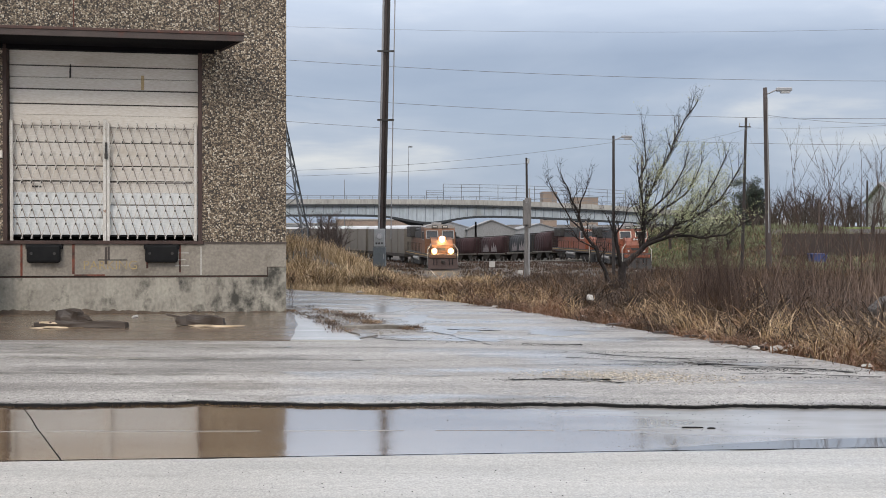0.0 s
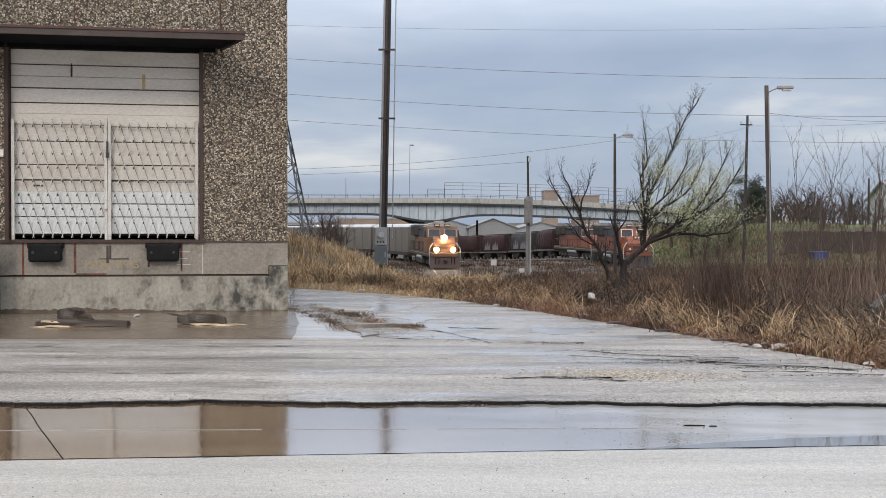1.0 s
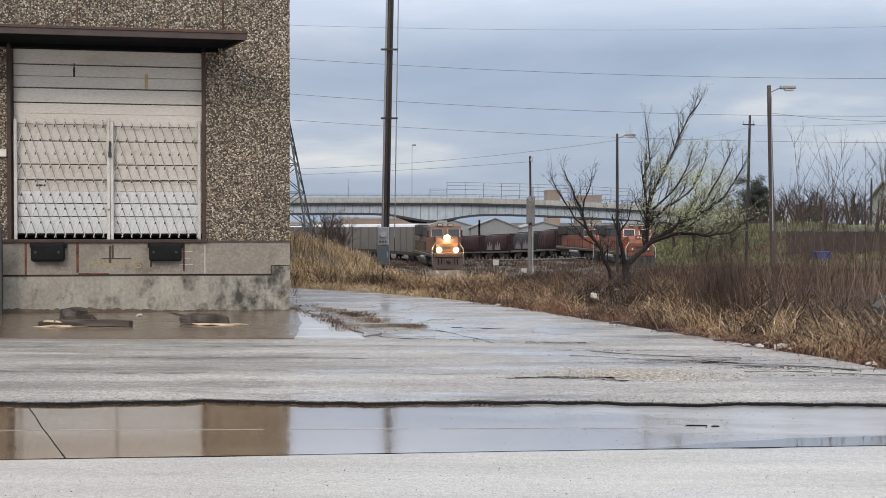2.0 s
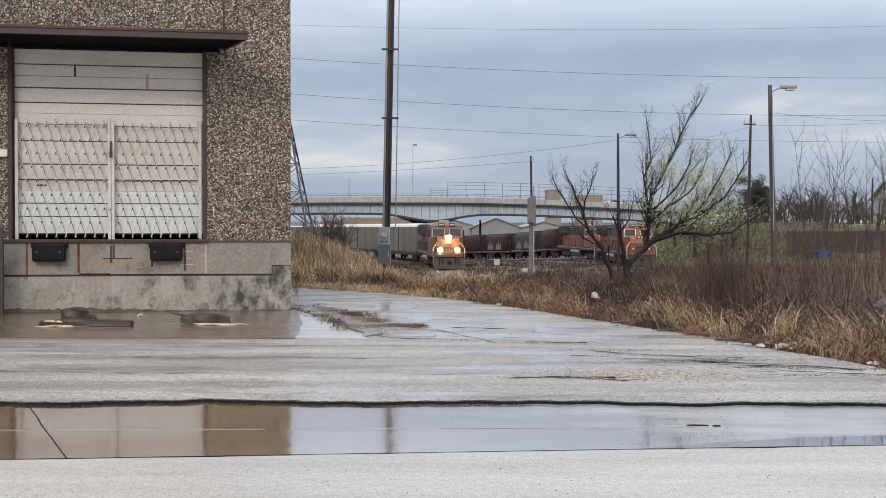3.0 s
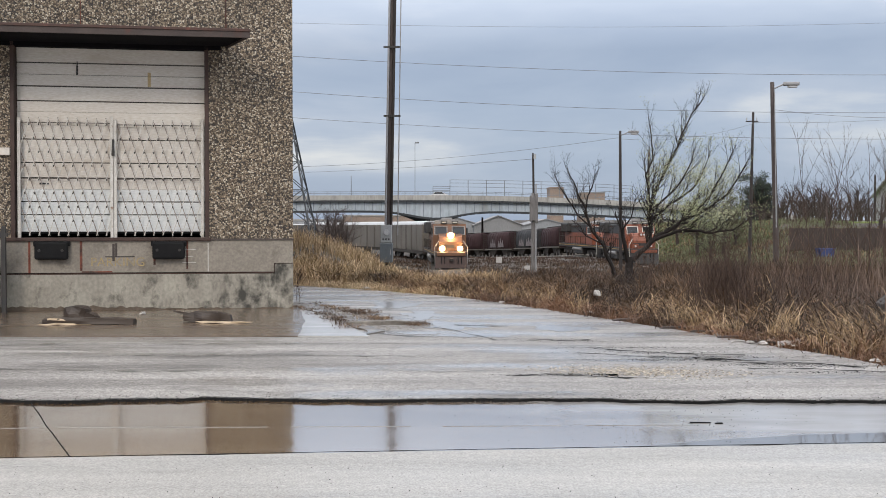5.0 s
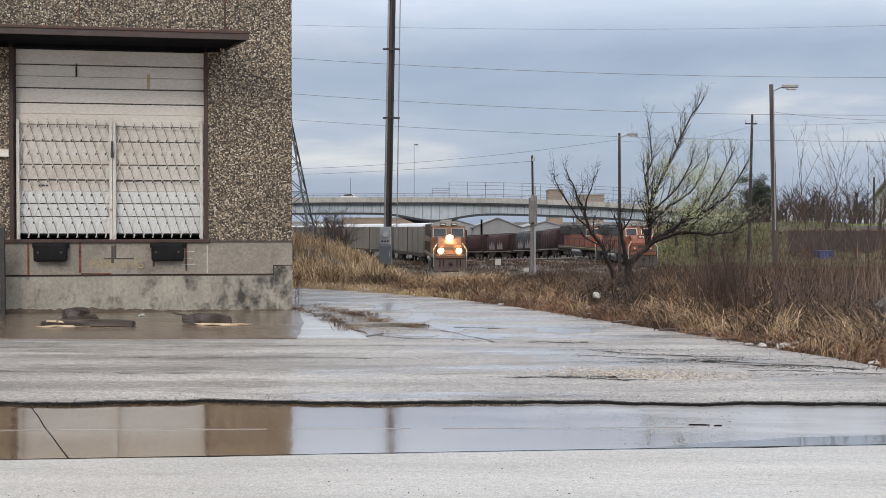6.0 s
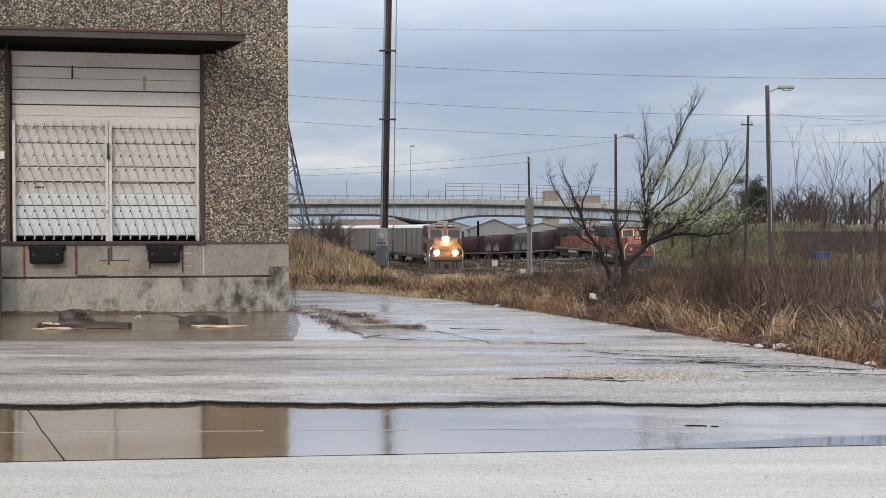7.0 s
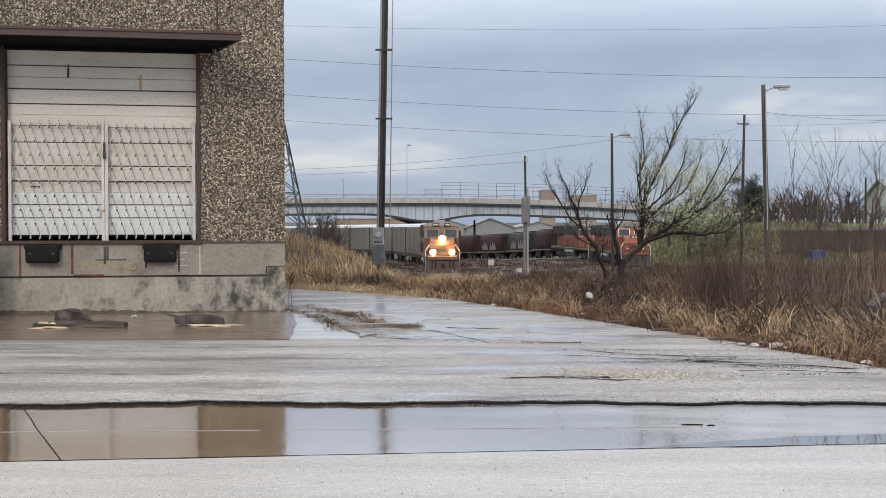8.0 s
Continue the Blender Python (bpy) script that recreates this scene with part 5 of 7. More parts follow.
# a white car crossing the overpass
def car_on_bridge():
    car = thing("car", pose(0, BR_Y + 3.4, deck_z(0) - 0.66), "small white saloon car crossing the overpass", "car")
    body = part("body", prismed([(-2.2, 0.35), (2.1, 0.35), (2.2, 0.75), (1.0, 0.95), (0.5, 1.42), (-1.0, 1.48), (-1.7, 1.0), (-2.2, 0.9)], "y", -0.85, 0.85), M_CARWHITE, car)
    part("side_window", prismed([(-1.45, 1.0), (0.75, 1.0), (0.42, 1.36), (-0.95, 1.4)], "y", -0.862, -0.851), M_WINDOW, body)
    part("side_window", prismed([(-1.45, 1.0), (0.75, 1.0), (0.42, 1.36), (-0.95, 1.4)], "y", 0.851, 0.862), M_WINDOW, body)
    for x in (-1.35, 1.35):
        for y in (-0.78, 0.78):
            wheel = part("wheel", rodded((x, y - 0.1, 0.33), (x, y + 0.1, 0.33), 0.33, n=14), M_BLACK, car)
            part("rim", rodded((x, y - 0.11, 0.33), (x, y + 0.11, 0.33), 0.19, n=10), M_CONDUIT, wheel)
    return car


BRIDGE_CAR = car_on_bridge()


def bridge_car_pose(t):
    x = 7.9 - 18.2 * (t - 4.5)
    slope = math.degrees(math.atan2(deck_z(x - 0.5) - deck_z(x + 0.5), 1.0))
    return pose(x, BR_Y + 3.4, deck_z(x) - 0.66, 0, -slope, 180)


# ---- far buildings ----
def shed(x, y, w, d, h, ridge, label, wall=M_SHED, roof=M_SHEDROOF, turn=0, windows=0, base=-3.0):
    b = thing("shed" if ridge else "flat_roofed_building", pose(x, y, base, 0, 0, turn), label, "building")
    if ridge:
        part("wall", prismed([(-w / 2, 0), (w / 2, 0), (w / 2, h), (0, h + ridge - 0.05), (-w / 2, h)], "y", 0, d), wall, b)
        for sgn in (-1, 1):
            part("roof", prismed([(sgn * (w / 2 + 0.5), h - 0.25), (0, h + ridge), (0, h + ridge + 0.25), (sgn * (w / 2 + 0.5), h)], "y", -0.4, d + 0.4), roof, b)
    else:
        part("wall", boxed(-w / 2, 0, 0, w / 2, d, h), wall, b)
        part("roof", boxed(-w / 2 - 0.2, -0.2, h + 0.01, w / 2 + 0.2, d + 0.2, h + 0.4), roof, b)
    for k in range(windows):
        xx = -w / 2 + w * (k + 0.5) / windows
        win = part("window", boxed(xx - 0.8, -0.06, h * 0.45, xx + 0.8, -0.01, h * 0.75), M_WINDOW, b)
        part("frame", boxed(xx - 0.95, -0.09, h * 0.45 - 0.15, xx + 0.95, -0.07, h * 0.45), M_PARAPET, win)
    return b


shed(15.0, 290, 13, 40, 4.6, 2.4, "grey gabled metal shed beyond the tracks", wall=M_SHEDROOF)
shed(2.0, 300, 16, 40, 4.9, 2.2, "grey gabled metal shed with pale roof", roof=M_SHED)
shed(30.0, 310, 14, 40, 4.4, 1.8, "long grey gabled metal shed")
shed(-18.0, 320, 24, 20, 7.2, 0, "beige low warehouse beyond the overpass", wall=M_TAN, roof=M_PARAPET, windows=5)
shed(-40.0, 330, 20, 20, 6.0, 0, "pale low warehouse beyond the overpass", wall=M_SHED, roof=M_PARAPET, windows=4)
shed(42.0, 395, 5, 12, 18.3, 0, "tan brick office block beyond the overpass", wall=M_TAN, roof=M_TAN, windows=3)
shed(56.0, 400, 9, 12, 16.6, 0, "brown brick office block beyond the overpass", wall=M_TAN, roof=M_SHEDROOF, windows=4)

house = thing("house", pose(66.0, 158, 2.9, 0, 0, 0), "grey-sided gabled house on the bank", "house")
part("wall", prismed([(-5.5, -2.2), (5.5, -2.2), (5.5, 2.9), (0, 5.4), (-5.5, 2.9)], "x", 0, 12), M_SIDING, house)
for sgn in (-1, 1):
    part("roof", prismed([(sgn * 6.0, 2.65), (0, 5.45), (0, 5.7), (sgn * 6.0, 2.9)], "x", -0.5, 12.5), M_SHEDROOF, house)
part("corner_board", boxed(-0.05, -5.56, 0, 0.25, -5.4, 2.9), M_DOOR, house)
win = part("window", boxed(4, -5.58, 1.2, 5.4, -5.52, 2.6), M_WINDOW, house)
part("frame", boxed(3.9, -5.6, 1.05, 5.5, -5.585, 1.18), M_DOOR, win)

# timber fence below the green bank
fence = thing("timber_fence", pose(36.3, 112, -1.25), "long dark brown timber fence below green bank", "fence")
for k in range(40):
    part("board", boxed(k * 0.5, 0, 0, k * 0.5 + 0.47, 0.06, 2.3 + 0.03 * math.sin(k * 1.7), 0.01), M_FENCE, fence)
part("rail", boxed(0, 0.07, 1.9, 20, 0.14, 2.0), M_FENCE, fence)
ribbon("turf_crest", 39, 130, lambda x: ground_z(x, 140) - 0.6, lambda x: ground_z(x, 140) + 0.2, 138, 175, M_GREEN, parent=None)
tagged(bpy.data.objects["turf_crest"], "bright green mown turf along the bank top", "turf", kind="structure")

# pallets and a blue bin by the siding
bin_ = thing("blue_bin", pose(39.3, 110, -1.9), "faded blue plastic bin by the siding", "bin")
part("body", prismed([(-0.6, 0), (0.6, 0), (0.8, 0.85), (-0.8, 0.85)], "y", -0.7, 0.7), M_BLUE, bin_)
part("rim", boxed(-0.85, -0.75, 0.85, 0.85, 0.75, 0.9, 0.02), M_BLUE, bin_)
for i, (x, y, w, hgt) in enumerate(((5.3, 101, 0.55, 0.55), (7.8, 99, 0.5, 0.4), (8.5, 99.2, 0.5, 0.4))):
    sign = thing("track_sign", pose(x, y, RAIL_Z - 0.1), "small white trackside board on a stake", "sign", "trackside boards")
    part("stake", boxed(-0.04, 0.02, -0.2, 0.04, 0.08, 1.0 if i == 0 else 0.3), M_POLEDARK, sign)
    part("board", boxed(-w / 2, 0, 0.8 - 0.6 * (i > 0), w / 2, 0.02, 0.8 + hgt - 0.6 * (i > 0), 0.005), M_TRASH, sign)

# ---- poles and wires ----
def wood_pole(x, y, top, r, label, material=M_POLEWOOD, lean=(0, 0), name="utility_pole", base=None):
    z0 = ground_z(x, y) - 0.3 if base is None else base
    p = thing(name, Matrix.Translation((x, y, z0)), label, "pole", "utility poles")
    verts, faces = [], []
    n = 8
    pts = [(lean[0] * i / n, lean[1] * i / n, (top - z0) * i / n) for i in range(n + 1)]
    tube(verts, faces, pts, [r * (1.12 - 0.38 * i / n) for i in range(n + 1)], 10)
    faces.append(tuple(range(10 * n, 10 * n + 10)))
    mesh_of("shaft", verts, faces, material, p, smooth=True)
    return p, z0


def lamp_arm(p, top, side, length, x0=0.0):
    bm = bmesh.new()
    rod(bm, (x0, 0, top - 0.25), (x0 + side * length * 0.6, 0, top - 0.02), 0.035)
    part("arm", bm, M_CONDUIT, p)
    head = part("lamp_head", boxed(x0 + side * length * 0.5, -0.14, top - 0.12, x0 + side * (length * 0.5 + 0.75), 0.14, top + 0.06, 0.05), M_CONDUIT, p)
    part("lens", boxed(x0 + side * (length * 0.5 + 0.22), -0.1, top - 0.21, x0 + side * (length * 0.5 + 0.66), 0.1, top - 0.122, 0.03), M_GLASS, head)


# meter pole by the drive
mp, z0 = wood_pole(-1.83, 35.0, 10.6, 0.09, "tall weathered pole with conduits and meter cabinets", lean=(0.2, 0))
for dx, r, top in ((0.115, 0.042, 10.9), (0.33, 0.018, 10.9)):
    part("conduit", rodded((dx + 0.02, -0.08, 1.6), (dx + (0.19 if dx < 0.2 else 0.16), -0.08, top), r, n=8), M_CONDUIT if dx > 0.2 else M_POLEDARK, mp)
part("conduit", rodded((-0.05, -0.13, 1.6), (0.13, -0.12, 10.9), 0.035, n=8), M_CONDUIT, mp)
for zz in (5.45, 7.68):
    part("bracket", boxed(-0.1, -0.16, zz, 0.45, -0.12, zz + 0.06), M_DARKIRON, mp)
upper = part("meter_cabinet", boxed(-0.19, -0.4, 1.36, 0.17, -0.13, 1.94, 0.02), M_BOXPALE, mp)
bm = bmesh.new()
rod(bm, (-0.0, -0.40, 1.69), (0.0, -0.48, 1.69), 0.10, 0.085, 16)
part("meter_dome", bm, M_GLASS, upper)
for i in range(3):
    part("plate_bar", boxed(-0.13 + i * 0.09, -0.404, 1.44, -0.08 + i * 0.09, -0.401, 1.5), M_DARKIRON, upper)
lower = part("switch_cabinet", boxed(-0.21, -0.42, 0.72, 0.2, -0.13, 1.34, 0.02), M_BOXDARK, mp)
part("cabinet_handle", boxed(0.12, -0.45, 0.97, 0.15, -0.42, 1.14, 0.005), M_BOXPALE, lower)

# pole with a grey transformer box
bp_, z0 = wood_pole(3.98, 47.0, 2.7, 0.105, "short grey weathered pole carrying a slim steel riser", material=M_GUARD, lean=(-0.02, 0))
part("riser", rodded((0.0, -0.02, 2.6 - z0), (-0.03, -0.02, 4.45 - z0), 0.05, 0.045, 10), M_POLEDARK, bp_)
for dx, w, za, zb in ((-0.13, 0.06, 1.45, 2.6), (0.11, 0.07, 1.38, 2.68), (-0.02, 0.09, 1.5, 2.5)):
    part("cable_guard", boxed(dx - w, -0.22, za - z0, dx + w, -0.11, zb - z0, 0.03), M_GUARD, bp_)
part("insulator", rodded((0.03, -0.1, 4.2 - z0), (0.05, -0.1, 4.4 - z0), 0.06, 0.05, 8), M_BOXPALE, bp_)
part("conduit", rodded((0.09, -0.14, 0.2), (0.09, -0.14, 3.6 - z0 - 0.5), 0.035), M_CONDUIT, bp_)

# lamp poles along the yard
lp, z0 = wood_pole(15.95, 51.0, 8.1, 0.13, "brown wooden lamp pole with a cobra-head light", lean=(-0.3, 0), material=M_POLEWOOD)
lamp_arm(lp, 8.1 - z0 - 0.05, 1, 0.85, -0.2)
part("conduit", rodded((-0.1, -0.14, 3.0), (-0.22, -0.12, 7.6 - z0), 0.025), M_CONDUIT, lp)
lp2, z0 = wood_pole(12.15, 73.0, 7.75, 0.115, "dark wooden lamp pole with a small light", lean=(-0.08, 0), material=M_POLEDARK)
lamp_arm(lp2, 7.75 - z0 - 0.05, 1, 0.9, 0.0)
up, z0 = wood_pole(22.9, 80.0, 9.75, 0.12, "dark creosoted utility pole with crossarm", lean=(0.25, 0), material=M_POLEDARK)
part("crossarm", boxed(-0.3, -0.08, 9.75 - z0 - 0.72, 0.6, 0.0, 9.75 - z0 - 0.64), M_POLEDARK, up)
for xx in (-0.25, 0.5):
    part("insulator", rodded((xx, -0.06, 9.75 - z0 - 0.62), (xx, -0.06, 9.75 - z0 - 0.4), 0.05, 0.03, 8), M_BOXPALE, up)
wood_pole(24.0, 125.0, 10.1, 0.17, "distant wooden pole beyond the tree", material=M_POLEWOOD)
wood_pole(56.5, 140.0, 8.0, 0.15, "distant wooden pole on the bank", material=M_POLEDARK)
mast, z0 = wood_pole(-6.4, 245.0, 20.3, 0.075, "slender distant light mast", material=M_RAILSTEEL, name="light_mast")
part("lamp_head", boxed(0, -0.2, 20.2 - z0, 0.9, 0.2, 20.5 - z0), M_RAILSTEEL, mast)
wood_pole(-21.0, 245.0, 12.8, 0.10, "slender grey distant steel mast", material=M_RAILSTEEL, name="light_mast")
wood_pole(8.3, 225.0, 3.1, 0.28, "dark pole between parked hopper cars and sheds", material=M_POLEDARK)


def wire(p, q, sag, r, label="slack overhead wire between poles"):
    verts, faces = [], []
    n = 24
    pts = []
    for i in range(n + 1):
        t = i / n
        v = Vector(p).lerp(Vector(q), t)
        pts.append((v.x, v.y, v.z - sag * 4 * t * (1 - t)))
    tube(verts, faces, pts, [r] * (n + 1), 4)
    w = mesh_of("overhead_wire", verts, faces, M_WIRE)
    tagged(w, label, "wire", "overhead wires")


wire((-24, 60, 12.0), (48, 60, 10.3), 1.3, 0.014)
wire((-24, 60, 10.2), (48, 60, 8.3), 1.5, 0.014)
wire((-24, 60, 8.65), (48, 60, 6.6), 1.3, 0.012)
wire((-17.3, 118, 23.6), (75, 118, 24.6), 0.9, 0.016)
wire((-30, 90, 6.6), (12.1, 73, 7.3), 1.1, 0.014)
wire((-30, 90, 6.0), (3.98, 47, 4.2), 0.5, 0.010)
wire((12.1, 73, 7.2), (23.4, 80, 9.0), 0.5, 0.010)
wire((15.7, 51, 6.8), (34, 51, 8.0), 0.9, 0.010)
wire((23.1, 80, 9.0), (48, 80, 10.9), 0.6, 0.012)
wire((23.1, 80, 9.0), (15.9, 51, 4.4), 0.3, 0.008)

# lattice pylon beyond the warehouse
tower = thing("lattice_pylon", pose(-17.3, 118, -2.6), "grey steel lattice pylon behind the warehouse", "pylon")


def tower_at(z):
    k = max(0.5, 3.55 - 0.186 * z)
    return [(-k, -k), (k, -k), (k, k), (-k, k)]


for c in range(4):
    bm = bmesh.new()
    for za, zb in ((0, 16.4), (16.4, 26.3)):
        rod(bm, (*tower_at(za)[c], za), (*tower_at(zb)[c], zb), 0.11, 0.09, 5)
    part("leg", bm, M_LATTICE, tower)
lev = [0, 4.2, 7.8, 10.9, 13.6, 16.0, 18.2, 20.2, 22.0, 23.6, 25.0, 26.2]
for a, b in zip(lev, lev[1:]):
    pa, pb = tower_at(a), tower_at(b)
    for c in range(4):
        d = (c + 1) % 4
        part("brace", rodded((*pa[c], a), (*pb[d], b), 0.05, n=4), M_LATTICE, tower)
        part("brace", rodded((*pa[d], a), (*pb[c], b), 0.05, n=4), M_LATTICE, tower)
        part("brace", rodded((*pb[c], b), (*pb[d], b), 0.045, n=4), M_LATTICE, tower)

# ---- plants ----
rng = np.random.default_rng(7)


def blades(name, roots, heights, lean, width, material, label, category="grass", dirs=None, droop=0.42):
    """Many bent tapering blades as one object of kind stuff. roots: n x 3."""
    n = len(roots)
    az = rng.uniform(0, 2 * np.pi, n) if dirs is None else dirs
    d = np.stack([np.cos(az), np.sin(az), np.zeros(n)], 1)
    fa = rng.uniform(0, np.pi, n) * 0.6 - 0.9
    side = np.stack([np.cos(fa), np.sin(fa), np.zeros(n)], 1)
    h = heights[:, None]
    ln = (lean * rng.uniform(0.3, 1.3, n))[:, None]
    rows = []
    for t, w in ((0.0, 1.0), (0.45, 0.85), (0.8, 0.55), (1.0, 0.0)):
        c = roots + d * ln * h * t ** 2 + np.array([0, 0, 1.0]) * h * (t - droop * np.minimum(ln, 1.2) * t ** 3)
        if w:
            rows += [c - side * width[:, None] * w / 2, c + side * width[:, None] * w / 2]
        else:
            rows.append(c)
    v = np.stack(rows, 1).reshape(-1, 3)
    o = (np.arange(n) * 7)[:, None]
    quads = np.concatenate([o + np.array([0, 1, 3, 2]), o + np.array([2, 3, 5, 4])]).tolist()
    tris = (o + np.array([4, 5, 6])).tolist()
    ob = mesh_of(name, v.tolist(), quads + tris, material, kind="stuff")
    return tagged(ob, label, category)


def heights_at(xy):
    return np.array([ground_z(float(x), float(y)) for x, y in xy])


def clumps(centres, per, spread):
    c = np.repeat(centres, per, 0)
    return c + rng.normal(0, 1, c.shape) * spread


def along_edge(n, o0, o1, power=1.0, part_=(0, 1)):
    """Points on the far side of the drive's edge, o0 to o1 metres out."""
    e = np.array(ROAD_EDGE, float)
    seg = e[1:] - e[:-1]
    ln = np.hypot(seg[:, 0], seg[:, 1])
    cum = np.concatenate([[0], np.cumsum(ln)])
    s = rng.uniform(part_[0], part_[1], n) * cum[-1]
    i = np.clip(np.searchsorted(cum, s) - 1, 0, len(seg) - 1)
    t = (s - cum[i]) / ln[i]
    p = e[i] + seg[i] * t[:, None]
    nrm = np.stack([-seg[i][:, 1], seg[i][:, 0]], 1) / ln[i][:, None] * -1
    o = o0 + (o1 - o0) * rng.uniform(0, 1, n) ** power
    return p + nrm * o[:, None], o


# tall dry grass along the drive, in clumps
c, o = along_edge(1650, 0.25, 4.2, 0.9)
k = 26
xy = clumps(c, k, 0.10)
hh = np.repeat(rng.uniform(0.35, 0.85, len(c)) * (0.45 + 0.55 * np.clip(o / 0.8, 0, 1)), k) * rng.uniform(0.6, 1.1, len(xy))
hh *= 0.62 + 0.38 * np.clip((xy[:, 0] - 1.6) / 2.0, 0, 1)
far_ = xy[:, 0] < 0.9 + rng.normal(0, 0.3, len(xy))
for sel, m_, lab in ((~far_, M_GRASS, "tall dry tan grass along the drive"), (far_, M_GRASSPALE, "straw-coloured grass where the drive bends")):
    blades("roadside_grass", np.column_stack([xy[sel], heights_at(xy[sel]) - 0.02]), hh[sel], 1.0, rng.uniform(0.007, 0.016, int(sel.sum())), m_, lab)
# pale arching tussocks among it
c, o = along_edge(260, 0.35, 2.2, 0.8, (0, 0.8))
xy = clumps(c, 34, 0.07)
hh = np.repeat(rng.uniform(0.35, 0.7, len(c)), 34) * rng.uniform(0.7, 1.1, len(xy))
blades("tussock_grass", np.column_stack([xy, heights_at(xy) - 0.02]), hh, 1.35, rng.uniform(0.008, 0.016, len(xy)), M_TUSSOCK, "pale arching tussock grass along the drive")
# long arching reed tufts on the near stretch, straw over dark gaps
for n_t, o0, o1, span, hmin, hmax, m_, lab in ((125, 0.3, 2.6, (0.11, 0.32), 0.4, 0.85, M_REED, "thick arching straw reeds beside the drive"), (110, 0.2, 1.5, (0.18, 0.5), 0.35, 0.75, M_REED, "long arching straw reeds along the drive"), (60, 0.9, 3.2, (0.12, 0.42), 0.5, 0.95, M_REED, "tall arching straw reeds behind the drive edge"), (150, 0.1, 0.9, (0.16, 0.6), 0.3, 0.6, M_RUSSET, "russet collapsed grass at the drive edge")):
    c, o = along_edge(n_t, o0, o1, 1.0, span)
    k = 20
    xy = clumps(c, k, 0.06)
    lean_ = np.repeat(rng.uniform(0.7, 1.9, n_t), k)
    az_ = np.repeat(rng.uniform(0, 2 * np.pi, n_t), k) + rng.normal(0, 0.9, n_t * k)
    hh = np.repeat(rng.uniform(hmin, hmax, n_t), k) * rng.uniform(0.55, 1.1, len(xy))
    blades("reed_grass", np.column_stack([xy, heights_at(xy) - 0.02]), hh, lean_, rng.uniform(0.0045, 0.0095, len(xy)), m_, lab, dirs=az_, droop=0.7)
# low ragged fringe and fallen thatch at the very edge
c, o = along_edge(900, 0.0, 0.7, 1.0)
xy = clumps(c, 16, 0.09)
bend = xy[:, 0] < 0.1 + rng.normal(0, 0.4, len(xy))
for sel, m_, lab in ((~bend, M_RUSSET, "short flattened russet straw at the drive edge"), (bend, M_THATCH, "bright flattened thatch where the drive bends")):
    blades("fringe_grass", np.column_stack([xy[sel], heights_at(xy[sel]) + 0.02]), rng.uniform(0.10, 0.28, int(sel.sum())), 1.5, rng.uniform(0.006, 0.012, int(sel.sum())), m_, lab)
# dark thicket by the drive and a bright tuft at the bend
c = np.column_stack([rng.normal(3.7, 0.22, 60), rng.normal(14.4, 0.3, 60)])
xy = clumps(c, 12, 0.08)
blades("thicket", np.column_stack([xy, heights_at(xy) - 0.02]), rng.uniform(0.6, 1.25, len(xy)), 0.3, rng.uniform(0.004, 0.008, len(xy)), M_STEM, "dark leafless thicket beside the drive", "brush")
c = np.column_stack([rng.normal(0.75, 0.45, 70), rng.normal(20.4, 0.5, 70)])
xy = clumps(c, 30, 0.1)
blades("tussock_grass", np.column_stack([xy, heights_at(xy) - 0.02]), rng.uniform(0.25, 0.55, len(xy)), 1.2, rng.uniform(0.008, 0.016, len(xy)), M_TUSSOCK, "straw tussocks where the drive bends")
# thin upright stems standing over the near brush
c = np.column_stack([rng.uniform(4.5, 8.4, 26), rng.uniform(10.8, 15.2, 26)])
c = c[c[:, 0] > 4.35 + 0.1 * (15.2 - c[:, 1])]
xy = clumps(c, 9, 0.16)
blades("stem_thicket", np.column_stack([xy, heights_at(xy) - 0.02]), rng.uniform(0.7, 1.5, len(xy)), 0.16, rng.uniform(0.005, 0.010, len(xy)), M_TWIG, "thin upright grey-brown stems over the brush", "brush")
# brown brush behind
c, o = along_edge(1500, 1.2, 7.5, 1.0, (0, 0.78))
xy = clumps(c, 14, 0.16)
hh = np.repeat(rng.uniform(0.4, 0.95, len(c)) * np.clip(0.42 + 0.28 * (c[:, 0] - 2.9), 0.42, 1.0), 14) * rng.uniform(0.6, 1.15, len(xy))
half = rng.uniform(0, 1, len(xy)) < 0.38
blades("brush", np.column_stack([xy, heights_at(xy) - 0.02])[half], hh[half], 0.34, rng.uniform(0.004, 0.009, int(half.sum())), M_TWIG, "grey-brown leafless brush behind the grass", "brush")
half = ~half & (rng.uniform(0, 1, len(xy)) < 0.3)
blades("brush", np.column_stack([xy, heights_at(xy) - 0.02])[half], hh[half], 0.28, rng.uniform(0.004, 0.009, int(half.sum())), M_STEM, "tangled brown leafless brush behind the grass", "brush")
# field beyond
n = 4200
yy = 19 + 62 * rng.uniform(0, 1, n) ** 1.5
xx = rng.uniform(-0.42, 0.5, n) * yy
field = np.column_stack([xx, yy])
edge_y = np.interp(xx, [p[0] for p in ROAD_EDGE[::-1]], [p[1] for p in ROAD_EDGE[::-1]])
field = field[(yy > edge_y + 1.2)]
straw = field[(field[:, 0] < 0.05 * field[:, 1])]
brown = field[(field[:, 0] >= 0.05 * field[:, 1])]
xy = clumps(straw, 30, 0.26)
low = 0.35 + 0.65 * np.clip(np.abs(straw[:, 0] - 0.2) / 3.0, 0, 1)
hh = np.repeat(rng.uniform(0.35, 0.8, len(straw)) * low, 30) * rng.uniform(0.6, 1.1, len(xy))
blades("field_grass", np.column_stack([xy, heights_at(xy) - 0.03]), hh, 0.6, rng.uniform(0.009, 0.02, len(xy)), M_GRASSPALE, "pale straw-coloured field grass by the railway")
xy = clumps(brown, 26, 0.28)
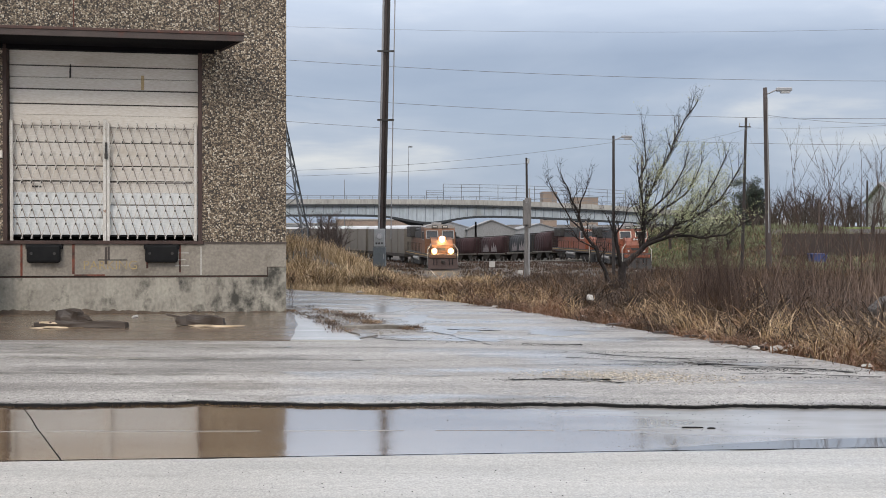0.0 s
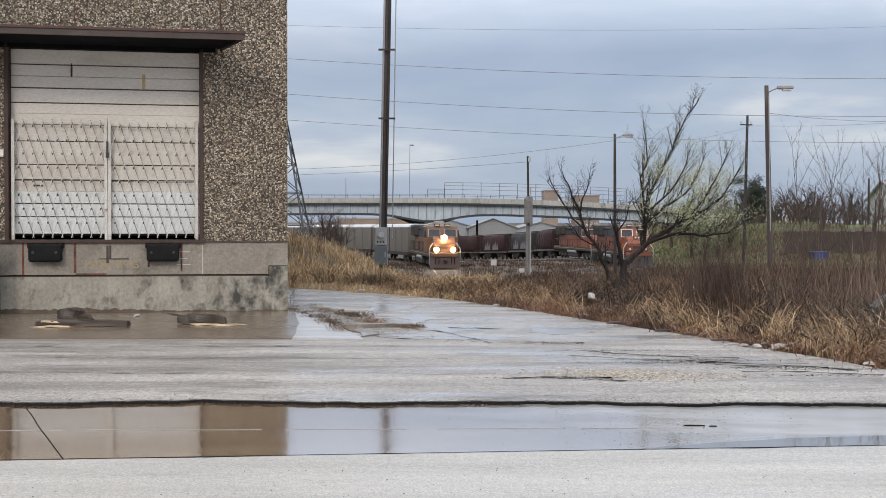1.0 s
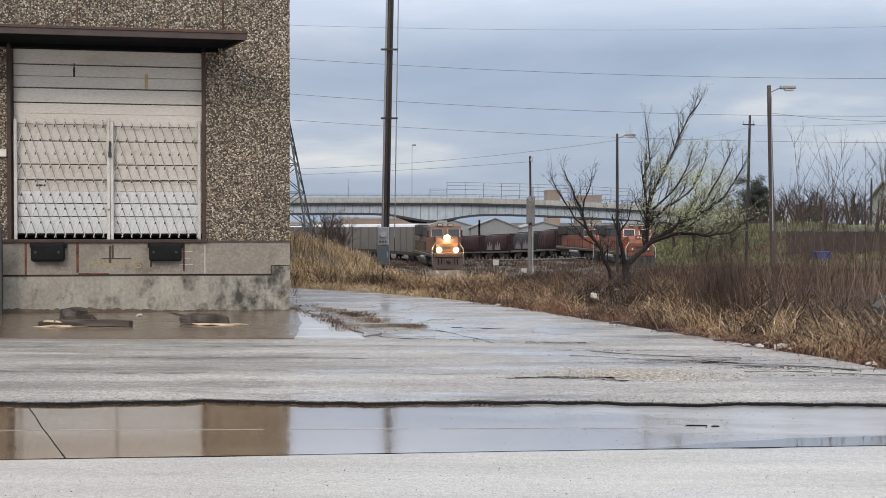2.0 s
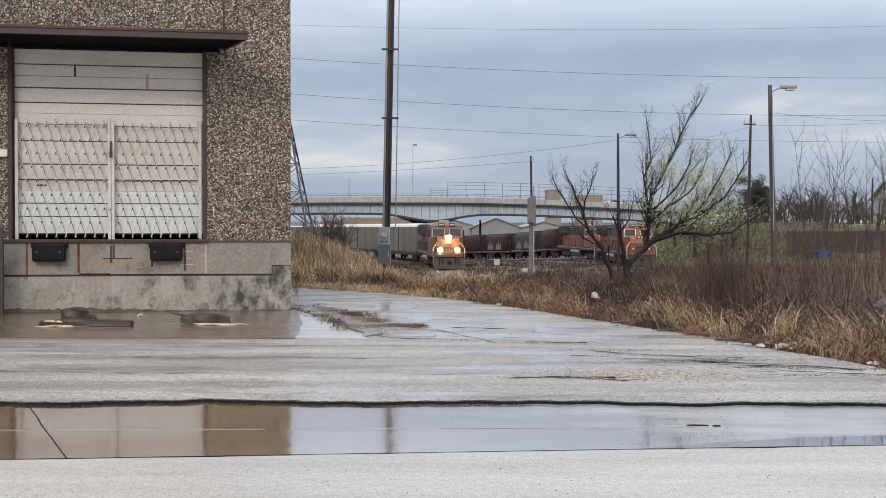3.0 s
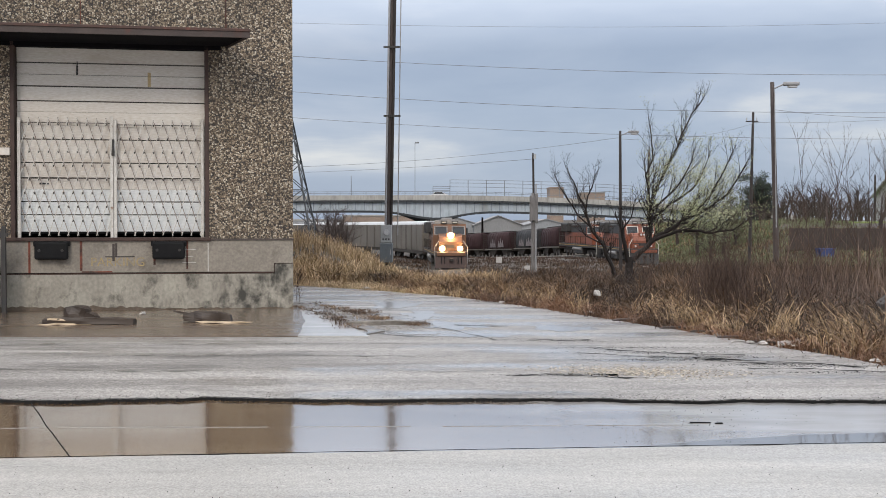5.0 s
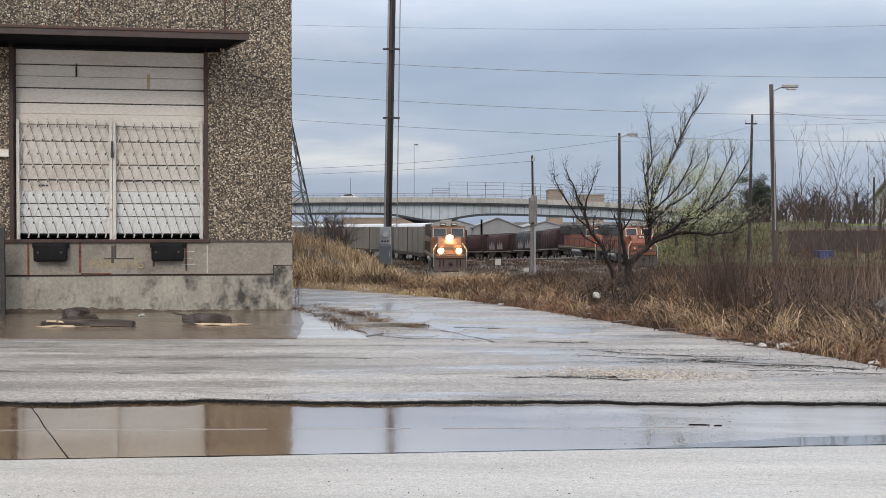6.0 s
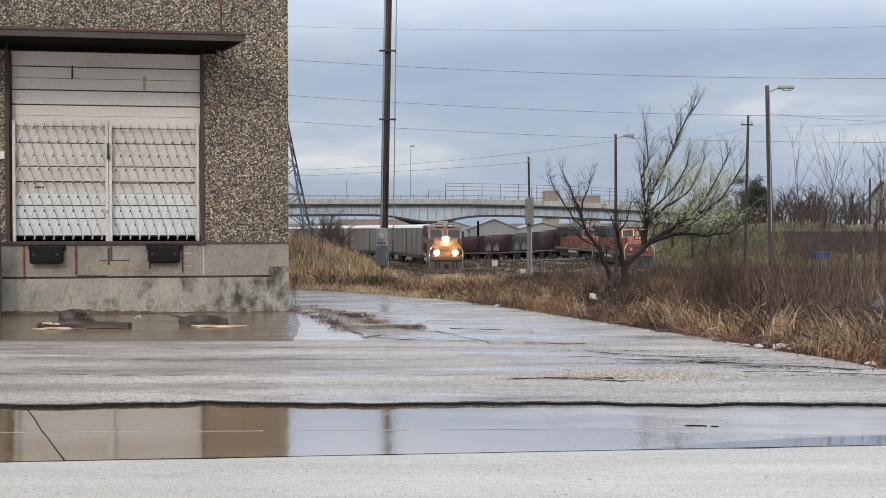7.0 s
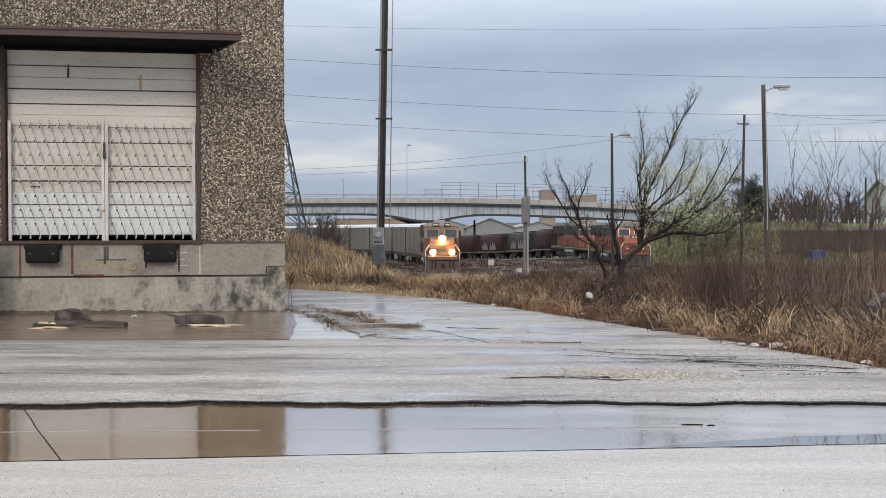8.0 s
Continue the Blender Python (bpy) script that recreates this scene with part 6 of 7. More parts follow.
hh = np.repeat(rng.uniform(0.3, 0.7, len(brown)) * np.where(brown[:, 0] < 0.2 * brown[:, 1], 0.55, 1.0), 26) * rng.uniform(0.6, 1.1, len(xy))
blades("field_grass", np.column_stack([xy, heights_at(xy) - 0.03]), hh, 0.5, rng.uniform(0.009, 0.02, len(xy)), M_GRASS, "brown winter field grass by the railway")
# weeds along the tracks
n = 5200
yy = rng.uniform(52, 125, n)
xx = rng.uniform(-0.3, 0.32, n) * yy
ok = (np.abs(xx - 0.6) > 1.7) | (yy > 125)
c = np.column_stack([xx, yy])[ok]
xy = clumps(c, 9, 0.3)
blades("trackside_weeds", np.column_stack([xy, heights_at(xy) - 0.02]), np.repeat(rng.uniform(0.15, 0.55, len(c)), 9) * rng.uniform(0.6, 1.1, len(xy)), 0.5, rng.uniform(0.02, 0.05, len(xy)), M_GRASS, "low brown weeds along the railway")
n = 2600
yy = rng.uniform(118, 245, n)
xx = rng.uniform(-0.16, 0.2, n) * yy
c = np.column_stack([xx, yy])
xy = clumps(c, 8, 0.5)
zz = heights_at(xy)
zz[xy[:, 1] > 150] -= 0.3
blades("far_weeds", np.column_stack([xy, zz - 0.02]), np.repeat(rng.uniform(0.15, 0.45, n), 8) * rng.uniform(0.6, 1.1, len(xy)), 0.4, rng.uniform(0.06, 0.13, len(xy)), M_STEM, "dark weeds between the far tracks")
# brush over the far bank
n = 2600
yy = rng.uniform(98, 140, n)
xx = 26 + 24 * rng.uniform(0, 1, n) ** 1.2
c = np.column_stack([xx, yy])
for sel, m_, lab in ((slice(0, 450), M_STEM, "leafless brown brush on the far bank"), (slice(1400, n), M_HAZE, "dull green brush on the far bank")):
    xy = clumps(c[sel], 12, 0.45)
    hh = np.repeat(rng.uniform(0.3, 1.0, len(c[sel])), 12) * rng.uniform(0.5, 1.1, len(xy))
    blades("bank_brush", np.column_stack([xy, heights_at(xy) - 0.05]), hh, 0.35, rng.uniform(0.03, 0.07, len(xy)), m_, lab, "brush")
# tufts on the muddy wedge
def mat_line(pts, n, width):
    """Points scattered along a bent line."""
    p = np.array(pts, float)
    t = rng.uniform(0, len(p) - 1, n)
    i = np.minimum(t.astype(int), len(p) - 2)
    return p[i] + (p[i + 1] - p[i]) * (t - i)[:, None] + rng.normal(0, 1, (n, 2)) * width


c = np.concatenate([mat_line([(-2.2, 16.15), (-1.75, 15.1), (-1.35, 13.9), (-1.05, 12.9)], 34, 0.05),
                    mat_line([(-2.15, 17.0), (-1.7, 16.2), (-1.35, 15.5), (-1.0, 14.8)], 42, 0.09),
                    mat_line([(-1.0, 14.5), (-0.75, 14.0)], 18, 0.08), mat_line([(-0.36, 13.5), (-0.30, 13.2)], 14, 0.05)])
xy = clumps(c, 18, 0.07)
for sel, m_ in ((slice(0, None, 2), M_TUSSOCK), (slice(1, None, 2), M_GRASS)):
    blades("wedge_grass", np.column_stack([xy[sel], np.full(len(xy[sel]), 0.022)]), rng.uniform(0.03, 0.09, len(xy[sel])), 2.0, rng.uniform(0.004, 0.008, len(xy[sel])), m_, "flattened dead grass mat beside the apron", droop=0.6)
# green slope beyond the parked locomotives
n = 5200
yy = rng.uniform(124, 212, n)
xx = yy * rng.uniform(0.195, 0.31, n)
c = np.column_stack([xx, yy])
for sel, m_, lab in ((slice(0, 3600), M_SLOPE, "fresh green grass on the overpass slope"), (slice(3600, n), M_TUSSOCK, "tan dead grass on the overpass slope")):
    xy = clumps(c[sel], 8, 0.6)
    blades("slope_grass", np.column_stack([xy, heights_at(xy) - 0.05]), rng.uniform(0.2, 0.6, len(xy)), 0.7, rng.uniform(0.06, 0.14, len(xy)), m_, lab)
# bank on the far side
n = 5000
yy = rng.uniform(100, 127, n)
xx = rng.uniform(27, 75, n)
c = np.column_stack([xx, yy])
for sel, m_, lab in ((slice(0, 1900), M_TUSSOCK, "tan dead grass on the far bank"), (slice(1900, 3600), M_GRASS, "brown grass and weeds on the far bank"), (slice(3600, n), M_HAZE, "dull green grass on the far bank")):
    xy = clumps(c[sel], 6, 0.5)
    blades("bank_grass", np.column_stack([xy, heights_at(xy) - 0.05]), rng.uniform(0.25, 0.7, len(xy)), 0.7, rng.uniform(0.03, 0.08, len(xy)), m_, lab)


def branchy(verts, faces, base, direction, length, radius, depth, tips, kids=(6, 5, 4), lift=0.25, wander=0.35, sides=4, shrink=0.55, fan=0.8):
    """A bent limb with limbs of its own; collects the tips."""
    d = Vector(direction).normalized()
    pts, radii = [Vector(base)], [radius]
    n = 5 if depth == len(kids) else 3
    p = Vector(base)
    for i in range(n):
        d = (d + Vector((random.gauss(0, wander), random.gauss(0, wander), random.gauss(0, wander) + lift)) * 0.4).normalized()
        p = p + d * length / n
        pts.append(p.copy())
        radii.append(radius * (1 - 0.8 * (i + 1) / n))
    tube(verts, faces, pts, radii, sides if depth > 1 else 3)
    tips.append(p.copy())
    if depth == 0:
        return
    m = kids[len(kids) - depth]
    for j in range(m):
        t = 0.25 + 0.75 * (j + random.random()) / m
        i = min(n - 1, int(t * n))
        q = pts[i].lerp(pts[i + 1], t * n - i)
        a = random.uniform(0, 2 * math.pi)
        side = Vector((math.cos(a), math.sin(a), random.uniform(-0.2, 0.6)))
        out = (d * 0.55 + side * fan).normalized()
        branchy(verts, faces, q, out, length * shrink * random.uniform(0.6, 1.15) * (1.1 - 0.45 * t), radius * (1 - 0.75 * t) * 0.62 + 0.001, depth - 1, tips, kids, lift, wander, sides, shrink, fan)


def leaf_quads(points, size, spread, per):
    verts, faces = [], []
    for p in points:
        for _ in range(per):
            q = Vector(p) + Vector((random.gauss(0, spread), random.gauss(0, spread), random.gauss(0, spread)))
            u = Vector((random.gauss(0, 1), random.gauss(0, 1), random.gauss(0, 1))).normalized()
            w = u.orthogonal().normalized()
            s = size * random.uniform(0.6, 1.3)
            b = len(verts)
            verts += [tuple(q - u * s), tuple(q + w * s * 0.45), tuple(q + u * s), tuple(q - w * s * 0.45)]
            faces.append((b, b + 1, b + 2, b + 3))
    return verts, faces


# the leaning tree beside the drive
random.seed(11)
TX, TY = 3.8, 22.0
tree = thing("tree", Matrix.Translation((TX, TY, ground_z(TX, TY) - 0.1)), "crooked dark tree with bare boughs and first leaves", "tree")
tv, tf, tips = [], [], []
tube(tv, tf, [(0.05, 0, 0), (0.03, 0, 0.12), (0.02, 0, 0.35), (0.03, 0, 0.6), (0.05, 0, 0.78)], [0.135, 0.105, 0.085, 0.08, 0.065], 10)
# each bough: its bends as (x, depth, height), its radius, leafy or not
BOUGHS = ((((-0.02, 0, 0.12), (-0.24, 0.05, 0.42), (-0.46, 0.12, 0.98), (-0.70, 0.2, 1.32), (-0.84, 0.22, 1.78), (-1.05, 0.2, 2.2), (-1.22, 0.2, 2.62)), 0.048, 0),
          (((-0.84, 0.22, 1.75), (-0.78, 0.1, 2.1), (-0.64, 0.0, 2.5)), 0.017, 0),
          (((-0.74, 0.2, 1.4), (-1.05, 0.35, 1.72), (-1.3, 0.4, 2.15), (-1.48, 0.45, 2.5)), 0.018, 0),
          (((-0.5, 0.12, 1.05), (-0.85, -0.2, 1.2), (-1.2, -0.4, 1.55)), 0.016, 0),
          (((0.02, 0, 0.6), (-0.06, -0.1, 1.0), (-0.17, -0.15, 1.35), (-0.28, -0.2, 1.7)), 0.05, 0),
          (((-0.17, -0.15, 1.3), (0.0, -0.3, 1.6), (0.12, -0.35, 1.95)), 0.018, 0),
          (((0.04, 0, 0.7), (0.3, 0.08, 0.9), (0.47, 0.12, 1.12), (0.48, 0.15, 1.6), (0.52, 0.2, 1.98), (0.76, 0.25, 2.4), (1.06, 0.25, 3.05), (1.28, 0.28, 3.55), (1.64, 0.3, 4.12)), 0.052, 1),
          (((0.5, 0.2, 1.9), (0.40, 0.1, 2.45), (0.53, 0.1, 2.95), (0.42, 0.05, 3.65)), 0.022, 1),
          (((0.1, 0, 0.7), (0.48, -0.1, 1.08), (1.05, -0.2, 1.48), (1.58, -0.25, 1.78), (1.98, -0.25, 2.1), (2.4, -0.3, 2.78)), 0.056, 1),
          (((0.52, -0.1, 1.12), (0.95, -0.4, 1.3), (1.5, -0.5, 1.30), (2.0, -0.55, 1.36), (2.6, -0.6, 1.76)), 0.036, 1),
          (((0.52, 0.15, 1.55), (1.06, 0.4, 1.96), (1.5, 0.5, 2.26), (1.88, 0.6, 3.0)), 0.03, 1),
          (((0.6, 0.2, 1.8), (1.12, 0.0, 2.36), (1.38, -0.1, 3.05)), 0.022, 1),
          (((1.3, -0.22, 1.62), (1.7, -0.4, 2.2), (2.1, -0.5, 3.05)), 0.022, 1),
          (((1.0, -0.2, 1.45), (1.6, 0.2, 1.6), (2.3, 0.4, 2.2)), 0.02, 1))
LEAFY = []
for bends, r, leafy in BOUGHS:
    bends = [Vector(v) for v in bends]
    pts, radii = [], []
    seg = len(bends) - 1
    for i in range(seg * 4 + 1):
        k, u = min(seg - 1, i // 4), (i - 4 * min(seg - 1, i // 4)) / 4
        p0, p1, p2, p3 = bends[max(0, k - 1)], bends[k], bends[k + 1], bends[min(seg, k + 2)]
        p = 0.5 * (2 * p1 + (p2 - p0) * u + (2 * p0 - 5 * p1 + 4 * p2 - p3) * u * u + (3 * p1 - p0 - 3 * p2 + p3) * u ** 3)
        p += Vector((noise.noise(p * 4.1), noise.noise(p * 4.1 + Vector((5, 1, 2))), noise.noise(p * 4.1 + Vector((9, 4, 7))))) * 0.05 * min(1, i / 4)
        pts.append(p)
        radii.append(r * (1 - 0.9 * i / (seg * 4)) + 0.0035)
    tube(tv, tf, pts, radii, 7)
    got = []
    m = (7 if leafy else 3) * seg
    for j in range(m):
        t = 0.2 + 0.8 * (j + random.random() * 0.9) / m
        i = min(len(pts) - 2, int(t * (len(pts) - 1)))
        d = (pts[i + 1] - pts[i]).normalized()
        g = random.uniform(0, 2 * math.pi)
        out = d * 0.75 + Vector((math.cos(g) * 0.6 + (0.2 if leafy else 0), math.sin(g) * 0.6, random.uniform(0.0, 0.85)))
        branchy(tv, tf, pts[i], out, random.uniform(0.35, 0.85) * (1.15 - 0.4 * t), radii[i] * 0.3 + 0.0028, 2, got, (5, 3), 0.3, 0.3, 4, 0.5)
    tips += got
    if leafy:
        # the leaves are thickest in the middle of the crown
        LEAFY += [p for p in got if random.random() < 1.3 * math.exp(-((p.x - 1.3) / 0.9) ** 2 - ((p.z - 2.2) / 0.8) ** 2) + 0.03]
mesh_of("trunk", tv, tf, M_BARK, tree, smooth=True)
lv, lf = leaf_quads(LEAFY, 0.019, 0.06, 4)
crown = mesh_of("crown", lv, lf, M_LEAF, tree)
crown["label"] = "sparse pale green spring leaves"


def sapling(x, y, hgt, name, label, stems=3, seed=1, kids=(12, 5)):
    random.seed(seed)
    s = thing(name, Matrix.Translation((x, y, ground_z(x, y) - 0.05)), label, "shrub", "roadside saplings")
    for _ in range(stems):
        v, f, tp = [], [], []
        d = Vector((random.gauss(0, 0.16), random.gauss(0, 0.16), 1))
        branchy(v, f, (random.gauss(0, 0.1), random.gauss(0, 0.1), 0), d, hgt * random.uniform(0.7, 1.05), 0.0055 * hgt / 2 + 0.0025, 2, tp, kids, 0.3, 0.2, 4, 0.32, 0.42)
        mesh_of("stem", v, f, M_STEM, s)
    return s


for i, (x, y, hgt, st) in enumerate(((5.2, 14.6, 2.6, 3), (5.95, 14.9, 2.6, 3), (6.5, 15.6, 2.7, 4), (4.75, 15.6, 1.9, 2), (4.1, 16.4, 1.6, 2), (3.75, 14.4, 1.45, 9), (4.4, 13.6, 1.4, 5), (7.2, 16.5, 2.8, 2), (5.6, 17.5, 2.1, 2), (3.0, 16.2, 1.3, 4), (-2.35, 17.6, 0.75, 2), (2.2, 18.6, 1.0, 3), (5.7, 12.2, 1.9, 2), (4.9, 13.4, 1.7, 2), (6.9, 14.2, 2.5, 3), (4.3, 12.3, 1.1, 3))):
    sapling(x, y, hgt, "sapling", "thin leafless brown sapling among the dry grass", st, 40 + i)

# far trees, built in a few kinds and set out in rows
def far_tree(name, seed, hgt, material, label, leafy=None):
    random.seed(seed)
    t = thing(name, Matrix.Translation((0, -400, -3)), label, "tree", "far trees")
    v, f, tp = [], [], []
    for k in range(2):
        branchy(v, f, (0.2 * k, 0, 0), (random.gauss(0, 0.12), random.gauss(0, 0.1), 1), hgt * (1 - 0.2 * k), hgt * 0.03, 3, tp, (10, 6, 3), 0.12, 0.3, 4, 0.46)
    mesh_of("trunk", v, f, material, t)
    if leafy:
        lv, lf = leaf_quads(tp, 0.14, 0.3, leafy[1])
        mesh_of("crown", lv, lf, leafy[0], t)
    return t


FT = [far_tree("bare_tree", 3 + k, 6.5, M_FARTWIG, "bare grey-brown tree on the far bank") for k in range(3)]
WILLOW = far_tree("budding_tree", 21, 6.0, M_FARTWIG, "far tree hazed with yellow-green buds", (M_HAZE, 3))
PINE = far_tree("evergreen_tree", 31, 7.6, M_PINE, "dark evergreen tree on the far bank", (M_PINE, 14))
random.seed(5)
spots = [(43.5 + 2.6 * i + random.uniform(-0.8, 0.8), 150 + random.uniform(-5, 8)) for i in range(13)] + [(41 + 1.5 * i + random.uniform(-1, 1), 158 + random.uniform(-6, 14)) for i in range(24)] + [(43 + 0.55 * i + random.uniform(-0.6, 0.6), 143 + random.uniform(-3, 5)) for i in range(44)]
spots += [(-11.2, 124), (-12.2, 126), (-13.0, 124), (-12.6, 131), (-13.8, 128), (-11.6, 129), (-14.4, 125), (-12.0, 122), (-14.5, 132), (-12.5, 128), (-16.8, 136), (-20, 150), (-23, 145), (-11, 160), (30, 178), (42, 204), (46, 202), (49, 206), (40, 198), (51, 200), (44, 190), (33, 150), (36, 160), (27, 170), (46, 128), (52, 127), (58, 130)]
spots += [(45 + 0.62 * i + random.uniform(-0.8, 0.8), 151 + random.uniform(-2, 8)) for i in range(34)]
spots = [p for p in spots if not (p[0] > 60 and p[1] > 130)]
for i, (x, y) in enumerate(spots):
    src = FT[i % 3]
    sc = (random.uniform(0.35, 0.6) if 139 < y < 149 and x > 35 else random.uniform(0.6, 0.95)) if not (x < 0 and 121 < y < 137) else random.uniform(0.8, 1.02)
    o = copy_thing(src, pose(x, y, ground_z(x, y) - 0.2, 0, 0, random.uniform(0, 360)))
    o.scale = (sc, sc, sc)
for i, (x, y, sc) in enumerate(((29.5, 118, 0.8), (32.0, 122, 0.85), (34.5, 126, 0.9), (30.5, 128, 0.95))):
    o = copy_thing(WILLOW, pose(x, y, ground_z(x, y) - 0.2, 0, 0, 70 * i))
    o.scale = (sc, sc, sc)
for i, (x, y, sc) in enumerate(((43.2, 148, 0.86), (45.0, 149, 0.68))):
    o = copy_thing(PINE, pose(x, y, ground_z(x, y) - 0.2, 0, 0, 130 * i))
    o.scale = (sc, sc, sc)
for src in (*FT, WILLOW, PINE):
    for ch in list(src.children):
        bpy.data.objects.remove(ch)
    bpy.data.objects.remove(src)

# ---- timber, litter and stones ----
def plank(parent, name, m, l, w, h, material, jag=0.02, taper=0.25):
    bm = bmesh.new()
    box(bm, -l / 2, -w / 2, 0, l / 2, w / 2, h)
    bmesh.ops.subdivide_edges(bm, edges=bm.edges[:], cuts=4, use_grid_fill=True)
    for v in bm.verts:
        k = 1 - taper * abs(2 * v.co.x / l) ** 3
        v.co.y, v.co.z = v.co.y * k + taper * 0.03 * math.sin(v.co.x * 9), v.co.z * k
        v.co += Vector((noise.noise(v.co * 9), noise.noise(v.co * 9 + Vector((4, 4, 4))), 0.5 * noise.noise(v.co * 9 + Vector((8, 1, 3))))) * jag
    ob = part(name, bm, material, parent)
    ob.matrix_basis = m
    return ob


SLAB_Z = 0.021
d1 = thing("broken_timber", pose(-4.6, 13.4, SLAB_Z, 0, 0, 1), "split wet railway timber lying on the apron", "timber", "broken timbers")
plank(d1, "beam", pose(0.15, 0, 0.0, 0, 0, -2), 1.15, 0.14, 0.085, M_WOOD, 0.03)
plank(d1, "splinter", pose(-0.12, -0.085, 0.0, 0, 0, 3), 0.66, 0.045, 0.026, M_SPLINTER, 0.05, 0.85)
plank(d1, "splinter", pose(-0.22, -0.03, 0.05, 0, 0, -14), 0.26, 0.05, 0.03, M_SPLINTER, 0.03)
d2 = thing("broken_timber", pose(-4.86, 14.2, SLAB_Z, 0, 0, -14), "short dark timber block lying on the apron", "timber", "broken timbers")
plank(d2, "beam", pose(0, 0, 0, 0, 0, 0), 0.34, 0.2, 0.17, M_WOOD, 0.04)
plank(d2, "splinter", pose(0.2, 0.0, 0.0, 0, 12, -20), 0.28, 0.1, 0.09, M_WOOD, 0.03)
d3 = thing("broken_timber", pose(-2.9, 13.6, SLAB_Z, 0, 0, -4), "split timber with pale torn face on the apron", "timber", "broken timbers")
plank(d3, "beam", pose(-0.12, 0.12, 0.0, 0, 2, -3), 0.6, 0.16, 0.13, M_WOOD, 0.035)
plank(d3, "splinter", pose(0.1, -0.05, 0.0, 0, 0, -3), 0.75, 0.045, 0.028, M_SPLINTER, 0.05, 0.85)
plank(d3, "splinter", pose(-0.35, 0.1, 0.08, 0, 14, 12), 0.45, 0.03, 0.03, M_WOOD, 0.02)
stick = thing("stick", pose(1.68, 6.83, -0.012, 0, 0, -6), "short dark stick lying on wet gutter", "stick")
plank(stick, "twig", pose(-0.03, 0, 0), 0.13, 0.011, 0.008, M_CRACK, 0.005)
plank(stick, "twig", pose(0.085, -0.012, 0, 0, 0, 7), 0.05, 0.011, 0.008, M_CRACK, 0.004)


def lump(name, x, y, z, s, material, label, category, group, seed, flat=0.5):
    bm = bmesh.new()
    bmesh.ops.create_icosphere(bm, subdivisions=2, radius=1.0)
    for v in bm.verts:
        k = 1 + 0.5 * noise.noise(v.co * 1.3 + Vector((seed, 0, 0))) + 0.45 * noise.noise(v.co * 3.7 + Vector((seed, 3, 0)))
        v.co = Vector((v.co.x * s * k * 1.3, v.co.y * s * k, max(-0.3, v.co.z) * s * k * flat))
    ob = part(name, bm, material)
    ob.matrix_basis = pose(x, y, z + s * flat * 0.25, 0, 0, seed * 50)
    return tagged(ob, label, category, group)


random.seed(9)
for i in range(18):
    t = random.random()
    j = random.choice((1, 2, 2, 3, 3, 3, 4, 5))
    (x0, y0), (x1, y1) = ROAD_EDGE[j], ROAD_EDGE[j + 1]
    x, y = x0 + (x1 - x0) * t, y0 + (y1 - y0) * t
    x += random.uniform(-0.05, 0.25)
    lump("rubble", x, y, 0.0, random.uniform(0.02, 0.05), random.choice((M_STONE, M_SOIL, M_SOIL)), "lump of broken concrete at the drive edge", "rubble", "rubble at the drive edge", i * 1.3)
for i, (x, y, s) in enumerate(((3.55, 11.1, 0.075), (3.72, 11.25, 0.07), (3.35, 11.15, 0.05), (3.85, 11.5, 0.09), (3.25, 11.3, 0.04), (3.62, 11.0, 0.035), (-1.5, 21.0, 0.07), (0.95, 17.2, 0.05), (3.95, 9.75, 0.04), (2.1, 15.2, 0.06))):
    lump("litter", x, y, 0.02, s, M_TRASH, "crumpled white plastic litter at the drive edge", "litter", "litter at the drive edge", 30 + i * 2.1, 0.45)
bag = lump("plastic_bag", 2.35, 16.3, 0.2, 0.055, M_TRASH, "white plastic bag caught in the dry grass", "litter", "", 77, 1.3)
for i, (x, y, l, a) in enumerate(((2.85, 13.0, 0.45, 10), (3.05, 12.5, 0.35, -15), (2.4, 14.1, 0.4, 25), (3.3, 11.9, 0.5, 5), (3.45, 11.35, 0.4, -30))):
    b = thing("scrap_board", pose(x, y, 0.011, 0, 0, a), "grey weathered scrap board at the drive edge", "board", "scrap boards")
    plank(b, "board", pose(0, 0, 0), l, 0.12, 0.025, M_POLEWOOD, 0.02, 0.5)
curb = thing("kerb_stub", pose(-0.80, 13.45, 0.010, 0, 0, 6), "broken concrete kerb stub in the muddy strip", "kerb")
plank(curb, "block", pose(0, 0, 0), 0.8, 0.14, 0.05, M_STONE, 0.025, 0.3)
random.seed(23)
for i in range(9):
    b = thing("scrap_board", pose(3.3 + random.uniform(-0.3, 0.75), 11.35 + random.uniform(-0.3, 0.35), 0.012, 0, random.uniform(-6, 6), random.uniform(-40, 40)), "torn pale scrap at the drive edge", "board", "scrap boards")
    plank(b, "sheet", pose(0, 0, 0), random.uniform(0.1, 0.3), random.uniform(0.03, 0.09), 0.012 + 0.03 * random.random(), random.choice((M_TRASH, M_STONE, M_TRASH, M_WOOD)), 0.03, 0.6)
wall_blk = thing("concrete_block", pose(5.35, 12.2, -0.1, 0, 0, -12), "dark wet concrete block half hidden by grass", "block")
plank(wall_blk, "block", pose(0, 0, 0), 0.7, 0.5, 0.62, M_DARKBLOCK, 0.02)
can = lump("crushed_cup", -4.2, 14.95, SLAB_Z, 0.04, M_TRASH, "crushed pale cup on the wet apron", "litter", "", 5, 0.7)


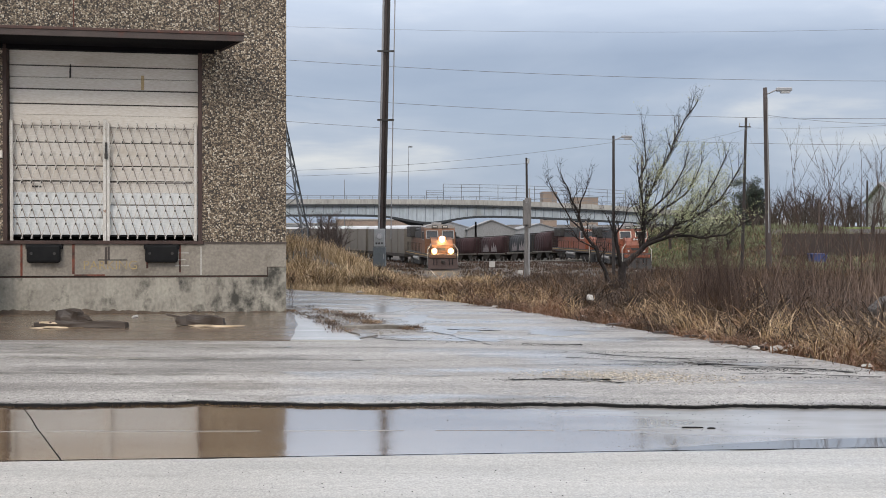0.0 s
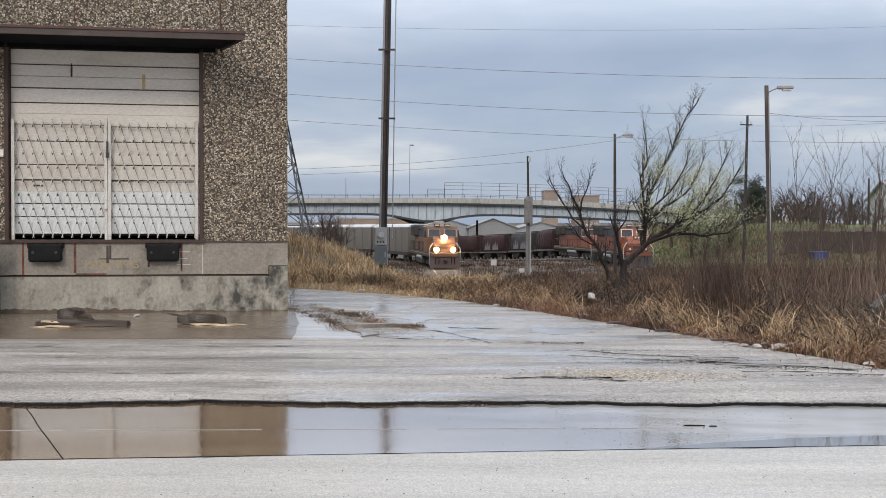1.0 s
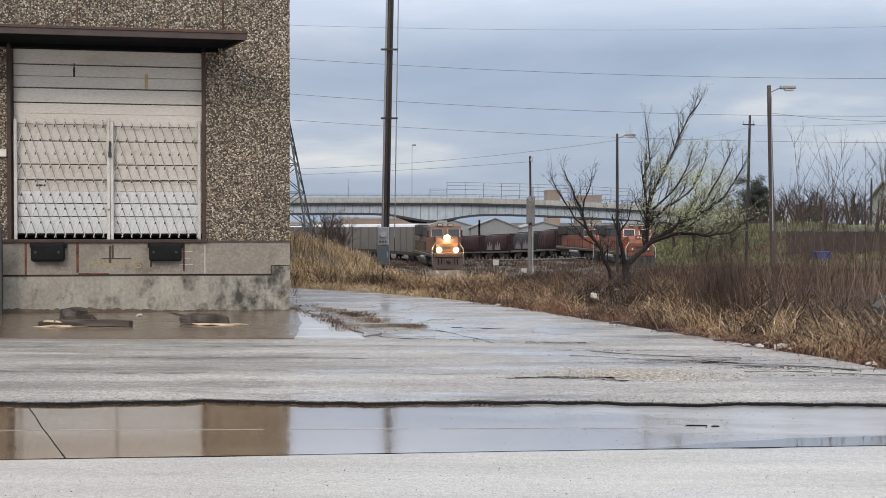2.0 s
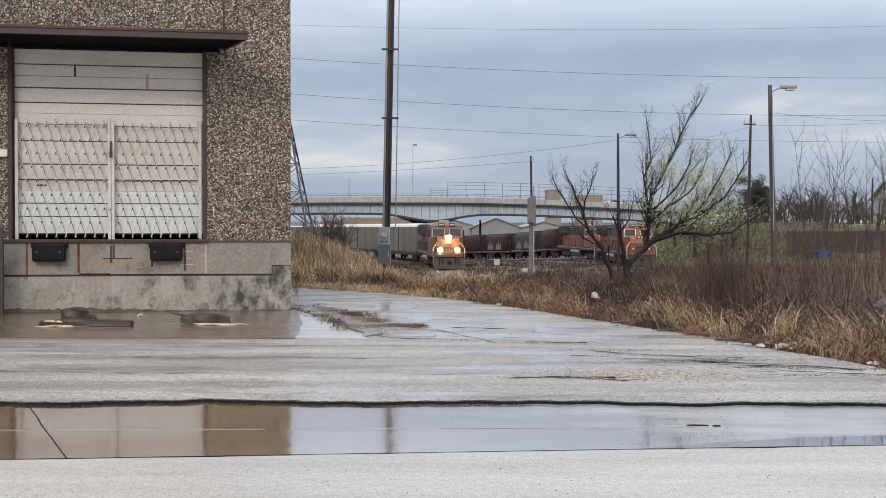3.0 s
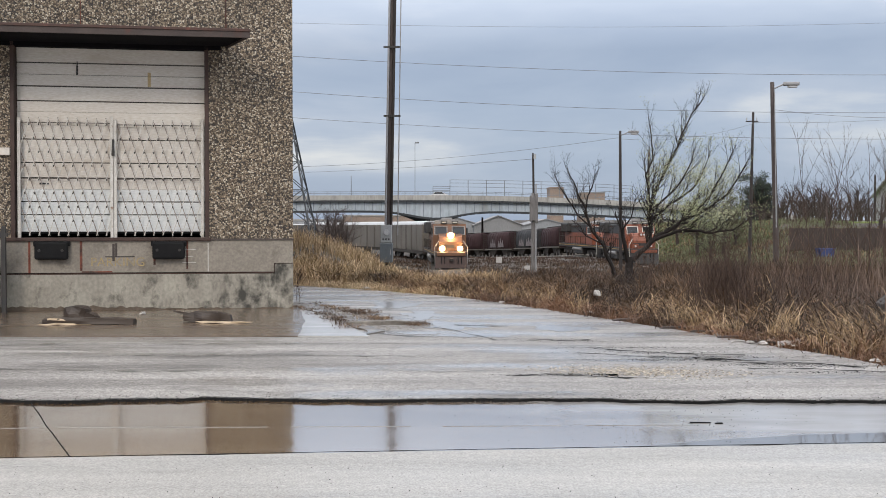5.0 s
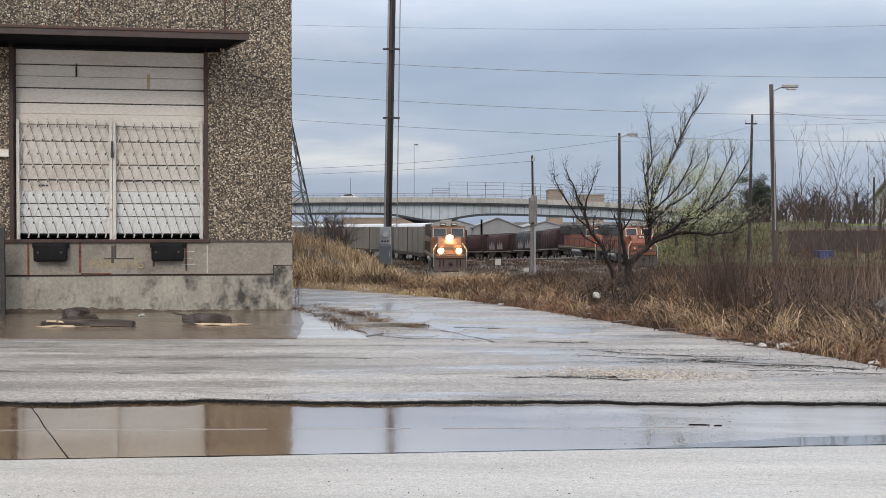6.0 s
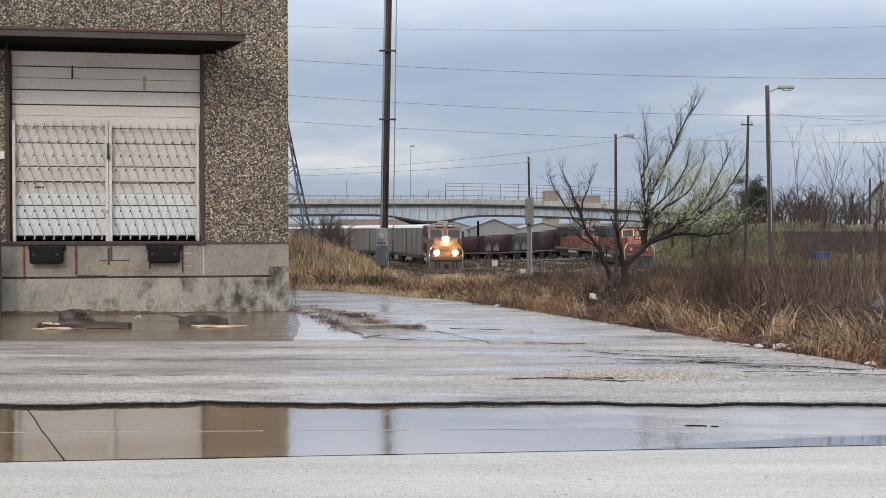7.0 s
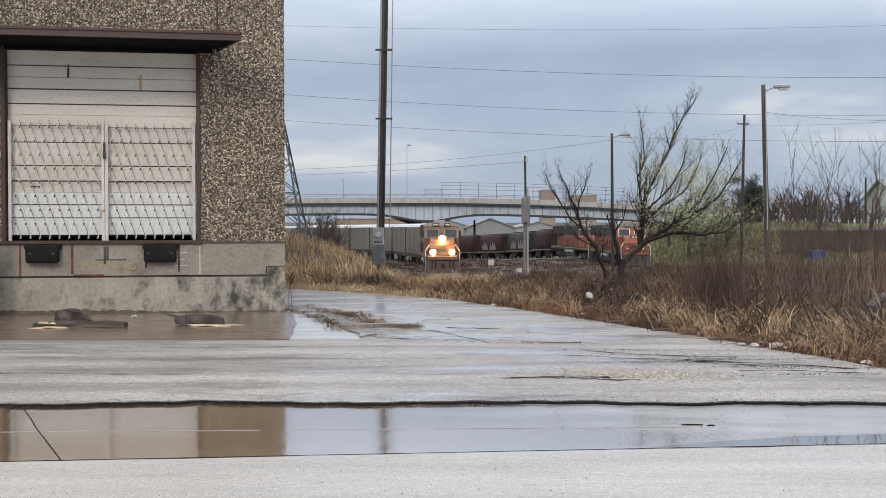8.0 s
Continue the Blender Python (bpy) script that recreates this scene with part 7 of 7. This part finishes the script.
def grit(name, n, sample, size, top, material, label):
    """Loose stones as one object."""
    verts, faces = [], []
    for _ in range(n):
        x, y = sample()
        s = size * random.uniform(0.5, 1.5)
        b = len(verts)
        a0 = random.uniform(0, 6.28)
        for k in range(5):
            a = a0 + k * 1.2566
            verts.append((x + s * math.cos(a) * random.uniform(0.7, 1.2), y + s * math.sin(a) * random.uniform(0.7, 1.2), top - 0.001))
        verts.append((x, y, top + s * random.uniform(0.5, 0.9)))
        faces += [(b + k, b + (k + 1) % 5, b + 5) for k in range(5)]
    return tagged(mesh_of(name, verts, faces, material, kind="stuff"), label, "gravel")


grit("loose_gravel", 1500, lambda: (lambda x: (x, 9.36 - 0.16 * x + random.gauss(0, 0.19)))(random.gauss(1.65, 0.42)), 0.0085, 0.010, M_PALESTONE, "loose pale gravel on the worn asphalt")
for gx, gy, sx, sy, k in ((2.3, 9.9, 0.5, 0.05, 500), (3.0, 9.55, 0.4, 0.04, 400), (3.2, 9.05, 0.5, 0.04, 300), (2.0, 10.9, 0.5, 0.05, 400), (2.6, 10.1, 0.45, 0.1, 500), (2.1, 10.5, 0.5, 0.06, 350), (1.15, 11.6, 0.3, 0.1, 450), (1.0, 8.9, 0.35, 0.04, 300), (3.3, 9.45, 0.35, 0.08, 300), (0.4, 11.9, 0.25, 0.15, 300)):
    grit("dark_grit", k, lambda: (random.gauss(gx, sx), random.gauss(gy, sy)), 0.0055, 0.010, M_CRACK, "dark loosened stones in a worn hollow")
grit("verge_gravel", 900, lambda: (lambda y: (-0.9 - (y - 12.6) * 0.33 + random.gauss(0.28, 0.22), y))(random.uniform(12.7, 16.6)), 0.011, 0.012, M_STONE, "loose broken stones on the muddy strip")
grit("gutter_grit", 420, lambda: (random.gauss(1.35, 0.5), random.uniform(6.2, 7.4)), 0.0042, -0.012, M_BLACK, "dark grit specks on the wet gutter")
grit("asphalt_grit", 2600, lambda: (random.uniform(-4.5, 4), random.uniform(7.7, 11.9)), 0.0045, 0.010, M_STONE, "loose grit over the asphalt")
grit("edge_grit", 700, lambda: (lambda x: (x, asphalt_y(x) + abs(random.gauss(0.03, 0.12))))(random.uniform(-4, 4.5)), 0.005, 0.010, M_CRACK, "dark loosened asphalt grit along the edge")
grit("slab_grit", 200, lambda: (random.uniform(-2.8, 2.8), random.uniform(4.6, 5.6)), 0.004, 0.0, M_CRACK, "dark grit specks on the pale slab")


def motions():
    for car, back in TRAIN:
        walk(car, [(t, main_pose(1.0 - 1.63 * t + back)) for t in range(9)])
    walk(BRIDGE_CAR, [(t / 2, bridge_car_pose(t / 2)) for t in range(17)])


motions()
